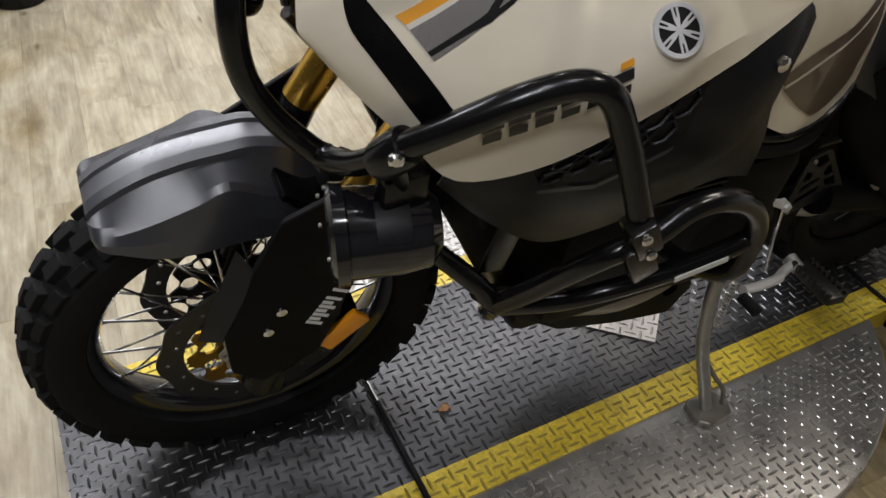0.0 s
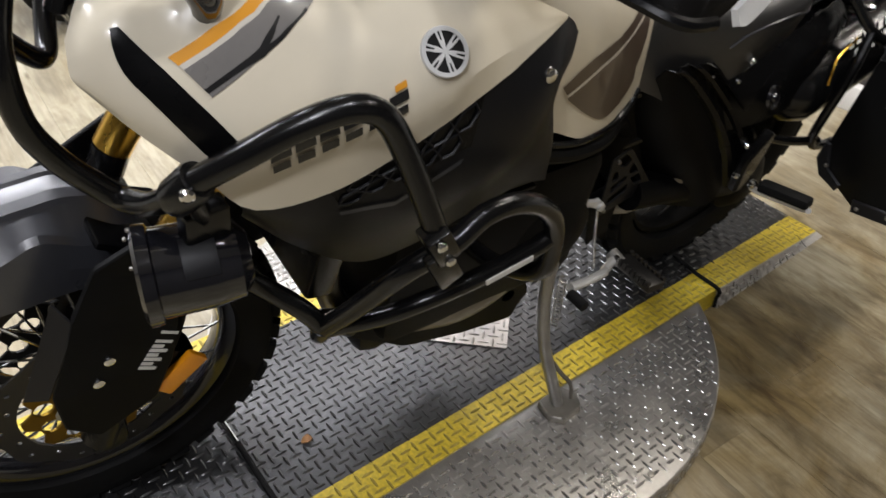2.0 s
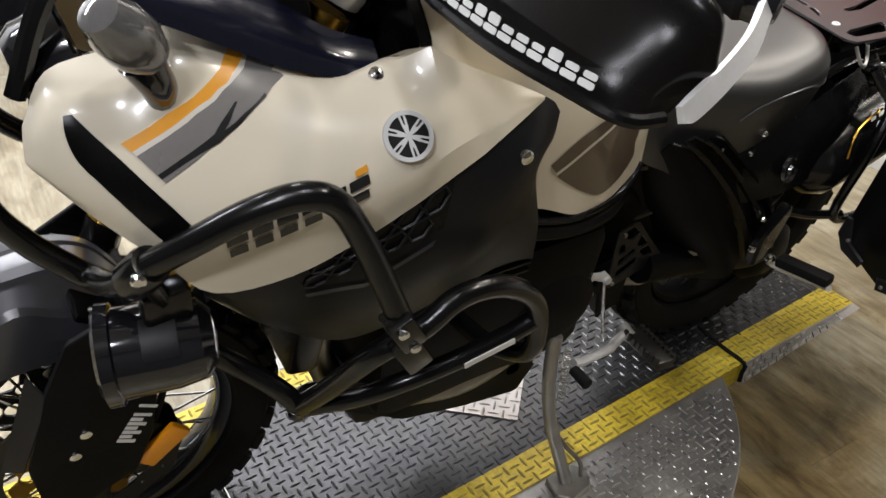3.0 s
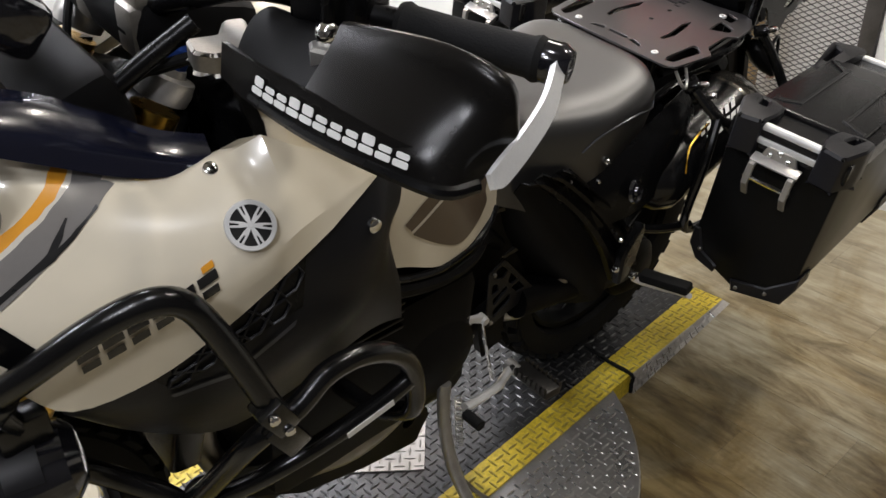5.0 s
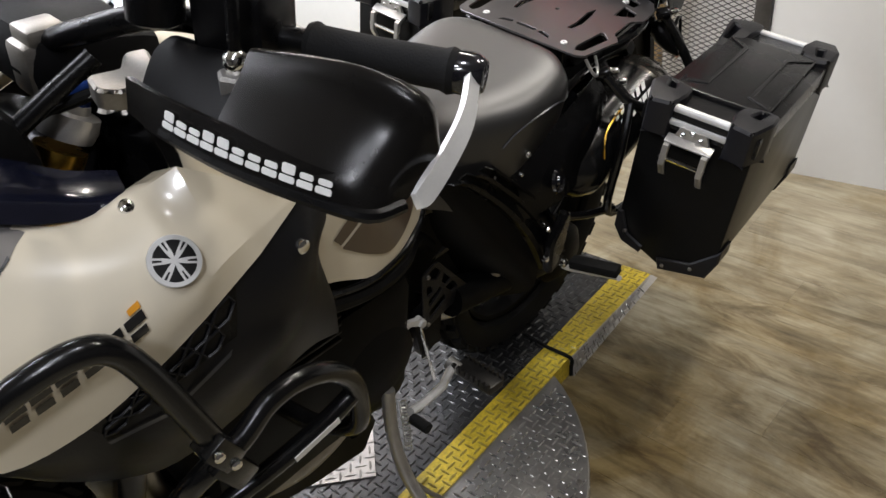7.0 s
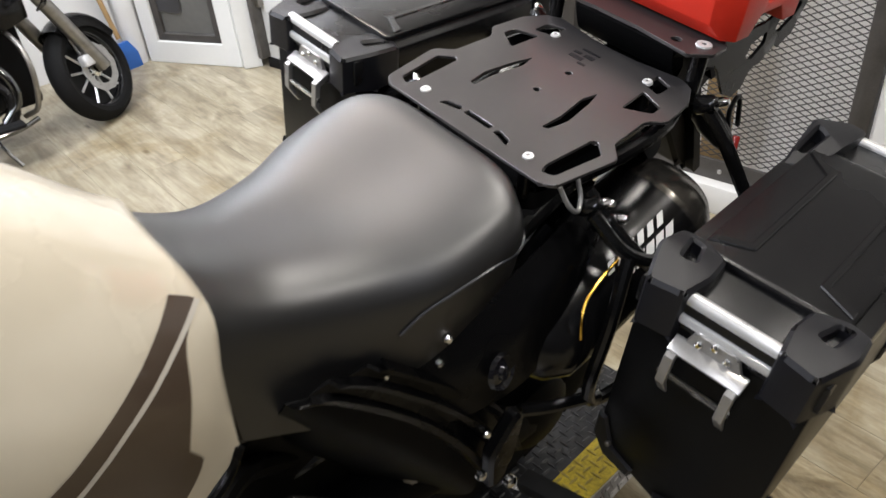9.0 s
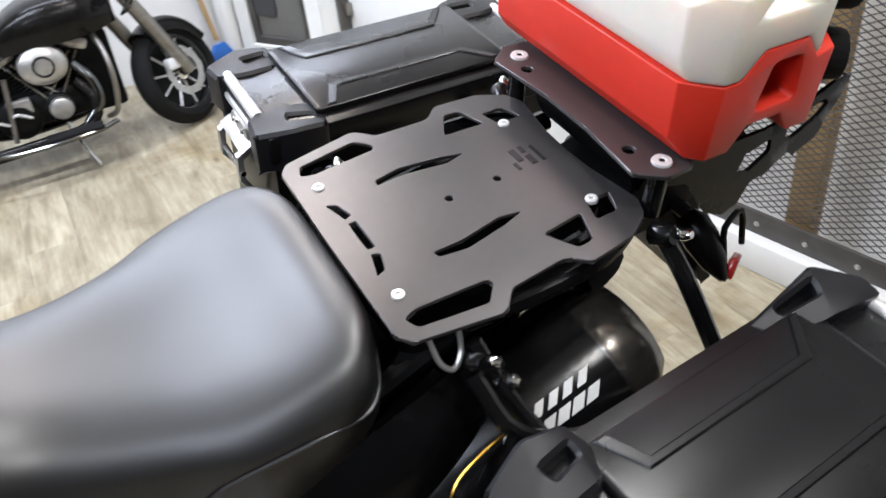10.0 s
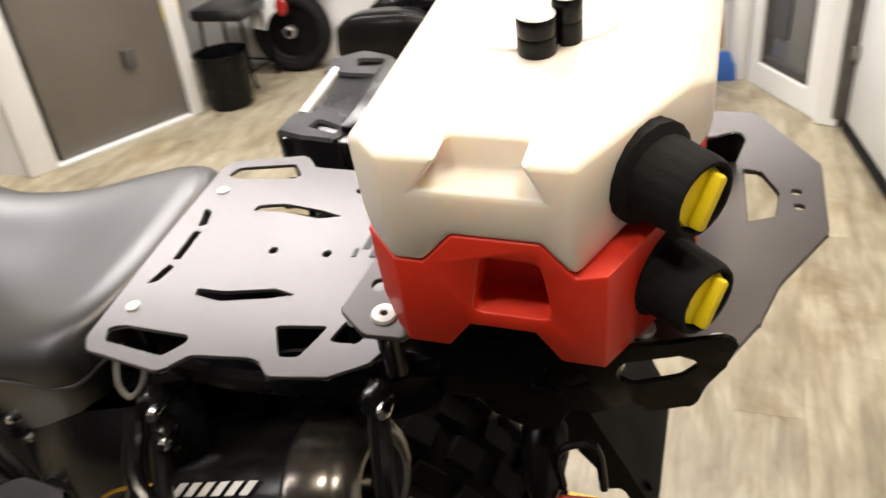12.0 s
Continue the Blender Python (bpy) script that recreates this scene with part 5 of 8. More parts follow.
    bone = skin(loft_grid([[(0.448, -0.222, 1.133), (0.443, -0.224, 1.102)], [(0.4520, -0.272, 1.131), (0.4430, -0.274, 1.096)], [(0.4620, -0.345, 1.131), (0.4510, -0.348, 1.097)], [(0.476, -0.424, 1.128), (0.464, -0.430, 1.100)], [(0.501, -0.469, 1.120), (0.485, -0.474, 1.096)]], 4, 2), thick=0.006)
    lip = tube([(0.447, -0.270, 1.100), (0.455, -0.350, 1.098), (0.469, -0.430, 1.102), (0.490, -0.473, 1.098), (0.522, -0.480, 1.096)], 0.006, 8, 4)
    spine = bmesh.new()
    skin_into(spine, loft_grid([[(0.640, -0.444, 1.162), (0.644, -0.452, 1.150)], [(0.604, -0.468, 1.147), (0.608, -0.477, 1.132)], [(0.564, -0.484, 1.134), (0.567, -0.493, 1.118)], [(0.530, -0.494, 1.124), (0.532, -0.502, 1.106)], [(0.516, -0.497, 1.118), (0.517, -0.504, 1.108)]], 4, 3), thick=0.006)
    plug = lathe([(0, 0.012), (0.014, 0.010), (0.019, 0.002), (0.019, -0.018)], (0.650, -0.440, 1.150), (0.42, -0.907, 0), 18)
    bar_in = prism(round_poly([(0.432, -0.196), (0.446, -0.212), (0.472, -0.212), (0.50, -0.182), (0.512, -0.150), (0.490, -0.145), (0.470, -0.172), (0.440, -0.165)], 0.006), 1.094, 1.116, bevel=0.003)
    if s > 0:
        for q in (gb, inner, bone, lip, spine, plug, bar_in):
            flipped(q)
    hg = part("hand_guard", gb, GUARD, bike, "black plastic hand guard", sharp=50)
    part("inner_shield", inner, MATT, hg)
    part("guard_bar", bone, GUARD, hg, "flat black guard backbone with pale marks", sharp=50)
    part("guard_lip", lip, BLACK, hg)
    part("guard_spine", spine, ALU, hg, "bright aluminium guard spine")
    part("end_weight", plug, GLOSSY, hg)
    part("guard_bracket", bar_in, DULLSTEEL if s < 0 else BLACK, hg)
    if s < 0:
        # product name as plain rounded blocks, in two rows
        for k in range(11):
            t = (k + 0.5) / 11
            x0, y0, z0 = 0.4515 + 0.030 * t ** 1.8, -0.274 - 0.176 * t, 1.1150 + 0.002 * t
            up = 0.0092 if k in (0, 3, 4, 8) else 0.0060
            turned = radians(17 * t ** 0.8)
            blk = prism(round_poly([(-0.0072, -0.0062), (0.0072, -0.0062), (0.0072, -0.0006), (-0.0072, -0.0006)], 0.002, 2), -0.0004, 0.0004, "x")
            prism_into(blk, round_poly([(-0.0072, 0.0010), (0.0050, 0.0010), (0.0050, up), (-0.0072, up)], 0.002, 2), -0.0004, 0.0004, "x")
            moved(blk, Matrix.Translation((x0 - 0.0050, y0, z0)) @ Matrix.Rotation(turned, 4, "Z") @ Matrix.Rotation(radians(15), 4, "Y"))
            part("plain_mark", blk, WHITEPRINT, hg)
# dark clutter in front of the tank
part("tank_front_cover", prism([(-0.170, 0.80), (-0.172, 0.92), (-0.150, 0.99), (-0.09, 1.045), (0.09, 1.045), (0.150, 0.99), (0.172, 0.92), (0.170, 0.80)], 0.508, 0.530, "x", bevel=0.004), BLACK, bike)
part("inner_fairing", box((0.355, 0.0, 1.030), (0.09, 0.25, 0.085), 0.02, Matrix.Rotation(radians(-20), 4, "Y")), MATT, bike)
part("steering_head", prism(round_poly([(0.36, 0.80), (0.50, 0.78), (0.50, 0.98), (0.44, 0.99), (0.38, 0.93)], 0.02), -0.04, 0.09, "y", bevel=0.01), BLACK, bike)
# made-up cover, added to hide the brightly lit far cowl top
part("dark_cover", box((0.50, 0.06, 1.075), (0.15, 0.30, 0.075), 0.03, Matrix.Rotation(radians(12), 4, "Y")), MATT, bike, "matt black cover added over the steering head")
part("cockpit_stay", tube([(0.385, -0.105, 1.050), (0.425, -0.115, 1.080), (0.470, -0.125, 1.110)], 0.010, 16, 4), BLACK, bike)
part("cable", tube([(0.50, -0.20, 1.120), (0.46, -0.13, 1.075), (0.42, -0.06, 1.03), (0.40, -0.02, 0.98)], 0.0048, 8, 5), RUBBER, bike)

# -- seat --
seat_sections = [both(h) for h in (
    [(0.944, 0, 0.874), (0.955, 0.050, 0.866), (0.960, 0.092, 0.836), (0.949, 0.120, 0.780), (0.953, 0.133, 0.694)],
    [(0.990, 0, 0.843), (0.996, 0.056, 0.838), (1.000, 0.099, 0.810), (0.995, 0.118, 0.757), (1.000, 0.137, 0.670)],
    [(1.05, 0, 0.820), (1.05, 0.060, 0.817), (1.05, 0.106, 0.795), (1.05, 0.124, 0.740), (1.05, 0.140, 0.645)],
    [(1.13, 0, 0.810), (1.13, 0.082, 0.810), (1.13, 0.130, 0.790), (1.13, 0.145, 0.738), (1.13, 0.148, 0.640)],
    [(1.20, 0, 0.815), (1.20, 0.108, 0.818), (1.20, 0.157, 0.799), (1.20, 0.168, 0.755), (1.20, 0.157, 0.670)],
    [(1.27, 0, 0.832), (1.27, 0.118, 0.835), (1.27, 0.158, 0.820), (1.27, 0.172, 0.785), (1.27, 0.160, 0.715)],
    [(1.315, 0, 0.845), (1.313, 0.105, 0.845), (1.306, 0.147, 0.830), (1.302, 0.163, 0.800), (1.300, 0.158, 0.745)],
    [(1.340, 0, 0.838), (1.336, 0.090, 0.838), (1.325, 0.130, 0.822), (1.320, 0.148, 0.795), (1.318, 0.148, 0.755)],
    [(1.348, 0, 0.800), (1.344, 0.085, 0.800), (1.332, 0.120, 0.790), (1.326, 0.138, 0.775), (1.322, 0.142, 0.755)])]
seat_grid = loft_grid(seat_sections, 5, 5)
seat = part("rider_seat", skin(seat_grid, caps=(0, -1)), VINYL, bike, "black vinyl rider seat", sharp=70)
for s in (-1, 1):
    on_seat = Cloth([seat_grid], side=s)
    seam = [(1.350, 0.06, 0.800), (1.338, 0.130, 0.797), (1.306, 0.163, 0.786), (1.25, 0.1700, 0.791), (1.20, 0.1660, 0.780), (1.165, 0.1580, 0.762), (1.140, 0.1520, 0.738)]
    part("piping", tube([on_seat.near(Vector((x, s * y, z)), 0.0012) for x, y, z in seam], 0.0022, 6, 4), GREY, seat, "pale stitched piping")

# -- side covers and rear frame --
for s in (-1, 1):
    rows_c = [
        [(1.10, -0.140, 0.650), (1.12, -0.155, 0.610), (1.14, -0.162, 0.570)],
        [(1.20, -0.155, 0.690), (1.21, -0.185, 0.640), (1.22, -0.195, 0.580)],
        [(1.28, -0.160, 0.735), (1.29, -0.200, 0.690), (1.29, -0.215, 0.610)],
        [(1.36, -0.155, 0.760), (1.37, -0.195, 0.720), (1.37, -0.205, 0.640)],
        [(1.44, -0.140, 0.775), (1.45, -0.165, 0.745), (1.45, -0.175, 0.690)]]
    bm = skin(loft_grid(rows_c, 4, 4), thick=0.004)
    if s > 0:
        flipped(bm)
    cov = part("side_cover", bm, BLACK, bike, "black plastic side cover", sharp=50)
    if s < 0:
        part("cover_screw", lathe([(0, 0.006), (0.008, 0.005), (0.010, 0), (0.018, -0.003), (0.022, 0.002), (0.024, -0.004)], (1.252, -0.208, 0.648), (0.2, -1, 0.35), 20), GLOSSY, cov, "recessed round screw")
        part("gold_line", tube([(1.346, -0.243, 0.672), (1.346, -0.238, 0.696), (1.361, -0.228, 0.716), (1.392, -0.222, 0.731), (1.425, -0.218, 0.740)], 0.0022, 6, 4), GOLD, cov, "thin gold edge line")
part("frame_spar", tube([(0.60, -0.200, 0.74), (0.70, -0.196, 0.690), (0.80, -0.184, 0.656), (0.88, -0.160, 0.640), (0.95, -0.120, 0.625), (1.02, -0.095, 0.56)], 0.015, 10, 4), MATT, bike)
part("frame_spar", tube([(0.60, 0.200, 0.74), (0.70, 0.196, 0.690), (0.80, 0.184, 0.656), (0.88, 0.160, 0.640), (0.95, 0.120, 0.625), (1.02, 0.095, 0.56)], 0.015, 10, 4), MATT, bike)
for s in (-1, 1):
    part("subframe_tube", tube([(0.95, s * 0.095, 0.66), (1.10, s * 0.11, 0.655), (1.30, s * 0.12, 0.735), (1.50, s * 0.105, 0.80), (1.68, s * 0.095, 0.83)], 0.013, 10, 4), TUBE, bike)
    part("subframe_tube", tube([(1.00, s * 0.09, 0.52), (1.12, s * 0.11, 0.56), (1.25, s * 0.135, 0.64), (1.40, s * 0.12, 0.74)], 0.012, 10, 4), TUBE, bike)
    part("seat_bolt", bolt((1.146, s * 0.162, 0.632), (0, s, 0), 0.006, 0.004), CHROME, bike)
    part("seat_bolt", bolt((1.19, s * 0.164, 0.668), (0, s, 0), 0.005, 0.004), CHROME, bike)

# ribbed cover that sweeps down beside the rear wheel, and the smooth dome before it
sweep_o = [Vector(p) for p in ((1.120, -0.148, 0.712), (1.150, -0.155, 0.683), (1.221, -0.175, 0.615), (1.285, -0.195, 0.533), (1.313, -0.205, 0.454))]
sweep_i = [Vector(p) for p in ((1.000, -0.146, 0.725), (1.041, -0.150, 0.704), (1.129, -0.170, 0.619), (1.196, -0.190, 0.529), (1.251, -0.200, 0.429))]
rows_f = []
for t, out in ((0.0, 0.0), (0.05, 0.010), (0.16, 0.013), (0.20, 0.002), (0.40, 0.0), (0.44, 0.013), (0.55, 0.016), (0.60, 0.003), (0.80, 0.002), (0.85, 0.014), (0.95, 0.015), (1.0, -0.004)):
    rows_f.append([a.lerp(b, t) + Vector((0, -out, 0.006 * math.sin(math.pi * t))) for a, b in zip(sweep_i, sweep_o)])
part("ribbed_cover", skin(loft_grid(rows_f, 1, 4), thick=0.003), BLACK, bike, "ribbed black plastic cover", sharp=25)
dome = [[(1.00, -0.140, 0.725), (1.041, -0.146, 0.704), (1.129, -0.166, 0.619), (1.196, -0.186, 0.529), (1.251, -0.196, 0.429)],
        [(0.998, -0.128, 0.700), (1.050, -0.148, 0.650), (1.118, -0.166, 0.565), (1.185, -0.184, 0.475), (1.243, -0.190, 0.375)],
        [(0.995, -0.105, 0.672), (1.030, -0.120, 0.610), (1.090, -0.128, 0.520), (1.150, -0.132, 0.430), (1.215, -0.130, 0.335)],
        [(0.990, -0.080, 0.660), (1.015, -0.085, 0.590), (1.070, -0.085, 0.500), (1.125, -0.085, 0.405), (1.190, -0.085, 0.315)]]
part("smooth_cover", skin(loft_grid(dome, 5, 4), thick=0.003), MATT, bike, "smooth domed black cover", sharp=50)
for p in ((1.117, -0.152, 0.690), (1.194, -0.168, 0.712), (1.236, -0.212, 0.545)):
    part("cover_bolt", bolt(p, (-0.3, -0.9, 0.3), 0.006, 0.006), CHROME, bike)
part("airbox_cover", prism(round_poly([(0.96, 0.66), (1.10, 0.66), (1.20, 0.60), (1.22, 0.50), (1.12, 0.43), (0.99, 0.45), (0.93, 0.55)], 0.03), -0.105, -0.06, "y", bevel=0.01), MATT, bike)
part("airbox_cover", prism(round_poly([(0.96, 0.66), (1.10, 0.66), (1.20, 0.60), (1.22, 0.50), (1.12, 0.43), (0.99, 0.45), (0.93, 0.55)], 0.03), 0.06, 0.145, "y", bevel=0.01), MATT, bike)
part("inner_rear", box((1.18, 0, 0.60), (0.46, 0.20, 0.20), 0.03), MATT, bike)

# -- engine --
eng = part("engine", box((0.70, 0, 0.46), (0.42, 0.34, 0.30), 0.035), MATT, bike, "black parallel-twin engine")
part("cylinder_block", box((0.60, 0, 0.65), (0.20, 0.34, 0.20), 0.02), ENGINE, eng)
for k in range(7):
    part("cooling_fin", box((0.60, 0, 0.60 + k * 0.016), (0.24, 0.38, 0.006), 0.002), ENGINE, eng)
part("crankcase", lathe([(0, 0.05), (0.05, 0.048), (0.085, 0.035), (0.10, 0.0), (0.105, -0.30), (0, -0.32)], (0.82, -0.135, 0.44), (0, -1, 0), 36), MATT, eng, "round dark engine cover")
part("clutch_cover", lathe([(0, 0.04), (0.06, 0.035), (0.09, 0.0), (0.09, -0.1)], (0.72, 0.19, 0.42), (0, 1, 0), 32), ENGINE, eng)
for k in range(9):
    a = 2 * math.pi * k / 9
    part("cover_bolt", bolt((0.82 + 0.092 * math.cos(a), -0.160, 0.44 + 0.092 * math.sin(a)), (0, -1, 0), 0.0040, 0.004), DULLSTEEL, eng)
part("gear_case", box((0.98, 0.0, 0.40), (0.20, 0.20, 0.20), 0.03), MATT, eng)
part("sump", box((0.66, 0, 0.285), (0.36, 0.24, 0.10), 0.03), ENGINE, eng)
part("oil_filter", lathe([(0, 0.05), (0.03, 0.048), (0.034, 0.04), (0.034, -0.04)], (0.57, -0.115, 0.43), (-0.3, -1, 0), 20), MATT, eng)
for s in (-1, 1):
    part("header_pipe", tube([(0.50, s * 0.07, 0.62), (0.44, s * 0.08, 0.55), (0.43, s * 0.09, 0.42), (0.50, s * 0.09, 0.30), (0.64, s * 0.08, 0.25)], 0.021, 12, 4), DULLSTEEL, bike, "dull steel exhaust header")
part("exhaust_collector", tube([(0.58, -0.115, 0.31), (0.66, -0.135, 0.315), (0.75, -0.13, 0.33), (0.82, -0.11, 0.36)], 0.034, 16, 4), DULLSTEEL, bike, "tarnished steel exhaust collector")
part("radiator", box((0.39, 0.0, 0.66), (0.045, 0.36, 0.26), 0.008, Matrix.Rotation(radians(12), 4, "Y")), BLACK, bike, "black radiator")
for k in range(22):
    part("radiator_fin", box((0.360, 0.0, 0.555 + k * 0.0095), (0.006, 0.34, 0.0022)), DULLSTEEL, bike)
part("radiator_shroud", prism(round_poly([(0.32, 0.56), (0.32, 0.37), (0.40, 0.332), (0.438, 0.336), (0.47, 0.41), (0.50, 0.56)], 0.012), 0.135, 0.143, "y", bevel=0.002), MATT, bike)
# skid plate, folded sheet with round holes
skid = bmesh.new()
sk = [(0.461, 0.336), (0.565, 0.252), (0.70, 0.212), (0.82, 0.19), (0.85, 0.25), (0.84, 0.258), (0.81, 0.203), (0.70, 0.224), (0.57, 0.264), (0.468, 0.348)]
prism_into(skid, sk, -0.135, 0.135, "y", bevel=0.002)
sp = part("skid_plate", skid, MATT, bike, "black sheet-metal skid plate")
for s in (-1, 1):
    cheek = prism(round_poly([(0.365, 0.432), (0.405, 0.384), (0.461, 0.338), (0.565, 0.254), (0.70, 0.214), (0.82, 0.192), (0.845, 0.27), (0.80, 0.325), (0.62, 0.335), (0.50, 0.39), (0.43, 0.43), (0.385, 0.45)], 0.012), s * 0.137 - 0.002, s * 0.137 + 0.002, "y",
                  holes=[ring(0.651, 0.286, 0.019, 18), ring(0.796, 0.268, 0.015, 16)])
    part("cheek", cheek, MATT, sp)

# -- crash bars --
for s in (-1, 1):
    bars = [
        ([(0.085, -0.085, 1.005), (0.066, -0.115, 0.955), (0.068, -0.125, 0.885), (0.092, -0.125, 0.828), (0.128, -0.132, 0.782), (0.146, -0.150, 0.775), (0.160, -0.190, 0.800), (0.180, -0.232, 0.848)], 0.0135),
        ([(0.172, -0.236, 0.852), (0.215, -0.268, 0.898), (0.268, -0.288, 0.935), (0.312, -0.300, 0.950), (0.342, -0.308, 0.940), (0.362, -0.318, 0.905), (0.382, -0.335, 0.850), (0.400, -0.352, 0.795)], 0.0138),
        ([(0.332, -0.245, 0.560), (0.352, -0.280, 0.625), (0.385, -0.330, 0.730), (0.437, -0.338, 0.758), (0.475, -0.336, 0.782), (0.518, -0.335, 0.783), (0.562, -0.335, 0.763), (0.597, -0.335, 0.725), (0.616, -0.333, 0.668), (0.618, -0.325, 0.610), (0.607, -0.26, 0.565), (0.60, -0.19, 0.55)], 0.0138),
        ([(0.334, -0.245, 0.558), (0.385, -0.288, 0.600), (0.434, -0.314, 0.634), (0.504, -0.326, 0.655), (0.572, -0.331, 0.674), (0.610, -0.333, 0.690)], 0.0128),
        ([(0.205, -0.205, 0.715), (0.253, -0.202, 0.650), (0.305, -0.230, 0.600), (0.332, -0.245, 0.562)], 0.0135),
        ([(0.330, -0.247, 0.566), (0.336, -0.232, 0.530), (0.365, -0.190, 0.470), (0.41, -0.150, 0.41), (0.45, -0.13, 0.36)], 0.0135),
        ([(0.178, -0.235, 0.850), (0.196, -0.222, 0.790), (0.208, -0.208, 0.725)], 0.0120),
    ]
    for pts, r in bars:
        bm = tube(pts, r, 12, 5)
        if s > 0:
            flipped(bm)
        part("crash_bar", bm, TUBE, bike, "black tubular crash bar")
    lug = bmesh.new()
    box_into(lug, (0.400, -0.354, 0.790), (0.030, 0.030, 0.050), 0.004, Matrix.Rotation(radians(-28), 4, "Y"))
    box_into(lug, (0.412, -0.356, 0.748), (0.032, 0.016, 0.062), 0.004, Matrix.Rotation(radians(-28), 4, "Y"))
    clampb = bmesh.new()
    lathe_into(clampb, [(0, 0.024), (0.019, 0.022), (0.021, 0.015), (0.021, -0.015), (0.019, -0.022), (0, -0.024)], (0.178, -0.236, 0.850), (0.4, -0.4, 0.75), 20)
    b1 = bmesh.new()
    bolt_into(b1, (0.390, -0.372, 0.803), (-0.2, -1, 0.1), 0.0062, 0.004)
    b2 = bmesh.new()
    bolt_into(b2, (0.408, -0.370, 0.772), (-0.2, -1, 0.1), 0.0062, 0.004)
    b3 = bmesh.new()
    bolt_into(b3, (0.172, -0.256, 0.862), (-0.3, -1, 0.2), 0.008, 0.006)
    if s > 0:
        for q in (lug, clampb, b1, b2, b3):
            flipped(q)
    part("bar_bracket", lug, TUBE, bike)
    part("bar_clamp", clampb, TUBE, bike)
    part("bracket_bolt", b1, CHROME, bike)
    part("bracket_bolt", b2, CHROME, bike)
    part("clamp_bolt", b3, CHROME, bike)
part("cowl_screw", bolt((0.437, -0.167, 0.983), (-0.1, -0.2, 0.97), 0.008, 0.005), CHROME, bike)
part("bar_label", box((0.538, -0.3425, 0.6672), (0.070, 0.0014, 0.010), 0, Matrix.Rotation(radians(-15), 4, "Y") @ Matrix.Rotation(radians(-3), 4, "Z")), WHITEPRINT, bike, "white label wrapped on the bar")

# fog lamp pod under the left clamp
pod = bmesh.new()
lathe_into(pod, [(0, -0.065), (0.030, -0.062), (0.044, -0.050), (0.049, -0.02), (0.050, 0.035), (0.055, 0.037), (0.056, 0.050), (0.050, 0.054), (0.046, 0.050), (0, 0.049)], (0.180, -0.218, 0.724), (-0.97, 0.22, -0.06), 28)
fogl = part("fog_lamp", pod, GLOSSY, bike, "gloss black auxiliary lamp")
part("lamp_bracket", box((0.198, -0.22, 0.785), (0.05, 0.03, 0.05), 0.006), TUBE, fogl)
part("lamp_lens", lathe([(0, 0.052), (0.044, 0.051), (0.046, 0.049)], (0.180, -0.218, 0.724), (-0.97, 0.22, -0.06), 28), GLOSSY, fogl)
part("lamp_sticker", lathe([(0.0506, -0.028), (0.0509, -0.026), (0.0509, 0.006), (0.0506, 0.008)], (0.180, -0.218, 0.724), (-0.97, 0.22, -0.06), 10, start=0.55, sweep=0.9), PANEL, fogl, "matt grey patch on the lamp body")
for k in range(8):
    a = radians(45 * k + 10)
    part("rim_screw", bolt(Vector((0.131, -0.2065, 0.7210)) + 0.051 * Vector((0.0, math.cos(a), math.sin(a))), (-0.97, 0.22, -0.06), 0.0026, 0.002), DULLSTEEL, fogl)

# -- foot controls --
part("shift_lever", tube([(0.998, -0.196, 0.336), (0.955, -0.212, 0.338), (0.93, -0.225, 0.352), (0.875, -0.232, 0.362), (0.835, -0.235, 0.372)], 0.0085, 10, 4), ALU, bike, "bright gear-shift lever")
part("shift_toe", lathe([(0, 0.02), (0.010, 0.018), (0.010, -0.02), (0, -0.022)], (0.832, -0.262, 0.366), (0, -1, 0.1), 12), RUBBER, bike)
part("shift_rod", tube([(0.978, -0.170, 0.292), (0.958, -0.162, 0.375), (0.940, -0.154, 0.458)], 0.0036, 8, 3), CHROME, bike, "thin bright shift rod")
knk = bmesh.new()
prism_into(knk, round_poly([(0.948, 0.468), (0.934, 0.474), (0.898, 0.488), (0.880, 0.486), (0.878, 0.470), (0.892, 0.462), (0.905, 0.474), (0.936, 0.456)], 0.004), -0.160, -0.150, "y", bevel=0.0015)
lathe_into(knk, [(0, 0.010), (0.008, 0.009), (0.009, -0.01), (0, -0.012)], (0.940, -0.156, 0.462), (0, -1, 0), 14)
lathe_into(knk, [(0, 0.012), (0.006, 0.011), (0.007, -0.01), (0, -0.012)], (0.888, -0.156, 0.475), (0, -1, 0), 14)
part("shift_arm", knk, ALU, bike)
piv = lathe([(0, 0.008), (0.012, 0.007), (0.014, -0.02)], (0.998, -0.205, 0.336), (0, -1, 0), 14)
part("shift_pivot", piv, STEEL, bike)
peg = bmesh.new()
pm0, pm1 = Vector((1.010, -0.190, 0.332)), Vector((1.000, -0.300, 0.352))
m_peg = Matrix.Translation(pm0.lerp(pm1, 0.55)) @ (pm1 - pm0).to_track_quat("X", "Z").to_matrix().to_4x4()
geo = box_into(peg, (0, 0, 0), (0.10, 0.038, 0.018), 0.004)
bmesh.ops.transform(peg, matrix=m_peg, verts=peg.verts)
fpeg = part("foot_peg", peg, DARKDISC, bike, "serrated steel foot peg")
for k in range(8):
    for sgn in (-1, 1):
        part("tooth", moved(box((-0.044 + k * 0.0125, sgn * 0.0185, 0.008), (0.007, 0.007, 0.014)), m_peg), DARKDISC, fpeg)
peg2 = bmesh.new()
box_into(peg2, (1.0, 0.25, 0.34), (0.04, 0.10, 0.018), 0.004)
part("foot_peg", peg2, DULLSTEEL, bike)
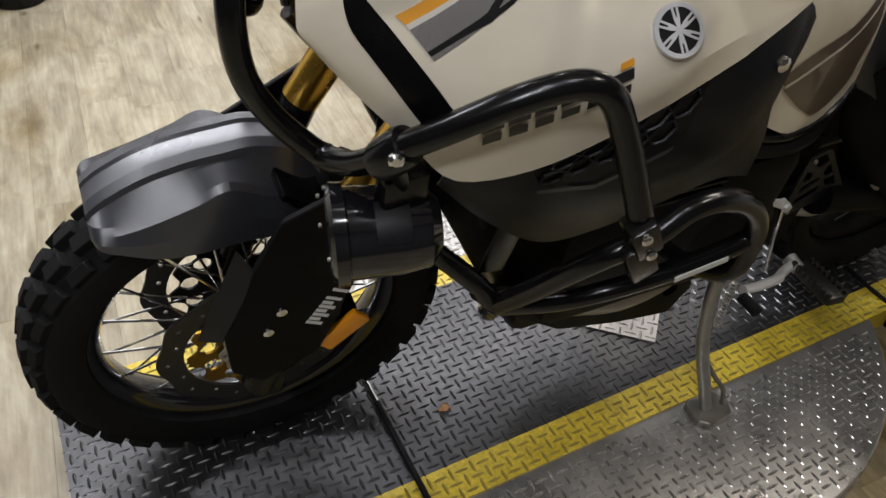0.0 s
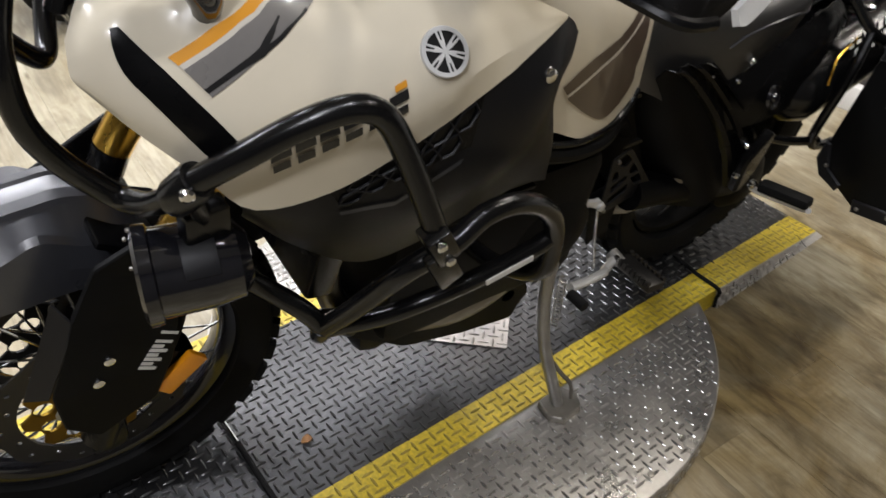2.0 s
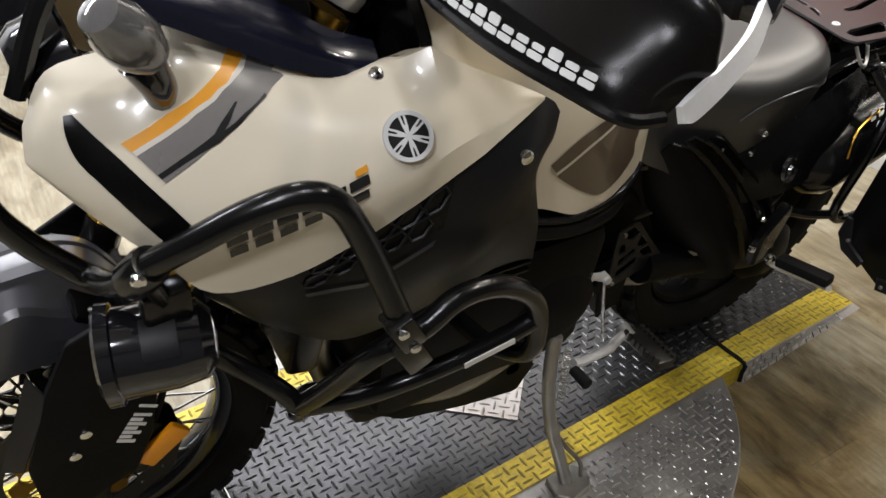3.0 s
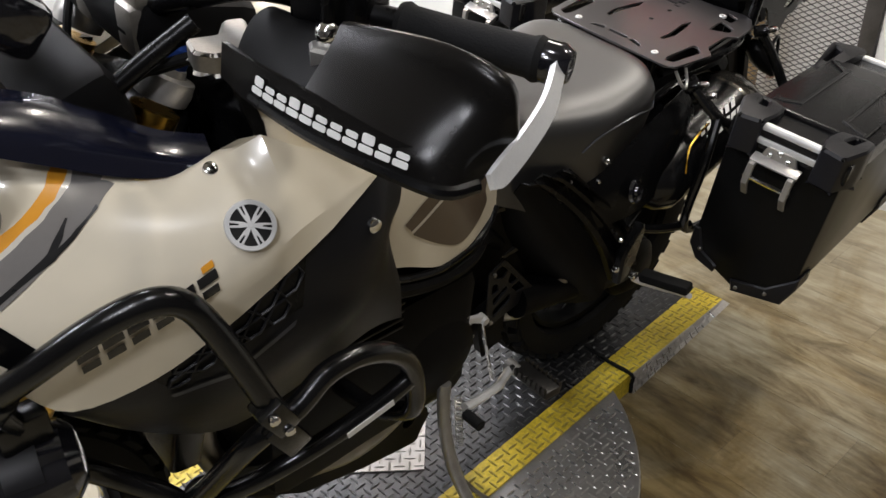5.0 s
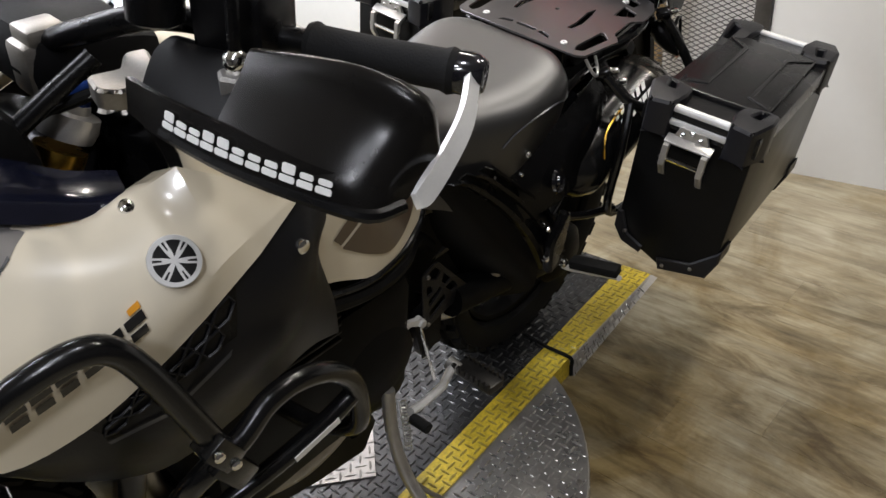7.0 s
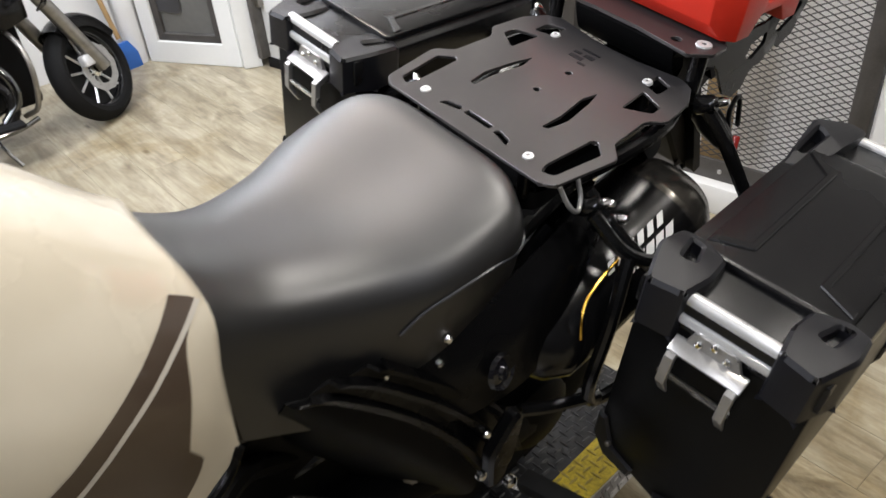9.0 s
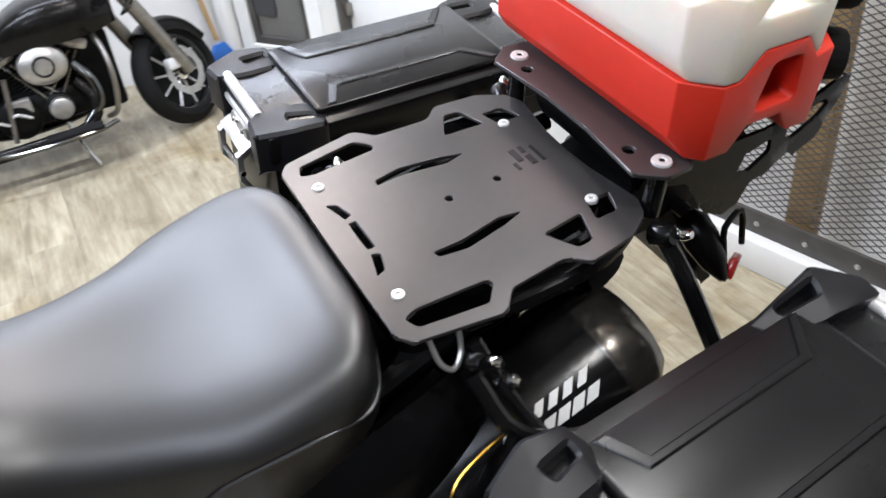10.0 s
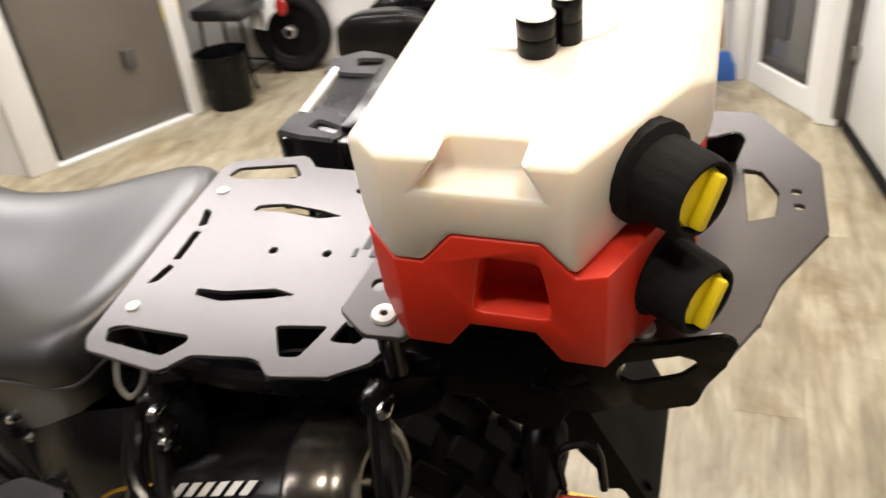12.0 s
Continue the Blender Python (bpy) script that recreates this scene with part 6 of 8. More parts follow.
# heel guard with cut-outs
hg_out = round_poly([(0.952, 0.552), (0.985, 0.566), (0.996, 0.562), (1.093, 0.448), (1.088, 0.440), (0.974, 0.412), (0.966, 0.418)], 0.006)
hg_holes = [round_poly([(0.972, 0.552), (0.986, 0.556), (1.003, 0.538), (0.992, 0.524), (0.974, 0.532)], 0.004), round_poly([(0.966, 0.520), (0.980, 0.516), (0.985, 0.498), (0.970, 0.494)], 0.004),
            round_poly([(1.012, 0.528), (1.034, 0.502), (1.020, 0.496), (1.008, 0.508)], 0.003), round_poly([(1.020, 0.488), (1.040, 0.494), (1.058, 0.470), (1.040, 0.466)], 0.004),
            round_poly([(0.974, 0.482), (1.006, 0.500), (1.010, 0.490), (0.978, 0.464)], 0.004), round_poly([(0.978, 0.452), (1.020, 0.474), (1.022, 0.456), (0.982, 0.432)], 0.004)]
part("heel_guard", prism(hg_out, -0.144, -0.140, "y", hg_holes, bevel=0.0008), PANEL, bike, "dark plate heel guard with cut-outs")
for p in ((0.966, 0.545), (0.976, 0.424), (1.078, 0.450)):
    part("guard_bolt", bolt((p[0], -0.146, p[1]), (0, -1, 0), 0.0042, 0.003), DULLSTEEL, bike)
part("heel_bracket", prism(round_poly([(0.95, 0.44), (1.03, 0.46), (1.03, 0.34), (0.98, 0.32)], 0.015), -0.135, -0.11, "y", bevel=0.004), MATT, bike)
# passenger peg and hanger
part("peg_hanger", prism(round_poly([(1.225, 0.52), (1.262, 0.585), (1.278, 0.575), (1.268, 0.50), (1.262, 0.455), (1.235, 0.44)], 0.012), -0.236, -0.214, "y", bevel=0.005), BLACK, bike)
pp = bmesh.new()
m_pp = Matrix.Translation((1.268, -0.310, 0.492)) @ Vector((0.16, -0.96, 0.22)).to_track_quat("X", "Z").to_matrix().to_4x4()
geo = box_into(pp, (0, 0, 0), (0.10, 0.030, 0.020), 0.006, m_pp.to_3x3().to_4x4())
bmesh.ops.translate(pp, vec=m_pp.translation, verts=geo)
part("passenger_peg", pp, RUBBER, bike, "folded black passenger peg")
ppf = bmesh.new()
tube_into(ppf, [(1.250, -0.252, 0.470), (1.262, -0.270, 0.465), (1.282, -0.345, 0.480), (1.272, -0.362, 0.492)], 0.006, 8, 4)
part("peg_frame", ppf, ALU, bike, "bright peg frame")
part("peg_bolt", bolt((1.245, -0.256, 0.482), (0, -1, 0.1), 0.009, 0.006), CHROME, bike)
part("peg_bolt", bolt((1.215, -0.232, 0.495), (0, -1, 0.1), 0.007, 0.005), CHROME, bike)
part("hanger_bolt", bolt((1.262, -0.226, 0.558), (0, -1, 0.1), 0.007, 0.005), CHROME, bike)

# -- side stand: stands on the turntable --
ss = part("side_stand", tube([(0.835, -0.180, 0.385), (0.829, -0.190, 0.340), (0.828, -0.207, 0.270), (0.834, -0.231, 0.197), (0.852, -0.258, 0.121), (0.872, -0.284, 0.045)], 0.0125, 12, 5), PALESTEEL, bike, "pale steel side stand, lowered")
part("stand_foot", moved(prism(round_poly([(-0.036, 0.034), (-0.044, -0.012), (-0.022, -0.034), (0.030, -0.026), (0.044, 0.006), (0.030, 0.034)], 0.006), -0.008, 0.011, bevel=0.002), pose(0.8795, -0.2925, 0.0362, -9.7, -1.9, 0)), DULLSTEEL, ss, "flat steel stand foot")
part("stand_spur", tube([(0.838, -0.238, 0.180), (0.872, -0.262, 0.125), (0.900, -0.278, 0.085), (0.905, -0.290, 0.045)], 0.0045, 8, 4), DULLSTEEL, ss)
sprg = bmesh.new()
helix = []
for k in range(120):
    a = k * 0.75
    p = Vector((0.848, -0.205, 0.36)).lerp(Vector((0.856, -0.218, 0.235)), k / 119)
    helix.append(p + 0.0065 * Vector((math.cos(a), math.sin(a), 0)))
tube_into(sprg, helix, 0.0016, 5, 1)
part("stand_spring", sprg, STEEL, ss)

# -- shaft drive, swing arm, added hugger --
part("swing_arm", tube([(1.05, -0.13, 0.43), (1.20, -0.135, 0.40), (1.35, -0.13, 0.35), (1.45, -0.12, 0.32)], 0.036, 14, 4), MATT, bike, "black shaft-drive swing arm")
part("swing_arm", tube([(1.05, 0.13, 0.43), (1.20, 0.135, 0.40), (1.35, 0.13, 0.35), (1.45, 0.12, 0.32)], 0.030, 14, 4), MATT, bike)
part("final_drive", lathe([(0, 0.035), (0.05, 0.03), (0.075, 0.01), (0.08, -0.04), (0.05, -0.06)], (1.45, -0.125, 0.318), (0, -1, 0), 28), MATT, bike)
# dark hugger, added to fill the shaded gap before the wheel
hug = []
for a in (140, 120, 100, 82):
    hug.append([(RC[0] + (0.352 + q) * math.cos(radians(a)), y, RC[2] + (0.352 + q) * math.sin(radians(a))) for y, q in ((-0.085, -0.05), (-0.08, -0.01), (-0.04, 0.003), (0.0, 0.005), (0.04, 0.003), (0.08, -0.01), (0.085, -0.05))])
part("dark_filler_hugger", skin(loft_grid(hug, 3, 2), thick=0.003), MATT, bike)
part("shock", tube([(1.10, 0.0, 0.40), (1.20, 0.0, 0.62)], 0.03, 14, 1), BLACK, bike)

# -- silencer --
ax = Vector((1, 0.0, 0.40)).normalized()
mc = Vector((1.480, -0.160, 0.667))
def oval(a):
    return 1.0 + 0.10 * math.cos(2 * a)
sil = part("silencer", lathe([(0.030, -0.19), (0.055, -0.175), (0.074, -0.145), (0.076, -0.10), (0.078, 0.104), (0.076, 0.114)], mc, ax, 40, wave=oval), TUBE, bike, "black silencer with dark steel end cap")
part("end_cap", lathe([(0.078, 0.100), (0.0795, 0.104), (0.078, 0.110), (0.067, 0.138), (0.052, 0.156), (0.041, 0.160), (0.034, 0.158), (0.032, 0.12), (0, 0.12)], mc, ax, 40, wave=oval), CAPSTEEL, sil, "dark brown steel end cap")
part("heat_shield", prism(round_poly([(1.40, 0.705), (1.50, 0.728), (1.515, 0.755), (1.42, 0.74)], 0.012), -0.105, -0.098, "y", bevel=0.001), BLACK, sil)
part("link_pipe", tube([(0.95, 0.06, 0.33), (1.10, -0.10, 0.36), (1.22, -0.15, 0.50), (1.30, -0.163, 0.645)], 0.024, 12, 4), DULLSTEEL, bike)
def silencer_mark(u0, u1, a0, a1):
    """A thin bar laid on the silencer's skin, slanted like a letter's stroke."""
    bm = bmesh.new()
    rows_m = []
    for i in range(2):
        r_ = []
        for t in range(5):
            ang = radians(a0 + (a1 - a0) * t / 4 + 47)
            dirv = Vector((0, -math.cos(ang), 0)) + math.sin(ang) * Vector((-ax.z, 0, ax.x))
            r_.append(mc + ax * ((u1 if i else u0) + 0.006 * (t - 2) / 2) + dirv * 0.0821 * (1 + 0.08 * math.cos(2 * ang)))
        rows_m.append([bm.verts.new(q) for q in r_])
    for t in range(4):
        bm.faces.new((rows_m[0][t], rows_m[0][t + 1], rows_m[1][t + 1], rows_m[1][t]))
    part("plain_mark", bm, WHITEPRINT, sil)


for k in range(6):
    u = -0.034 + k * 0.0185
    silencer_mark(u, u + 0.0150, -11, -2)
    silencer_mark(u + 0.002, u + 0.0135, 2, 11)

# -- flat rear rack over the pillion place --
CY = -0.009
def rack_m(x):
    return 0.850 + (x - 1.367) * 0.068
half_out = [(1.340, 0.0), (1.341, -0.135), (1.352, -0.150), (1.438, -0.164), (1.446, -0.160), (1.462, -0.142), (1.522, -0.137), (1.531, -0.140), (1.546, -0.155), (1.600, -0.148), (1.632, -0.128), (1.641, -0.106), (1.630, -0.04), (1.628, 0.0)]
outline = [(x, y) for x, y in half_out] + [(x, -y) for x, y in half_out[-2:0:-1]]
half_holes = [
    round_poly([(1.358, -0.121), (1.372, -0.116), (1.447, -0.120), (1.450, -0.127), (1.434, -0.146), (1.364, -0.136)], 0.004),
    round_poly([(1.423, -0.061), (1.455, -0.061), (1.505, -0.053), (1.528, -0.058), (1.503, -0.066), (1.455, -0.074), (1.425, -0.069)], 0.002),
    round_poly([(1.528, -0.098), (1.578, -0.093), (1.565, -0.130), (1.547, -0.132)], 0.005),
    round_poly([(1.593, -0.084), (1.622, -0.082), (1.612, -0.109), (1.586, -0.109)], 0.004),
    round_poly([(1.362, -0.060), (1.372, -0.055), (1.378, -0.034), (1.370, -0.030), (1.364, -0.050)], 0.002)]
holes = half_holes + [[(x, -y) for x, y in h] for h in half_holes]
holes.append(round_poly([(1.370, -0.022), (1.378, -0.022), (1.378, 0.022), (1.370, 0.022)], 0.002))
holes += [ring(1.537, 0.0, 0.0045), ring(1.477, 0.0, 0.0045)]
rk = prism(round_poly(outline, 0.004, 2), 0, 0.0045, "z", holes, bevel=0.0008)
for v in rk.verts:
    v.co.y += CY
    v.co.z += rack_m(v.co.x) - 0.0045
rack = part("rear_rack", rk, ANOD, bike, "dark anodised flat rack plate with cut-outs", sharp=30)
for p in ((1.367, -0.101), (1.367, 0.083), (1.600, -0.091), (1.597, 0.070)):
    bb = bmesh.new()
    z = rack_m(p[0])
    lathe_into(bb, [(0.0022, 0.0014), (0.0034, 0.0022), (0.0064, 0.0018), (0.0072, 0.0), (0.0072, -0.002)], (*p, z), (-0.068, 0, 1), 18)
    lathe_into(bb, [(0, 0.0005), (0.0024, 0.0005)], (*p, z), (-0.068, 0, 1), 6)
    part("rack_bolt", bb, SILVER, rack)
    part("rack_post", lathe([(0.009, 0), (0.009, -0.05)], (*p, z - 0.006), (0, 0, 1), 12), BLACK, rack)
em = bmesh.new()
for k, (x0, y0, sx, sy) in enumerate(((1.575, 0.012, 0.007, 0.022), (1.586, 0.018, 0.005, 0.012), (1.586, -0.002, 0.007, 0.016), (1.598, 0.004, 0.004, 0.030), (1.566, -0.005, 0.004, 0.012))):
    box_into(em, (x0, y0, rack_m(x0) + 0.0004), (sx, sy, 0.0008), 0, Matrix.Rotation(radians(-4), 4, "Y"))
part("engraved_mark", em, CASETOP, rack)
part("pillion_base", prism(round_poly([(1.36, -0.12), (1.60, -0.12), (1.66, -0.09), (1.66, 0.08), (1.60, 0.10), (1.36, 0.10)], 0.03), 0.765, 0.815, bevel=0.012), MATT, bike)
part("grab_rail", tube([(1.42, -0.135, 0.815), (1.50, -0.148, 0.828), (1.58, -0.145, 0.838), (1.64, -0.118, 0.842)], 0.010, 10, 4), BLACK, bike)
part("grab_rail", tube([(1.42, 0.117, 0.815), (1.50, 0.130, 0.828), (1.58, 0.127, 0.838), (1.64, 0.100, 0.842)], 0.010, 10, 4), BLACK, bike)
part("helmet_hook", tube([(1.372, -0.150, 0.832), (1.376, -0.165, 0.812), (1.388, -0.170, 0.802), (1.400, -0.162, 0.812), (1.404, -0.150, 0.830)], 0.003, 8, 4), STEEL, bike, "bent wire luggage hook")

# -- tail --
tail = prism(round_poly([(1.60, 0.80), (1.74, 0.845), (1.80, 0.840), (1.82, 0.80), (1.74, 0.765), (1.62, 0.74)], 0.012), -0.075, 0.06, "y", bevel=0.01)
part("tail_cover", tail, MATT, bike)
part("tail_lamp", box((1.815, -0.008, 0.815), (0.03, 0.10, 0.035), 0.008), GLOSSY, bike, "dark smoked tail lamp")
part("plate_hanger", prism(round_poly([(1.70, 0.79), (1.76, 0.785), (1.86, 0.63), (1.85, 0.60), (1.82, 0.62)], 0.01), -0.055, 0.04, "y", bevel=0.006), MATT, bike, "black number plate hanger")
part("number_plate", prism([(1.772, 0.790), (1.784, 0.796), (1.872, 0.602), (1.860, 0.596)], -0.070, 0.095, "y", bevel=0.002), MATT, bike, "black number plate carrier seen edge-on")
part("plate_bracket", tube([(1.79, -0.136, 0.735), (1.785, -0.128, 0.775), (1.815, -0.122, 0.785), (1.825, -0.130, 0.735)], 0.004, 8, 3), BLACK, bike)
part("rear_reflector", moved(box((0, 0, 0), (0.082, 0.011, 0.026), 0.003), Matrix.Translation((1.815, -0.136, 0.706)) @ Vector((0.072, 0.043, -0.056)).to_track_quat("X", "Z").to_matrix().to_4x4()), REDLENS, bike, "red rear reflector")
for s in (-1, 1):
    ind = bmesh.new()
    rod_into(ind, (1.740, s * 0.05, 0.800), (1.762, s * 0.085, 0.778), 0.010, 10)
    lathe_into(ind, [(0, 0.052), (0.006, 0.048), (0.016, 0.026), (0.022, -0.006), (0.021, -0.030), (0.012, -0.042), (0, -0.044)], (1.770, s * 0.118, 0.748), (0.10, s * 0.80, -0.60), 18)
    part("rear_indicator", ind, BLACK, bike, "dark rear indicator")

# pannier frames
for s in (-1, 1):
    o = CY
    pts = [(1.40, s * 0.175 + o, 0.80), (1.42, s * 0.225 + o, 0.76), (1.50, s * 0.25 + o, 0.735), (1.66, s * 0.25 + o, 0.735), (1.69, s * 0.25 + o, 0.70), (1.68, s * 0.25 + o, 0.55), (1.62, s * 0.25 + o, 0.52), (1.44, s * 0.25 + o, 0.52), (1.38, s * 0.245 + o, 0.55), (1.385, s * 0.245 + o, 0.68), (1.42, s * 0.225 + o, 0.76)]
    part("pannier_frame", tube(pts, 0.009, 10, 4), TUBE, bike, "black tubular pannier frame")
    part("pannier_strut", tube([(1.640, s * 0.140 + o, 0.855), (1.652, s * 0.180 + o, 0.815), (1.672, s * 0.235 + o, 0.735)], 0.010, 10, 3), TUBE, bike)
    part("pannier_strut", tube([(1.415, s * 0.150 + o, 0.815), (1.428, s * 0.19 + o, 0.775), (1.45, s * 0.24 + o, 0.735)], 0.009, 10, 3), TUBE, bike)
    part("lower_strut", tube([(1.29, s * 0.215, 0.55), (1.34, s * 0.235, 0.54), (1.40, s * 0.25 + o, 0.54)], 0.009, 10, 3), TUBE, bike)
    for x, y, z in ((1.642, s * 0.152 + o, 0.852), (1.412, s * 0.163 + o, 0.800), (1.425, s * 0.178 + o, 0.78)):
        cb = bmesh.new()
        lathe_into(cb, [(0, 0.012), (0.009, 0.012), (0.013, 0.006), (0.013, -0.014), (0, -0.014)], (x, y, z), (0.2, s, 0.5), 12)
        part("frame_clamp", cb, TUBE, bike)
        part("frame_bolt", bolt((x + 0.012, y + s * 0.010, z + 0.004), (0.3, s, 0.5), 0.007, 0.012), CHROME, bike)


# ---- panniers ----
def pannier(s, x0, x1, y_in, y_out, z0, z1, toe=0.0, rise=0.0):
    """A black aluminium side case. s is -1 on the left side."""
    hold = Matrix.Translation((x0, s * y_in, z1))
    top = empty("pannier", BIKE @ hold @ Matrix.Rotation(radians(-s * toe), 4, "Z") @ Matrix.Rotation(radians(-rise), 4, "Y") @ hold.inverted(), label="black aluminium side pannier with plastic corners", category="pannier", group="side panniers")
    yy = lambda t: s * (y_in + (y_out - y_in) * t)
    section = [(yy(0.0), z1), (yy(0.0), z0 + 0.055), (yy(0.10), z0 + 0.034), (yy(0.52), z0), (yy(0.93), z0 + 0.030), (yy(1.0), z0 + 0.072), (yy(1.0), z1)]
    part("body", prism(section, x0, x1, "x", bevel=0.005, seg=2), CASE, top, "black aluminium case body")
    # bottom bumpers
    for xa, xb in ((x0 - 0.004, x0 + 0.05), (x1 - 0.05, x1 + 0.004)):
        bump = [(yy(0.50), z0 - 0.005), (yy(0.46), z0 + 0.020), (yy(0.78), z0 + 0.040), (yy(1.02), z0 + 0.092), (yy(1.025), z0 + 0.066), (yy(0.95), z0 + 0.022)]
        part("bumper", prism(bump, xa, xb, "x", bevel=0.003), CASETOP, top)
        part("bumper", prism([(yy(-0.02), z0 + 0.09), (yy(0.04), z0 + 0.09), (yy(0.13), z0 + 0.045), (yy(0.30), z0 + 0.03), (yy(0.28), z0 + 0.012), (yy(0.08), z0 + 0.022), (yy(-0.02), z0 + 0.05)], xa, xb, "x", bevel=0.003), CASETOP, top)
        xs = xa - 0.001 if xa < (x0 + x1) / 2 else xb + 0.001
        nx = -1 if xa < (x0 + x1) / 2 else 1
        for t, dz in ((0.54, 0.010), (0.80, 0.030), (0.10, 0.05)):
            part("rivet", bolt((xs, yy(t), z0 + dz), (nx, 0, 0), 0.004, 0.003), DULLSTEEL, top)
    # lid: rim, raised field, embossed ribs
    lid = prism([(x0 - 0.003, yy(-0.015)), (x1 + 0.003, yy(-0.015)), (x1 + 0.003, yy(1.015)), (x0 - 0.003, yy(1.015))], z1 - 0.035, z1 + 0.004, "z", bevel=0.004, seg=2)
    lid_ob = part("lid", lid, LID, top, "black lid with embossed ribs")
    field = prism(round_poly([(x0 + 0.070, yy(0.08)), (x1 - 0.070, yy(0.08)), (x1 - 0.070, yy(0.92)), (x0 + 0.070, yy(0.92))], 0.008), z1 + 0.002, z1 + 0.014, "z", bevel=0.004, seg=2)
    part("raised_field", field, LID, lid_ob)
    L = x1 - x0
    for sgn, t0 in ((1, 0.10), (-1, 0.90)):
        t1 = t0 + sgn * 0.22
        rib = [(x0 + 0.20 * L, yy(t0)), (x0 + 0.25 * L, yy(t1)), (x0 + 0.72 * L, yy(t1)), (x0 + 0.80 * L, yy(t0)), (x0 + 0.77 * L, yy(t0)), (x0 + 0.70 * L, yy(t1 - sgn * 0.045)), (x0 + 0.27 * L, yy(t1 - sgn * 0.045)), (x0 + 0.23 * L, yy(t0))]
        part("embossed_rib", prism(rib, z1 + 0.012, z1 + 0.0165, "z", bevel=0.0015), LID, lid_ob)
    # corner blocks with a lashing eye
    for xa, nx in ((x0, -1), (x1, 1)):
        for ta, nt in ((0.0, -1), (1.0, 1)):
            if nx > 0 and nt < 0 and s < 0:     # long slim block at the inner rear
                o = [(-0.133, 0.0), (-0.034, 0.008), (0.004, -0.026), (0.002, -0.052), (-0.066, -0.044), (-0.112, -0.036)]
                eye = [(-0.050, -0.006), (-0.096, -0.004), (-0.096, -0.013), (-0.056, -0.020)]
            else:
                o = [(0.018, -0.008), (0.012, -0.050), (-0.030, -0.058), (-0.070, -0.053), (-0.086, -0.020), (-0.076, 0.006), (-0.030, 0.010)]
                eye = [(-0.032, -0.018), (-0.066, -0.012), (-0.066, -0.024), (-0.036, -0.032)]
            poly = [(xa + nx * u, yy(ta) + s * nt * v) for u, v in o]
            cb = prism(round_poly(poly, 0.006, 2), z1 - 0.05, z1 + (0.020 if s < 0 else 0.010), "z", holes=[round_poly([(xa + nx * u, yy(ta) + s * nt * v) for u, v in eye], 0.003, 2)], bevel=0.004)
            for v in cb.verts:
                if v.co.z > z1:
                    along, out = (v.co.x - xa) * nx, (v.co.y - yy(ta)) * s * nt
                    v.co.z -= 0.22 * max(0, -along - 0.055) + 0.25 * max(0, along)
                    v.co.z += 0.009 * max(0, 1 - abs(along + 0.045) / 0.06) * max(0, 1 + out / 0.05) * (0.3 if ta or s > 0 else 1)
            part("corner_block", cb, CASETOP, lid_ob, "ribbed black plastic corner")
    # carrying bars at both ends
    for xa, nx in ((x0, -1), (x1, 1)):
        part("carry_bar", tube([(xa - nx * 0.004, yy(0.24), z1 + 0.004), (xa - nx * 0.004, yy(0.80), z1 + 0.004)], 0.0080, 12, 1), ALU, lid_ob, "bright aluminium carrying bar")
    part("front_slot", box((x0 - 0.002, yy(0.5), z1 - 0.018), (0.010, abs(yy(0.6) - yy(0.0)) * 0.9, 0.012), 0.003), ALU, lid_ob)
    # latches at both ends
    for xa, nx in ((x0, -1), (x1, 1)):
        lt = part("latch", prism(round_poly([(yy(0.36), z1 - 0.020), (yy(0.60), z1 - 0.020), (yy(0.68), z1 - 0.055), (yy(0.30), z1 - 0.055)], 0.006), xa + nx * 0.004, xa + nx * 0.010, "x", bevel=0.001), STEEL, top, "bright steel over-centre latch")
        for ta, tb in ((0.28, 0.335), (0.625, 0.68)):
            arm = prism([(xa + nx * 0.008, z1 - 0.040), (xa + nx * 0.030, z1 - 0.052), (xa + nx * 0.032, z1 - 0.090), (xa + nx * 0.014, z1 - 0.118), (xa + nx * 0.010, z1 - 0.118), (xa + nx * 0.024, z1 - 0.090), (xa + nx * 0.022, z1 - 0.058), (xa + nx * 0.008, z1 - 0.050)], min(yy(ta), yy(tb)), max(yy(ta), yy(tb)), "y", bevel=0.001)
            part("latch_arm", arm, STEEL, lt)
        part("latch_bridge", box((xa + nx * 0.015, yy(0.48), z1 - 0.044), (0.020, abs(yy(0.69) - yy(0.27)), 0.005), 0.0015, Matrix.Rotation(radians(nx * 28), 4, "Y")), STEEL, lt)
        part("latch_pin", tube([(xa + nx * 0.026, yy(0.27), z1 - 0.078), (xa + nx * 0.026, yy(0.69), z1 - 0.078)], 0.004, 8, 1), CHROME, lt)
        for t, dz in ((0.40, -0.032), (0.56, -0.032), (0.48, -0.024)):
            part("latch_rivet", bolt((xa + nx * 0.011, yy(t), z1 + dz), (nx, 0, 0), 0.0045, 0.003), CHROME, lt)
    return top


pannier(-1, 1.348, 1.780, 0.297, 0.499, 0.492, 0.816, toe=4.0, rise=0.5)
pannier(1, 1.366, 1.800, 0.232, 0.440, 0.492, 0.819)

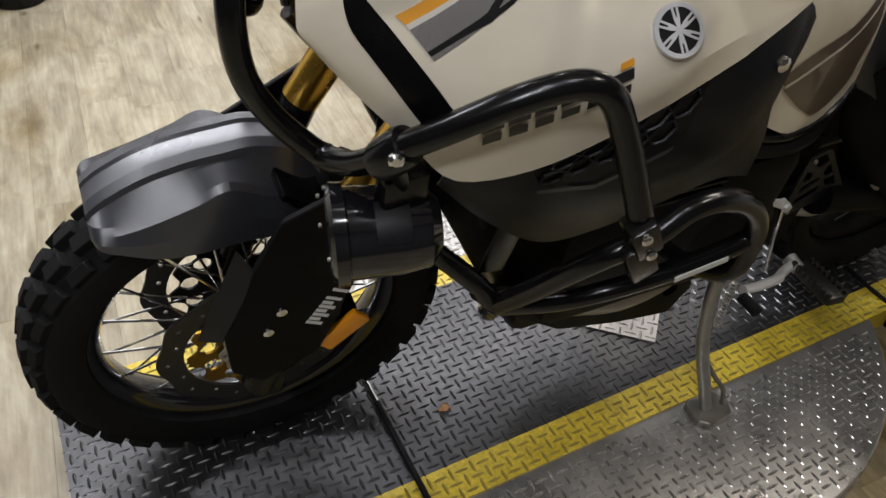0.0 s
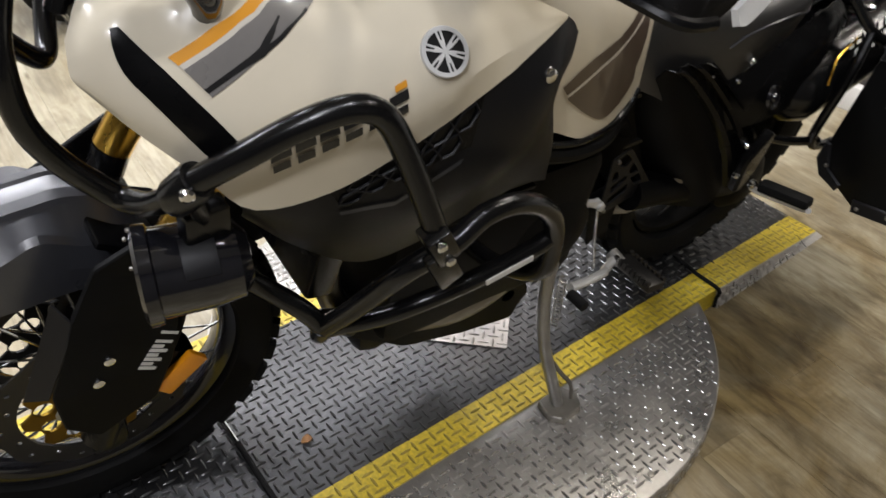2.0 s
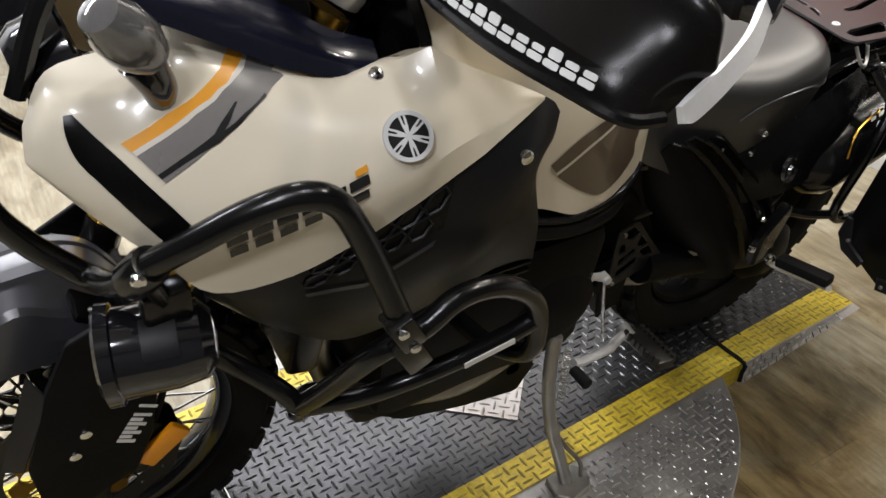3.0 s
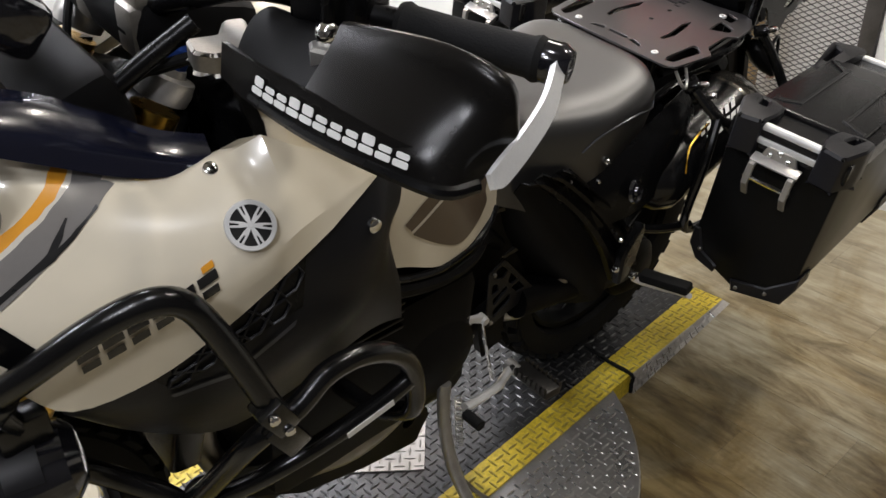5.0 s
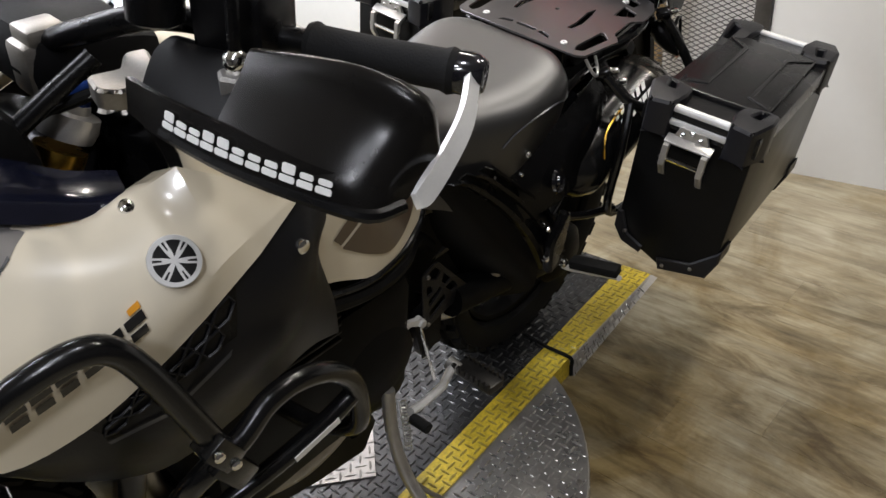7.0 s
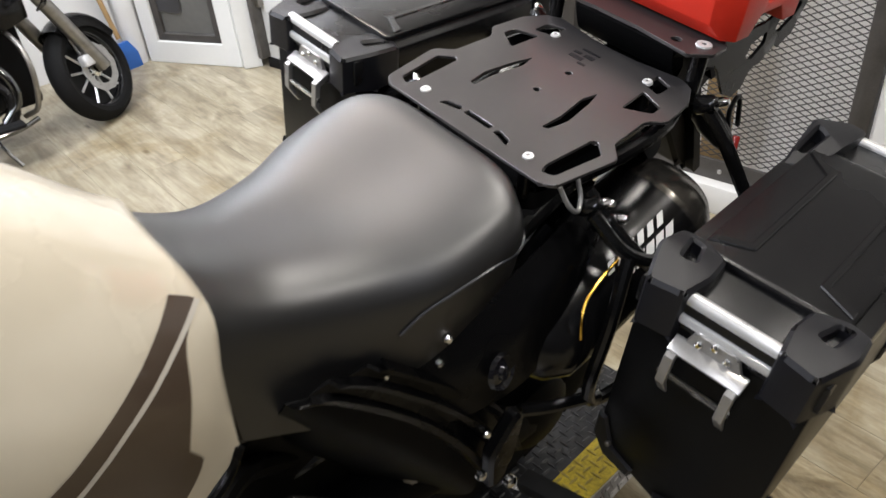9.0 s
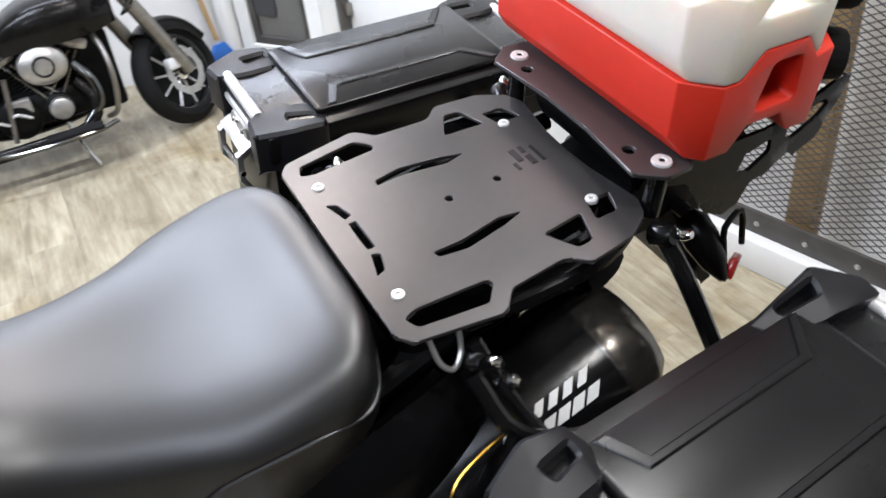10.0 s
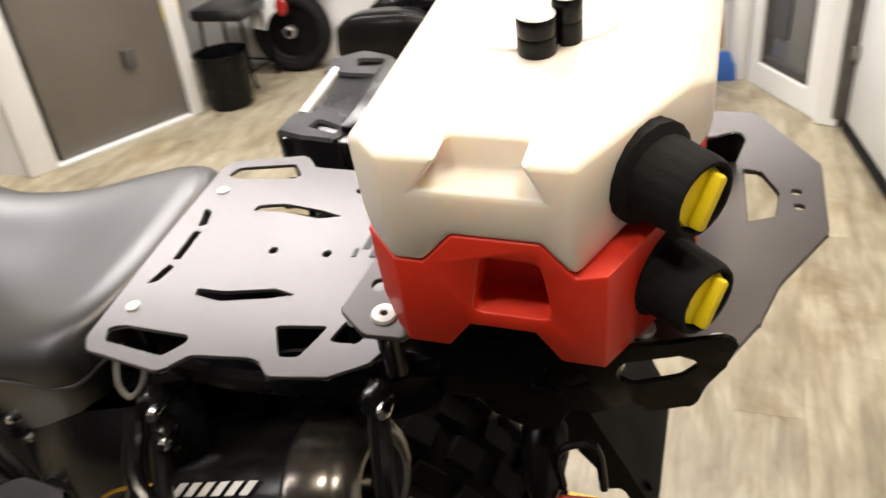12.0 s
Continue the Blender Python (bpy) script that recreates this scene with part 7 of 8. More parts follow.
# ---- rear carrier with two flat fuel cans ----
carrier = empty("can_carrier", BIKE, label="black cut-out plate carrier behind the rack", category="luggage rack")
CZ = 0.919
co = [(1.612, -0.128), (1.640, -0.150), (1.672, -0.148), (1.70, -0.120), (1.80, -0.115), (1.86, -0.120), (1.904, -0.128), (1.928, -0.084), (1.942, -0.04), (1.979, 0.025), (1.977, 0.118), (1.922, 0.198), (1.878, 0.196), (1.86, 0.165), (1.78, 0.11), (1.70, 0.11), (1.672, 0.140), (1.640, 0.142), (1.612, 0.12), (1.622, 0.03), (1.622, -0.04)]
ch = [round_poly([(1.912, 0.103), (1.926, 0.101), (1.941, 0.072), (1.938, 0.040), (1.917, 0.030)], 0.003), ring(1.955, 0.075, 0.004), ring(1.957, 0.055, 0.004), ring(1.635, -0.095, 0.007), ring(1.635, 0.085, 0.007),
      round_poly([(1.75, -0.08), (1.82, -0.08), (1.82, -0.05), (1.75, -0.05)], 0.006)]
part("plate", prism(round_poly(co, 0.004, 2), CZ - 0.005, CZ, "z", ch, bevel=0.0008), ANOD, carrier, "dark anodised carrier plate")
side_out = [(1.634, 0.913), (1.634, 0.894), (1.690, 0.880), (1.735, 0.820), (1.765, 0.806), (1.786, 0.815), (1.797, 0.843), (1.816, 0.843), (1.826, 0.852), (1.848, 0.866), (1.857, 0.856), (1.888, 0.872), (1.895, 0.897), (1.906, 0.922), (1.911, 0.944), (1.902, 0.950), (1.86, 0.932), (1.80, 0.913)]
side_holes = [round_poly([(1.831, 0.891), (1.833, 0.906), (1.879, 0.926), (1.888, 0.918), (1.876, 0.902), (1.843, 0.885)], 0.004), round_poly([(1.766, 0.866), (1.772, 0.888), (1.808, 0.896), (1.812, 0.878), (1.786, 0.860)], 0.004)]
part("side_plate", prism(round_poly(side_out, 0.008), -0.132, -0.127, "y", side_holes, bevel=0.0008), BLACK, carrier, "black slotted side plate")
part("side_plate", prism(round_poly(side_out, 0.008), 0.112, 0.117, "y", side_holes, bevel=0.0008), BLACK, carrier, "black slotted side plate")
for p in ((1.650, -0.127), (1.644, 0.114), (1.900, -0.112), (1.845, -0.105)):
    part("carrier_bolt", lathe([(0.003, 0.002), (0.0045, 0.003), (0.010, 0.0025), (0.011, 0), (0.011, -0.003)], (*p, CZ), (0, 0, 1), 18), SILVER, carrier)
for p in ((1.650, -0.127), (1.644, 0.114)):
    part("spacer", lathe([(0.011, 0), (0.011, -0.06)], (p[0], p[1], CZ - 0.005), (0, 0, 1), 14), TUBE, carrier)
part("understructure", prism(round_poly([(1.64, 0.905), (1.815, 0.905), (1.80, 0.86), (1.76, 0.83), (1.66, 0.85)], 0.02), -0.10, 0.09, "y", bevel=0.01), MATT, carrier)


def can(z0, h, mat, label, upper):
    top = empty("fuel_can", BIKE, label=label, category="fuel can", group="stacked flat cans")
    x0, x1, ya, yb = 1.655, 1.878, -0.152, 0.178
    n0, n1, nd = 1.712, 1.795, 0.026     # trapezoid notch along the underside, matching ridge above
    xl, xr = x0, x1
    bump = 0.0 if upper else 0.026
    prof = [(xl + 0.012, z0), (n0, z0), (n0 + 0.018, z0 + nd), (n1 - 0.018, z0 + nd), (n1, z0), (xr - 0.012, z0), (xr, z0 + 0.014), (xr - 0.004, z0 + h + (0.02 if not upper else 0)),
            (n1 + 0.010, z0 + h), (n1 - 0.012, z0 + h + bump), (n0 + 0.012, z0 + h + bump), (n0 - 0.010, z0 + h), (xl - 0.004, z0 + h), (xl - 0.002, z0 + 0.02)]
    if upper:
        prof = [(xl + 0.002, z0), (n0 - 0.010, z0), (n0 + 0.012, z0 + nd), (n1 - 0.012, z0 + nd), (n1 + 0.010, z0), (xr - 0.012, z0 + 0.018), (xr, z0 + 0.032), (xr, z0 + h - 0.012), (xr - 0.016, z0 + h), (xl + 0.010, z0 + h), (xl - 0.008, z0 + h - 0.012), (xl - 0.006, z0 + 0.02)]
    pocket = round_poly([(1.733, z0 + 0.040), (1.790, z0 + 0.040), (1.782, z0 + h + bump - 0.016), (1.742, z0 + h + bump - 0.016)], 0.008)
    if upper:
        pocket = None
        cut_top = [(1.772, z0 + h), (1.786, z0 + 0.060), (1.703, z0 + 0.060), (1.722, z0 + h)]
    body = bmesh.new()
    if upper:
        k = next(i for i, p in enumerate(prof) if p == (xl + 0.010, z0 + h))
        prism_into(body, prof[:k] + cut_top + prof[k:], ya, ya + 0.030, "y")
        prof = prof[:k] + [cut_top[0], cut_top[3]] + prof[k:]
        ya2 = ya + 0.030
    else:
        prism_into(body, prof, ya, ya + 0.034, "y", holes=[pocket])
        ya2 = ya + 0.034
    prism_into(body, [(x, z) for x, z in prof], ya2, yb, "y")
    inner = [f for f in body.faces if all(abs(v.co.y - ya2) < 1e-6 for v in f.verts)]
    bmesh.ops.delete(body, geom=inner, context="FACES")
    bmesh.ops.remove_doubles(body, verts=body.verts, dist=1e-5)
    bmesh.ops.holes_fill(body, edges=[e for e in body.edges if e.is_boundary], sides=0)
    # slanted corner for the spout
    cut = bmesh.ops.bisect_plane(body, geom=body.verts[:] + body.edges[:] + body.faces[:], plane_co=(1.805 if upper else 1.826, ya, 0), plane_no=(0.873, -0.488, 0), clear_outer=True)
    bmesh.ops.holes_fill(body, edges=[e for e in body.edges if e.is_boundary], sides=0)
    bmesh.ops.bisect_plane(body, geom=body.verts[:] + body.edges[:] + body.faces[:], plane_co=(1.681, ya, 0), plane_no=(-0.71, -0.71, 0), clear_outer=True)
    bmesh.ops.holes_fill(body, edges=[e for e in body.edges if e.is_boundary], sides=0)
    bmesh.ops.recalc_face_normals(body, faces=body.faces)
    bmesh.ops.remove_doubles(body, verts=body.verts, dist=0.0015)
    bmesh.ops.dissolve_limit(body, angle_limit=0.02, verts=body.verts, edges=body.edges)
    bmesh.ops.recalc_face_normals(body, faces=body.faces)
    edges = [e for e in body.edges if len(e.link_faces) == 2 and e.calc_face_angle(0) > 0.30]
    bmesh.ops.bevel(body, geom=edges, offset=0.0042, segments=2, affect="EDGES", profile=0.5, clamp_overlap=True)
    part("body", body, mat, top, sharp=50)
    # spout: ribbed black ring and yellow stopper
    c = Vector((1.842, -0.094, z0 + 0.052)) if upper else Vector((1.852, -0.097, z0 + 0.047))
    d = Vector((0.80, -0.60, 0.03)).normalized()

    def ribbed(a):
        return 1.0 + 0.012 * math.sin(a * 18)
    c = c + d * 0.005 - Vector((0, 0, 0.005 if upper else -0.001))
    part("spout_ring", lathe([(0.031, -0.014), (0.0350, -0.010), (0.0350, 0.000), (0.0285, 0.004), (0.0268, 0.036), (0.0250, 0.040), (0.0225, 0.040), (0.021, 0.034), (0, 0.033)], c, d, 56, wave=ribbed), RUBBER, top, "ribbed black screw cap")
    st = bmesh.new()
    lathe_into(st, [(0, 0.038), (0.019, 0.037), (0.021, 0.033)], c, d, 24)
    geo = box_into(st, (0, 0, 0), (0.037, 0.008, 0.012), 0.003)
    bmesh.ops.transform(st, matrix=Matrix.Translation(c + d * 0.041) @ turn(d) @ Matrix.Rotation(radians(60), 4, "Z"), verts=geo)
    part("stopper", st, YELLOWPLAST, top, "bright yellow spout stopper")
    return top, z0 + h


red, zr = can(0.924, 0.082, REDPLAST, "red flat plastic fuel can strapped on the carrier", False)
white, zw = can(1.0065, 0.086, WHITEPLAST, "off-white flat plastic can stacked on the red one", True)
dimple = lathe([(0.0, 0.0006), (0.036, 0.0008), (0.046, 0.0016), (0.050, 0.0016), (0.054, -0.002)], (1.756, 0.0, zw), (0, 0, 1), 36)
for v in dimple.verts:
    v.co.y *= 0.50
    v.co.y += 0.012 + 0.30 * (v.co.x - 1.756)
part("dimple", dimple, WHITEPLAST, white)
knob = empty("can_clamp", BIKE, label="black clamp knob with a bright top holding down the cans", category="clamp")
for x, y, r, h in ((1.756, -0.016, 0.0142, 0.028), (1.774, 0.002, 0.0110, 0.034)):
    kb = lathe([(r * 0.97, 0.0), (r, 0.001), (r, h * 0.46), (r * 0.96, h * 0.5), (r, h * 0.54), (r, h - 0.001), (r * 0.96, h)], (x, y, zw), (0, 0, 1), 24)
    part("knob", kb, BLACK, knob)
    part("knob_top", lathe([(0, h + 0.0006), (r * 0.80, h + 0.0008), (r * 0.96, h)], (x, y, zw), (0, 0, 1), 24), ALU, knob)

# ---- the cruiser parked behind ----
CR = pose(1.605, 2.35, 0, 0, 0, 180) @ pose(0, 0, 0, 3) @ Matrix.Scale(0.645, 4)
STEER = Matrix.Translation((0.10, 0, 0.31)) @ Matrix.Rotation(radians(40), 4, Vector((0.42, 0, 0.91))) @ Matrix.Translation((-0.10, 0, -0.31))
# local x runs from its front wheel to its tail, its left side faces -y after the turn
cruiser = empty("motorcycle", CR, label="black touring cruiser with chrome V-twin engine, parked", category="motorcycle", group="parked motorcycles")
cw = part("front_wheel", moved(lathe([(0.03, 0.06), (0.05, 0.05), (0.05, -0.05), (0.03, -0.06)], (0, 0, 0.31), (0, 1, 0), 24), STEER), CHROME, cruiser, "cast front wheel")


def smooth_tyre(c, R, w):
    h = w / 2
    return lathe([(R * 0.72, h * 0.6), (R * 0.76, h * 0.95), (R * 0.86, h), (R * 0.95, h * 0.72), (R, h * 0.25), (R, -h * 0.25), (R * 0.95, -h * 0.72), (R * 0.86, -h), (R * 0.76, -h * 0.95), (R * 0.72, -h * 0.6)], c, (0, 1, 0), 48)


part("tyre", moved(smooth_tyre((0, 0, 0.31), 0.31, 0.13), STEER), RUBBER, cw)
part("rim", moved(rim_bm((0, 0, 0.31), 0.222, 0.09), STEER), GLOSSY, cw)
for k in range(10):
    a = 2 * math.pi * k / 10
    part("spoke", moved(tube([(0.05 * math.cos(a), 0.01, 0.31 + 0.05 * math.sin(a)), (0.212 * math.cos(a + 0.1), 0.01, 0.31 + 0.212 * math.sin(a + 0.1))], 0.008, 6, 1), STEER), ALU, cw)
for s in (-1, 1):
    part("brake_disc", moved(disc_bm((0, 0, 0.31), 0.145, 0.10, s * 0.075), STEER), STEEL, cw)
    part("fork_leg", moved(tube([(0.0, s * 0.115, 0.30), (0.20, s * 0.115, 0.72), (0.30, s * 0.115, 0.92)], 0.042, 14, 3), STEER), DULLSTEEL, cruiser, "grey metal fork leg")
    part("fork_caliper", moved(box((0.10, s * 0.10, 0.37), (0.09, 0.05, 0.07), 0.012), STEER), ALU, cruiser)
    part("engine_guard", tube([(0.42, s * 0.10, 0.70), (0.40, s * 0.28, 0.62), (0.40, s * 0.33, 0.48), (0.43, s * 0.28, 0.30), (0.48, s * 0.12, 0.22)], 0.015, 10, 4), DULLSTEEL, cruiser, "grey steel engine guard")
fend = [[(0.0 + (0.335 + q) * math.cos(radians(a)), y, 0.31 + (0.335 + q) * math.sin(radians(a))) for y, q in ((-0.085, -0.09), (-0.08, -0.03), (-0.045, 0), (0, 0.008), (0.045, 0), (0.08, -0.03), (0.085, -0.09))] for a in (150, 125, 100, 75, 55)]
part("front_fender", moved(skin(loft_grid(fend, 3, 3), thick=0.003), STEER), GUARD, cruiser, "gloss black front fender")
fa = [[(0.13, 0, 1.12), (0.12, 0.16, 1.08), (0.14, 0.27, 0.98), (0.22, 0.30, 0.88)], [(0.10, 0, 0.98), (0.10, 0.17, 0.96), (0.13, 0.29, 0.90), (0.22, 0.32, 0.83)], [(0.14, 0, 0.84), (0.15, 0.15, 0.82), (0.19, 0.24, 0.79), (0.25, 0.26, 0.77)]]
part("fairing", skin(loft_grid([both([(x, w, z) for x, w, z in r]) for r in fa], 4, 4), thick=0.01), GLOSSY, cruiser, "gloss black batwing fairing")
ct = [both(h) for h in ([(0.27, 0, 0.90), (0.27, 0.08, 0.88), (0.27, 0.11, 0.80), (0.27, 0.09, 0.72)], [(0.42, 0, 0.93), (0.42, 0.15, 0.91), (0.42, 0.20, 0.80), (0.42, 0.17, 0.70)], [(0.68, 0, 0.92), (0.68, 0.16, 0.90), (0.68, 0.205, 0.79), (0.68, 0.18, 0.69)], [(0.86, 0, 0.84), (0.86, 0.12, 0.82), (0.86, 0.15, 0.75), (0.86, 0.13, 0.68)], [(0.96, 0, 0.74), (0.96, 0.06, 0.73), (0.96, 0.08, 0.70), (0.96, 0.07, 0.67)])]
part("fuel_tank", skin(loft_grid(ct, 4, 4), caps=(0, -1)), GUARD, cruiser, "gloss black fuel tank", sharp=60)
cs = [both(h) for h in ([(0.84, 0, 0.74), (0.84, 0.08, 0.73), (0.84, 0.11, 0.68)], [(1.00, 0, 0.69), (1.00, 0.13, 0.69), (1.00, 0.17, 0.64)], [(1.14, 0, 0.70), (1.14, 0.15, 0.70), (1.14, 0.18, 0.65)], [(1.24, 0, 0.78), (1.24, 0.13, 0.77), (1.24, 0.15, 0.70)], [(1.45, 0, 0.80), (1.45, 0.12, 0.79), (1.45, 0.14, 0.72)], [(1.55, 0, 0.76), (1.55, 0.09, 0.75), (1.55, 0.10, 0.70)])]
part("seat", skin(loft_grid(cs, 4, 4), caps=(0, -1)), BLACK, cruiser, "black leather saddle", sharp=60)
part("crankcase", box((0.74, 0, 0.36), (0.42, 0.24, 0.20), 0.06), ENGINE, cruiser, "black engine cases")
# matt black box added to darken the gaps round the engine
part("dark_filler", box((0.80, -0.02, 0.47), (0.92, 0.16, 0.46), 0.03), MATT, cruiser)
for lean_, x in ((-22, 0.62), (22, 0.80)):
    tilt = math.tan(radians(lean_))
    cyl = part("cylinder", tube([(x + tilt * 0.01, 0, 0.43), (x + tilt * 0.21, 0, 0.62)], 0.055, 16, 1), ENGINE, cruiser, "finned black cylinder")
    for k in range(10):
        part("fin", lathe([(0.0, 0.003), (0.075, 0.003), (0.078, 0), (0.075, -0.003), (0, -0.003)], (x + math.tan(radians(lean_)) * (k * 0.018 + 0.02), 0, 0.44 + k * 0.018), (math.sin(radians(lean_)), 0, math.cos(radians(lean_))), 20), ENGINE, cyl)
    part("rocker_box", box((x + math.tan(radians(lean_)) * 0.24, 0, 0.655), (0.15, 0.16, 0.07), 0.025, Matrix.Rotation(radians(lean_), 4, "Y")), STEEL, cruiser, "bright metal rocker box")
    for s in (-0.035, 0.035):
        part("pushrod_tube", tube([(0.71 + s, 0.115, 0.40), (x + math.tan(radians(lean_)) * 0.20 + s * 0.6, 0.10, 0.63)], 0.009, 8, 1), DARKCHROME, cruiser)
part("air_cleaner", lathe([(0, 0.05), (0.05, 0.048), (0.085, 0.036), (0.10, 0.02), (0.105, -0.02), (0.09, -0.03), (0, -0.03)], (0.71, 0.165, 0.60), (0, 1, 0.05), 36, wave=lambda a: 1.0 + 0.22 * math.cos(a) ** 2), STEEL, cruiser, "oval bright metal air cleaner")
part("air_cleaner_ring", lathe([(0.045, 0.052), (0.055, 0.053), (0.058, 0.047)], (0.71, 0.165, 0.60), (0, 1, 0.05), 32), BLACKPRINT, cruiser)
part("cam_cover", lathe([(0, 0.03), (0.045, 0.028), (0.06, 0.018), (0.064, 0), (0.064, -0.03)], (0.70, 0.16, 0.35), (0, 1, 0), 28), STEEL, cruiser)
part("primary_case", lathe([(0, 0.05), (0.07, 0.048), (0.11, 0.03), (0.12, 0.0), (0.12, -0.05)], (0.92, 0.11, 0.34), (0, 1, 0), 28), ENGINE, cruiser)
part("wheel_disc", moved(lathe([(0, 0.004), (0.215, 0.004), (0.215, -0.004), (0, -0.004)], (0, 0, 0.31), (0, 1, 0), 36), STEER), ENGINE, cw)
for s in (-1, 1):
    part("exhaust", tube([(0.58, s * 0.11, 0.46), (0.52, s * 0.17, 0.36), (0.60, s * 0.20, 0.22), (0.90, s * 0.215, 0.20), (1.30, s * 0.23, 0.205), (1.85, s * 0.25, 0.23)], 0.034, 14, 4), GUARD, cruiser, "long black exhaust pipe")
    bag = [both(h) for h in ([(1.28, 0, 0.62), (1.28, 0.06, 0.60), (1.28, 0.08, 0.40), (1.28, 0.05, 0.32), (1.28, 0.0, 0.32)], [(1.42, 0, 0.66), (1.42, 0.09, 0.64), (1.42, 0.11, 0.42), (1.42, 0.08, 0.29), (1.42, 0, 0.28)], [(1.75, 0, 0.64), (1.75, 0.09, 0.62), (1.75, 0.11, 0.42), (1.75, 0.08, 0.29), (1.75, 0, 0.28)], [(1.88, 0, 0.56), (1.88, 0.06, 0.55), (1.88, 0.08, 0.42), (1.88, 0.05, 0.34), (1.88, 0, 0.33)])]
    bb = skin(loft_grid(bag, 4, 3), caps=(0, -1))
    moved(bb, Matrix.Translation((0, s * 0.24, 0.07)))
    bg = part("saddlebag", bb, GUARD, cruiser, "gloss black hard saddlebag", sharp=60)
    part("bag_reflector", box((1.60, s * 0.343, 0.62), (0.12, 0.008, 0.014), 0.003), REDLENS, bg)
    part("bag_rail", tube([(1.36, s * 0.33, 0.30), (1.55, s * 0.36, 0.27), (1.86, s * 0.34, 0.30)], 0.010, 8, 4), CHROME, cruiser)
    part("floorboard", box((0.68, s * 0.30, 0.245), (0.30, 0.10, 0.022), 0.008), RUBBER, cruiser)
    part("floorboard_rail", tube([(0.45, s * 0.27, 0.235), (0.60, s * 0.34, 0.228), (0.95, s * 0.345, 0.225), (1.15, s * 0.28, 0.23)], 0.014, 10, 4), DARKCHROME, cruiser)
cw2 = part("rear_wheel", lathe([(0.04, 0.07), (0.06, 0.06), (0.06, -0.06), (0.04, -0.07)], (1.61, 0, 0.31), (0, 1, 0), 24), CHROME, cruiser)
part("tyre", smooth_tyre((1.61, 0, 0.31), 0.31, 0.16), RUBBER, cw2)
part("rim", rim_bm((1.61, 0, 0.31), 0.22, 0.11), CHROME, cw2)
rf2 = [[(1.61 + (0.345 + q) * math.cos(radians(a)), y, 0.31 + (0.345 + q) * math.sin(radians(a))) for y, q in ((-0.10, -0.10), (-0.095, -0.03), (-0.05, 0), (0, 0.008), (0.05, 0), (0.095, -0.03), (0.10, -0.10))] for a in (120, 90, 60, 30, 5, -15)]
part("rear_fender", skin(loft_grid(rf2, 3, 3), thick=0.003), GLOSSY, cruiser, "gloss black rear fender")
part("tail_lamp", box((1.95, 0, 0.50), (0.04, 0.09, 0.06), 0.012), REDLENS, cruiser)
part("handlebar", tube([(0.50, -0.40, 1.02), (0.42, -0.30, 1.04), (0.33, -0.12, 1.0), (0.33, 0.12, 1.0), (0.42, 0.30, 1.04), (0.50, 0.40, 1.02)], 0.013, 10, 4), CHROME, cruiser)
part("side_stand", tube([(0.70, 0.12, 0.25), (0.66, 0.22, 0.10), (0.62, 0.28, 0.012)], 0.012, 10, 3), CHROME, cruiser)
part("frame_tube", tube([(0.36, 0, 0.78), (0.45, 0, 0.40), (0.60, 0, 0.24), (1.10, 0, 0.24), (1.30, 0, 0.50)], 0.022, 10, 4), GLOSSY, cruiser)
part("battery_cover", box((1.10, 0.10, 0.50), (0.22, 0.08, 0.22), 0.02), GLOSSY, cruiser)
part("battery_cover", box((1.10, -0.10, 0.50), (0.22, 0.08, 0.22), 0.02), GLOSSY, cruiser)
part("transmission_cover", box((0.90, 0.13, 0.40), (0.13, 0.05, 0.10), 0.015), STEEL, cruiser, "bright metal gearbox cover")
part("timing_case", lathe([(0, 0.024), (0.06, 0.022), (0.078, 0.010), (0.080, -0.02)], (0.70, 0.135, 0.35), (0, 1, 0), 28), ENGINE, cruiser)
for x, z in ((0.86, 0.345), (0.98, 0.335), (1.06, 0.42)):
    part("linkage", tube([(x, 0.17, z), (x + 0.06, 0.19, z + 0.04), (x + 0.10, 0.18, z + 0.03)], 0.009, 8, 2), ALU, cruiser)
part("down_tube", tube([(0.92, 0.17, 0.58), (0.95, 0.18, 0.40), (0.98, 0.19, 0.24)], 0.014, 10, 2), DULLSTEEL, cruiser)
part("front_pipe", tube([(0.56, 0.12, 0.56), (0.50, 0.17, 0.46), (0.50, 0.19, 0.34), (0.60, 0.20, 0.24)], 0.026, 12, 4), DARKCHROME, cruiser, "dark chrome front pipe")

# ---- things along the far wall ----
broom = empty("floor_squeegee", label="floor squeegee with pale handle against the wall", category="squeegee")
part("handle", tube([(1.855, 2.80, 0.14), (1.80, 2.90, 0.62)], 0.011, 8, 1), RUSTWOOD, broom)
part("head", box((1.80, 2.90, 0.62), (0.20, 0.02, 0.02), 0.004), ALU, broom)
pan = empty("dustpan", label="blue plastic dustpan standing by the wall", category="dustpan")
pp_ = bmesh.new()
skin_into(pp_, [[(1.79, 2.80, 0.0), (1.80, 2.79, 0.07), (1.83, 2.80, 0.12)], [(1.92, 2.82, 0.0), (1.91, 2.81, 0.07), (1.88, 2.82, 0.12)]], thick=0.03)
part("scoop", pp_, BLUEPLAST, pan)
part("handle", tube([(1.856, 2.81, 0.11), (1.856, 2.85, 0.35), (1.86, 2.90, 0.50)], 0.011, 8, 3), ALU, pan)
rackh = empty("wire_hanger_rack", label="white wire rack leaning in the corner", category="rack")
for k in range(3):
    part("wire", tube([(1.87 + 0.03 * k, 2.88, 0.02), (1.87 + 0.03 * k, 2.88, 0.42), (1.90 + 0.03 * k, 2.86, 0.46)], 0.006, 6, 2), WHITEPAINT, rackh)

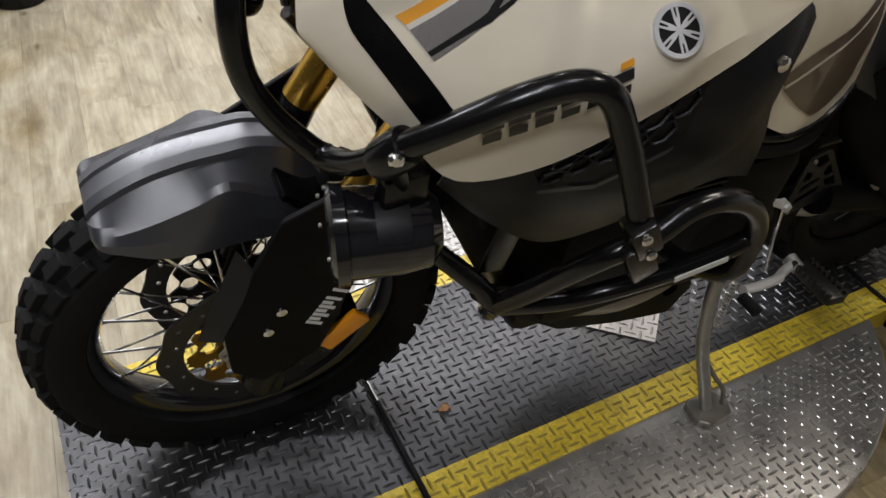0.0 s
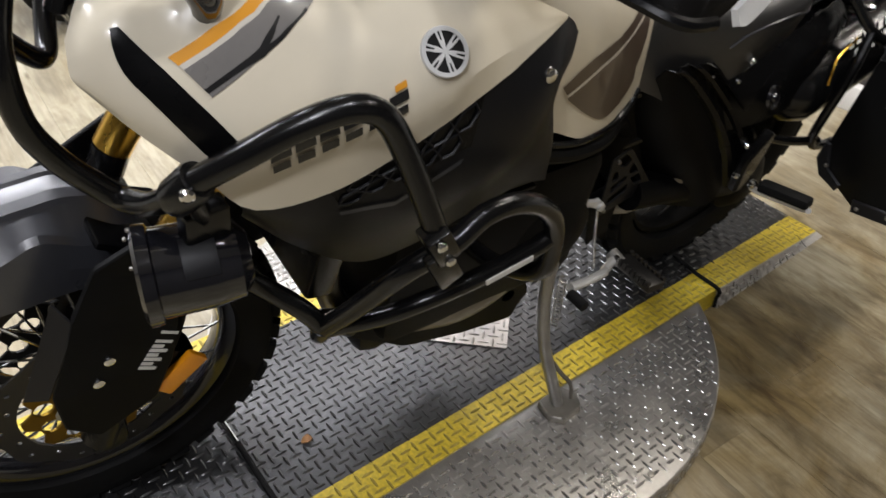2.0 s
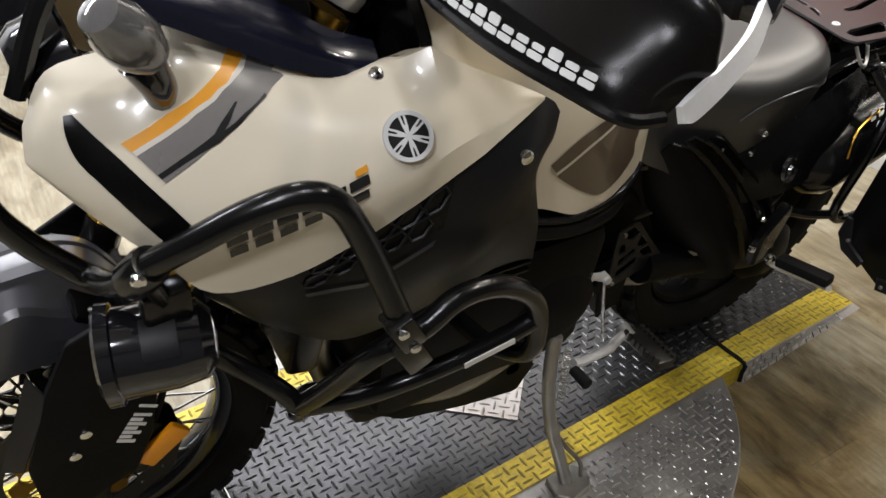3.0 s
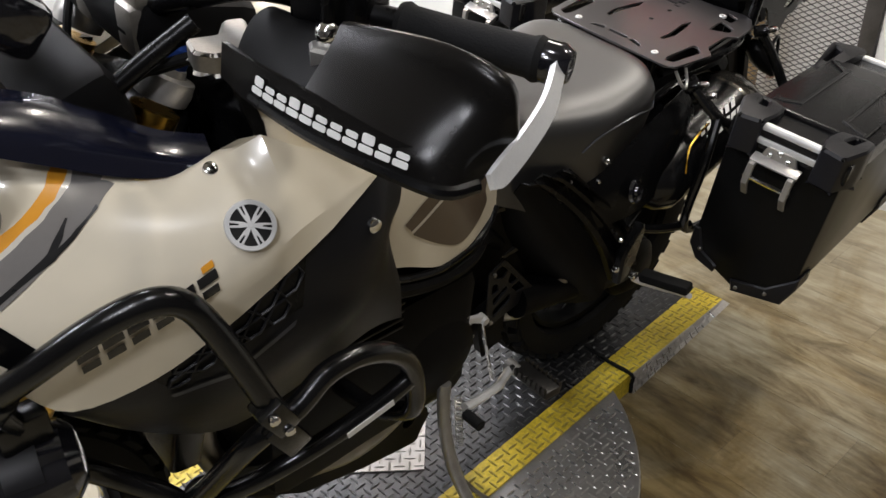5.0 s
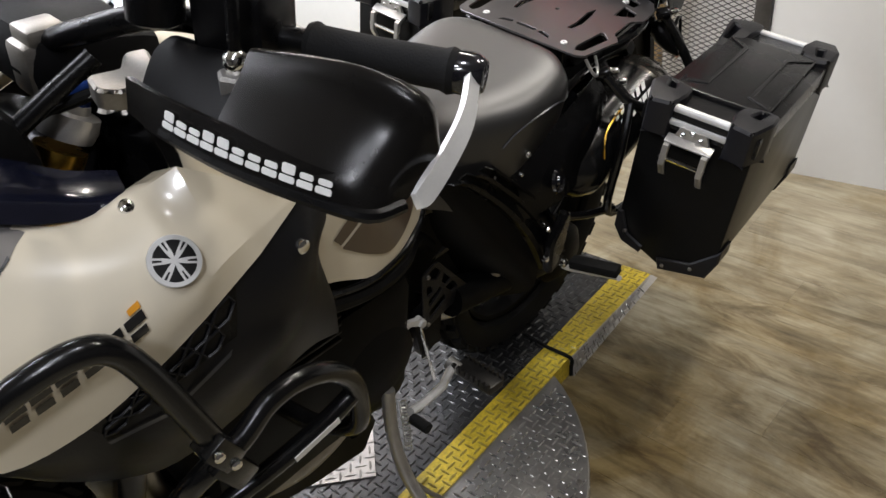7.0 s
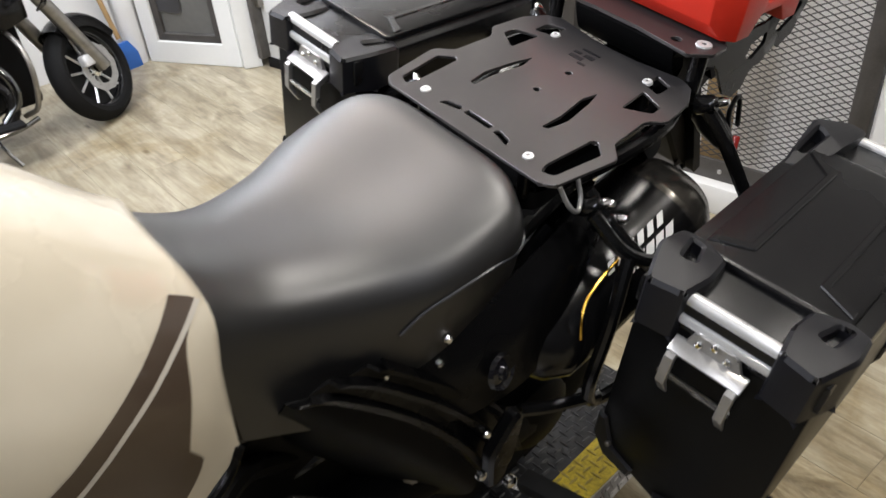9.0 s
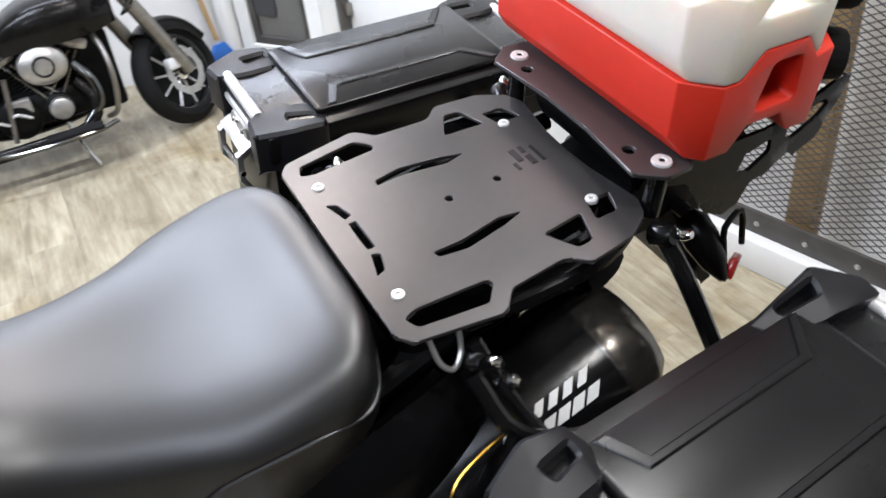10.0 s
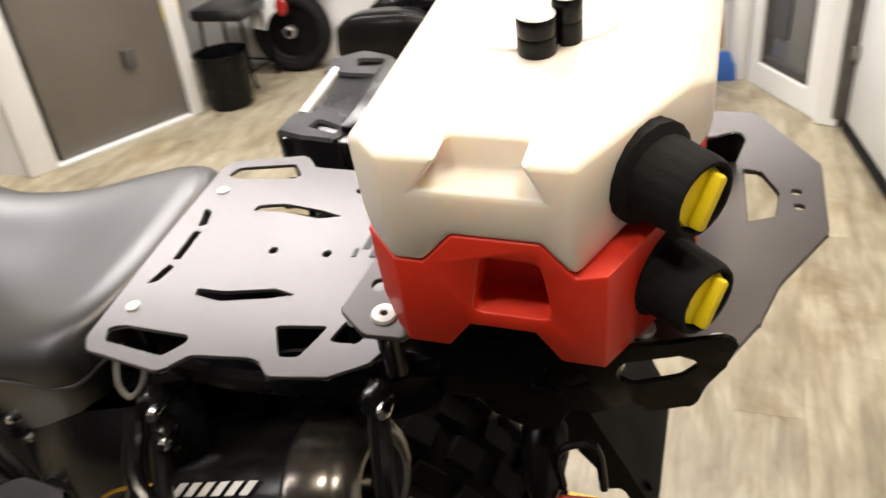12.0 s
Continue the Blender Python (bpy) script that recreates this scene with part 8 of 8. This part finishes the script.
bucket = empty("bucket", pose(-0.31, 2.36, 0) @ Matrix.Scale(0.9, 4), label="black plastic bucket on the floor", category="bucket")
part("pail", lathe([(0, 0.004), (0.105, 0.0), (0.112, 0.006), (0.135, 0.27), (0.142, 0.275), (0.142, 0.285), (0.132, 0.285), (0.108, 0.012), (0, 0.012)], (0, 0, 0), (0, 0, 1), 32), BLACK, bucket)
bench = empty("shop_stool", pose(-0.42, 2.66, 0) @ Matrix.Scale(0.70, 4), label="black padded stool on thin black legs", category="stool")
part("cushion", box((0, 0, 0.52), (0.42, 0.36, 0.09), 0.035), VINYL, bench)
for sx in (-1, 1):
    for sy in (-1, 1):
        part("leg", tube([(sx * 0.16, sy * 0.13, 0.48), (sx * 0.19, sy * 0.16, 0.012)], 0.012, 8, 1), BLACK, bench)
part("foot_ring", tube([(-0.175, -0.145, 0.12), (0.175, -0.145, 0.12), (0.175, 0.145, 0.12), (-0.175, 0.145, 0.12), (-0.175, -0.145, 0.12)], 0.008, 8, 1), BLACK, bench)
# tail of a white motorcycle beyond the stool
tailer = empty("motorcycle", pose(-0.20, 2.84, 0, 0, 0, 8), label="white motorcycle tail with red lamp, parked behind the stool", category="motorcycle", group="parked motorcycles")
tw = part("rear_wheel", lathe([(0.02, 0.05), (0.03, 0.045), (0.03, -0.045), (0.02, -0.05)], (0, 0, 0.205), (0, 1, 0), 20), STEEL, tailer)
part("tyre", smooth_tyre((0, 0, 0.205), 0.205, 0.10), RUBBER, tw)
part("rim", rim_bm((0, 0, 0.205), 0.145, 0.06), ENGINE, tw)
tf = [[(0.02 + (0.225 + q) * math.cos(radians(a)), y, 0.21 + (0.225 + q) * math.sin(radians(a))) for y, q in ((-0.075, -0.10), (-0.072, -0.03), (-0.04, 0.0), (0, 0.006), (0.04, 0.0), (0.072, -0.03), (0.075, -0.10))] for a in (95, 115, 135, 155, 170)]
part("rear_fender", skin(loft_grid(tf, 3, 3), thick=0.003), WHITEDOOR, tailer, "white enamel rear fender")
part("wheel_disc", lathe([(0, 0.004), (0.140, 0.004), (0.140, -0.004), (0, -0.004)], (0, 0, 0.205), (0, 1, 0), 28), ENGINE, tw)
part("tail_lamp", moved(lathe([(0, 0.012), (0.022, 0.010), (0.03, 0.0), (0.03, -0.01)], (0, 0, 0), (0, -1, 0.1), 20), Matrix.Translation((0.0, -0.085, 0.345)) @ Matrix.Scale(1.5, 4, (0, 0, 1))), REDLENS, tailer, "long red tail lamp")
part("seat", box((-0.02, 0.02, 0.50), (0.40, 0.20, 0.10), 0.04), VINYL, tailer)
part("frame_tube", tube([(0.18, 0, 0.45), (0.12, 0, 0.30), (0.0, 0.07, 0.205)], 0.015, 8, 3), BLACK, tailer)
thing("yellow_rag", box((-0.455, 2.27, 0.47), (0.05, 0.10, 0.10), 0.02), YELLOWPLAST, "yellow rag hanging by the door frame", "rag")

# ---- floor planks ----
PW, PL = 0.152, 1.22
bm = prism([(0.0002, 0.0002), (PW - 0.0002, 0.0002), (PW - 0.0002, PL - 0.0002), (0.0002, PL - 0.0002)], -0.006, 0.0, "z", bevel=0.0002)
plank_me = finish(bm, "plank", PLANK)
for i in range(40):
    x = -2.6 + i * PW
    y = -2.4 - random.random() * PL * 0.9
    while y < 2.93:
        y0, y1 = max(y, -2.4), min(y + PL, 2.93)
        if y1 - y0 > 0.02:
            ob = new("plank", plank_me)
            ob.location = (x, y0, 0)
            ob.scale = (1, (y1 - y0) / PL, 1)
            ob.parent = floor
        y += PL
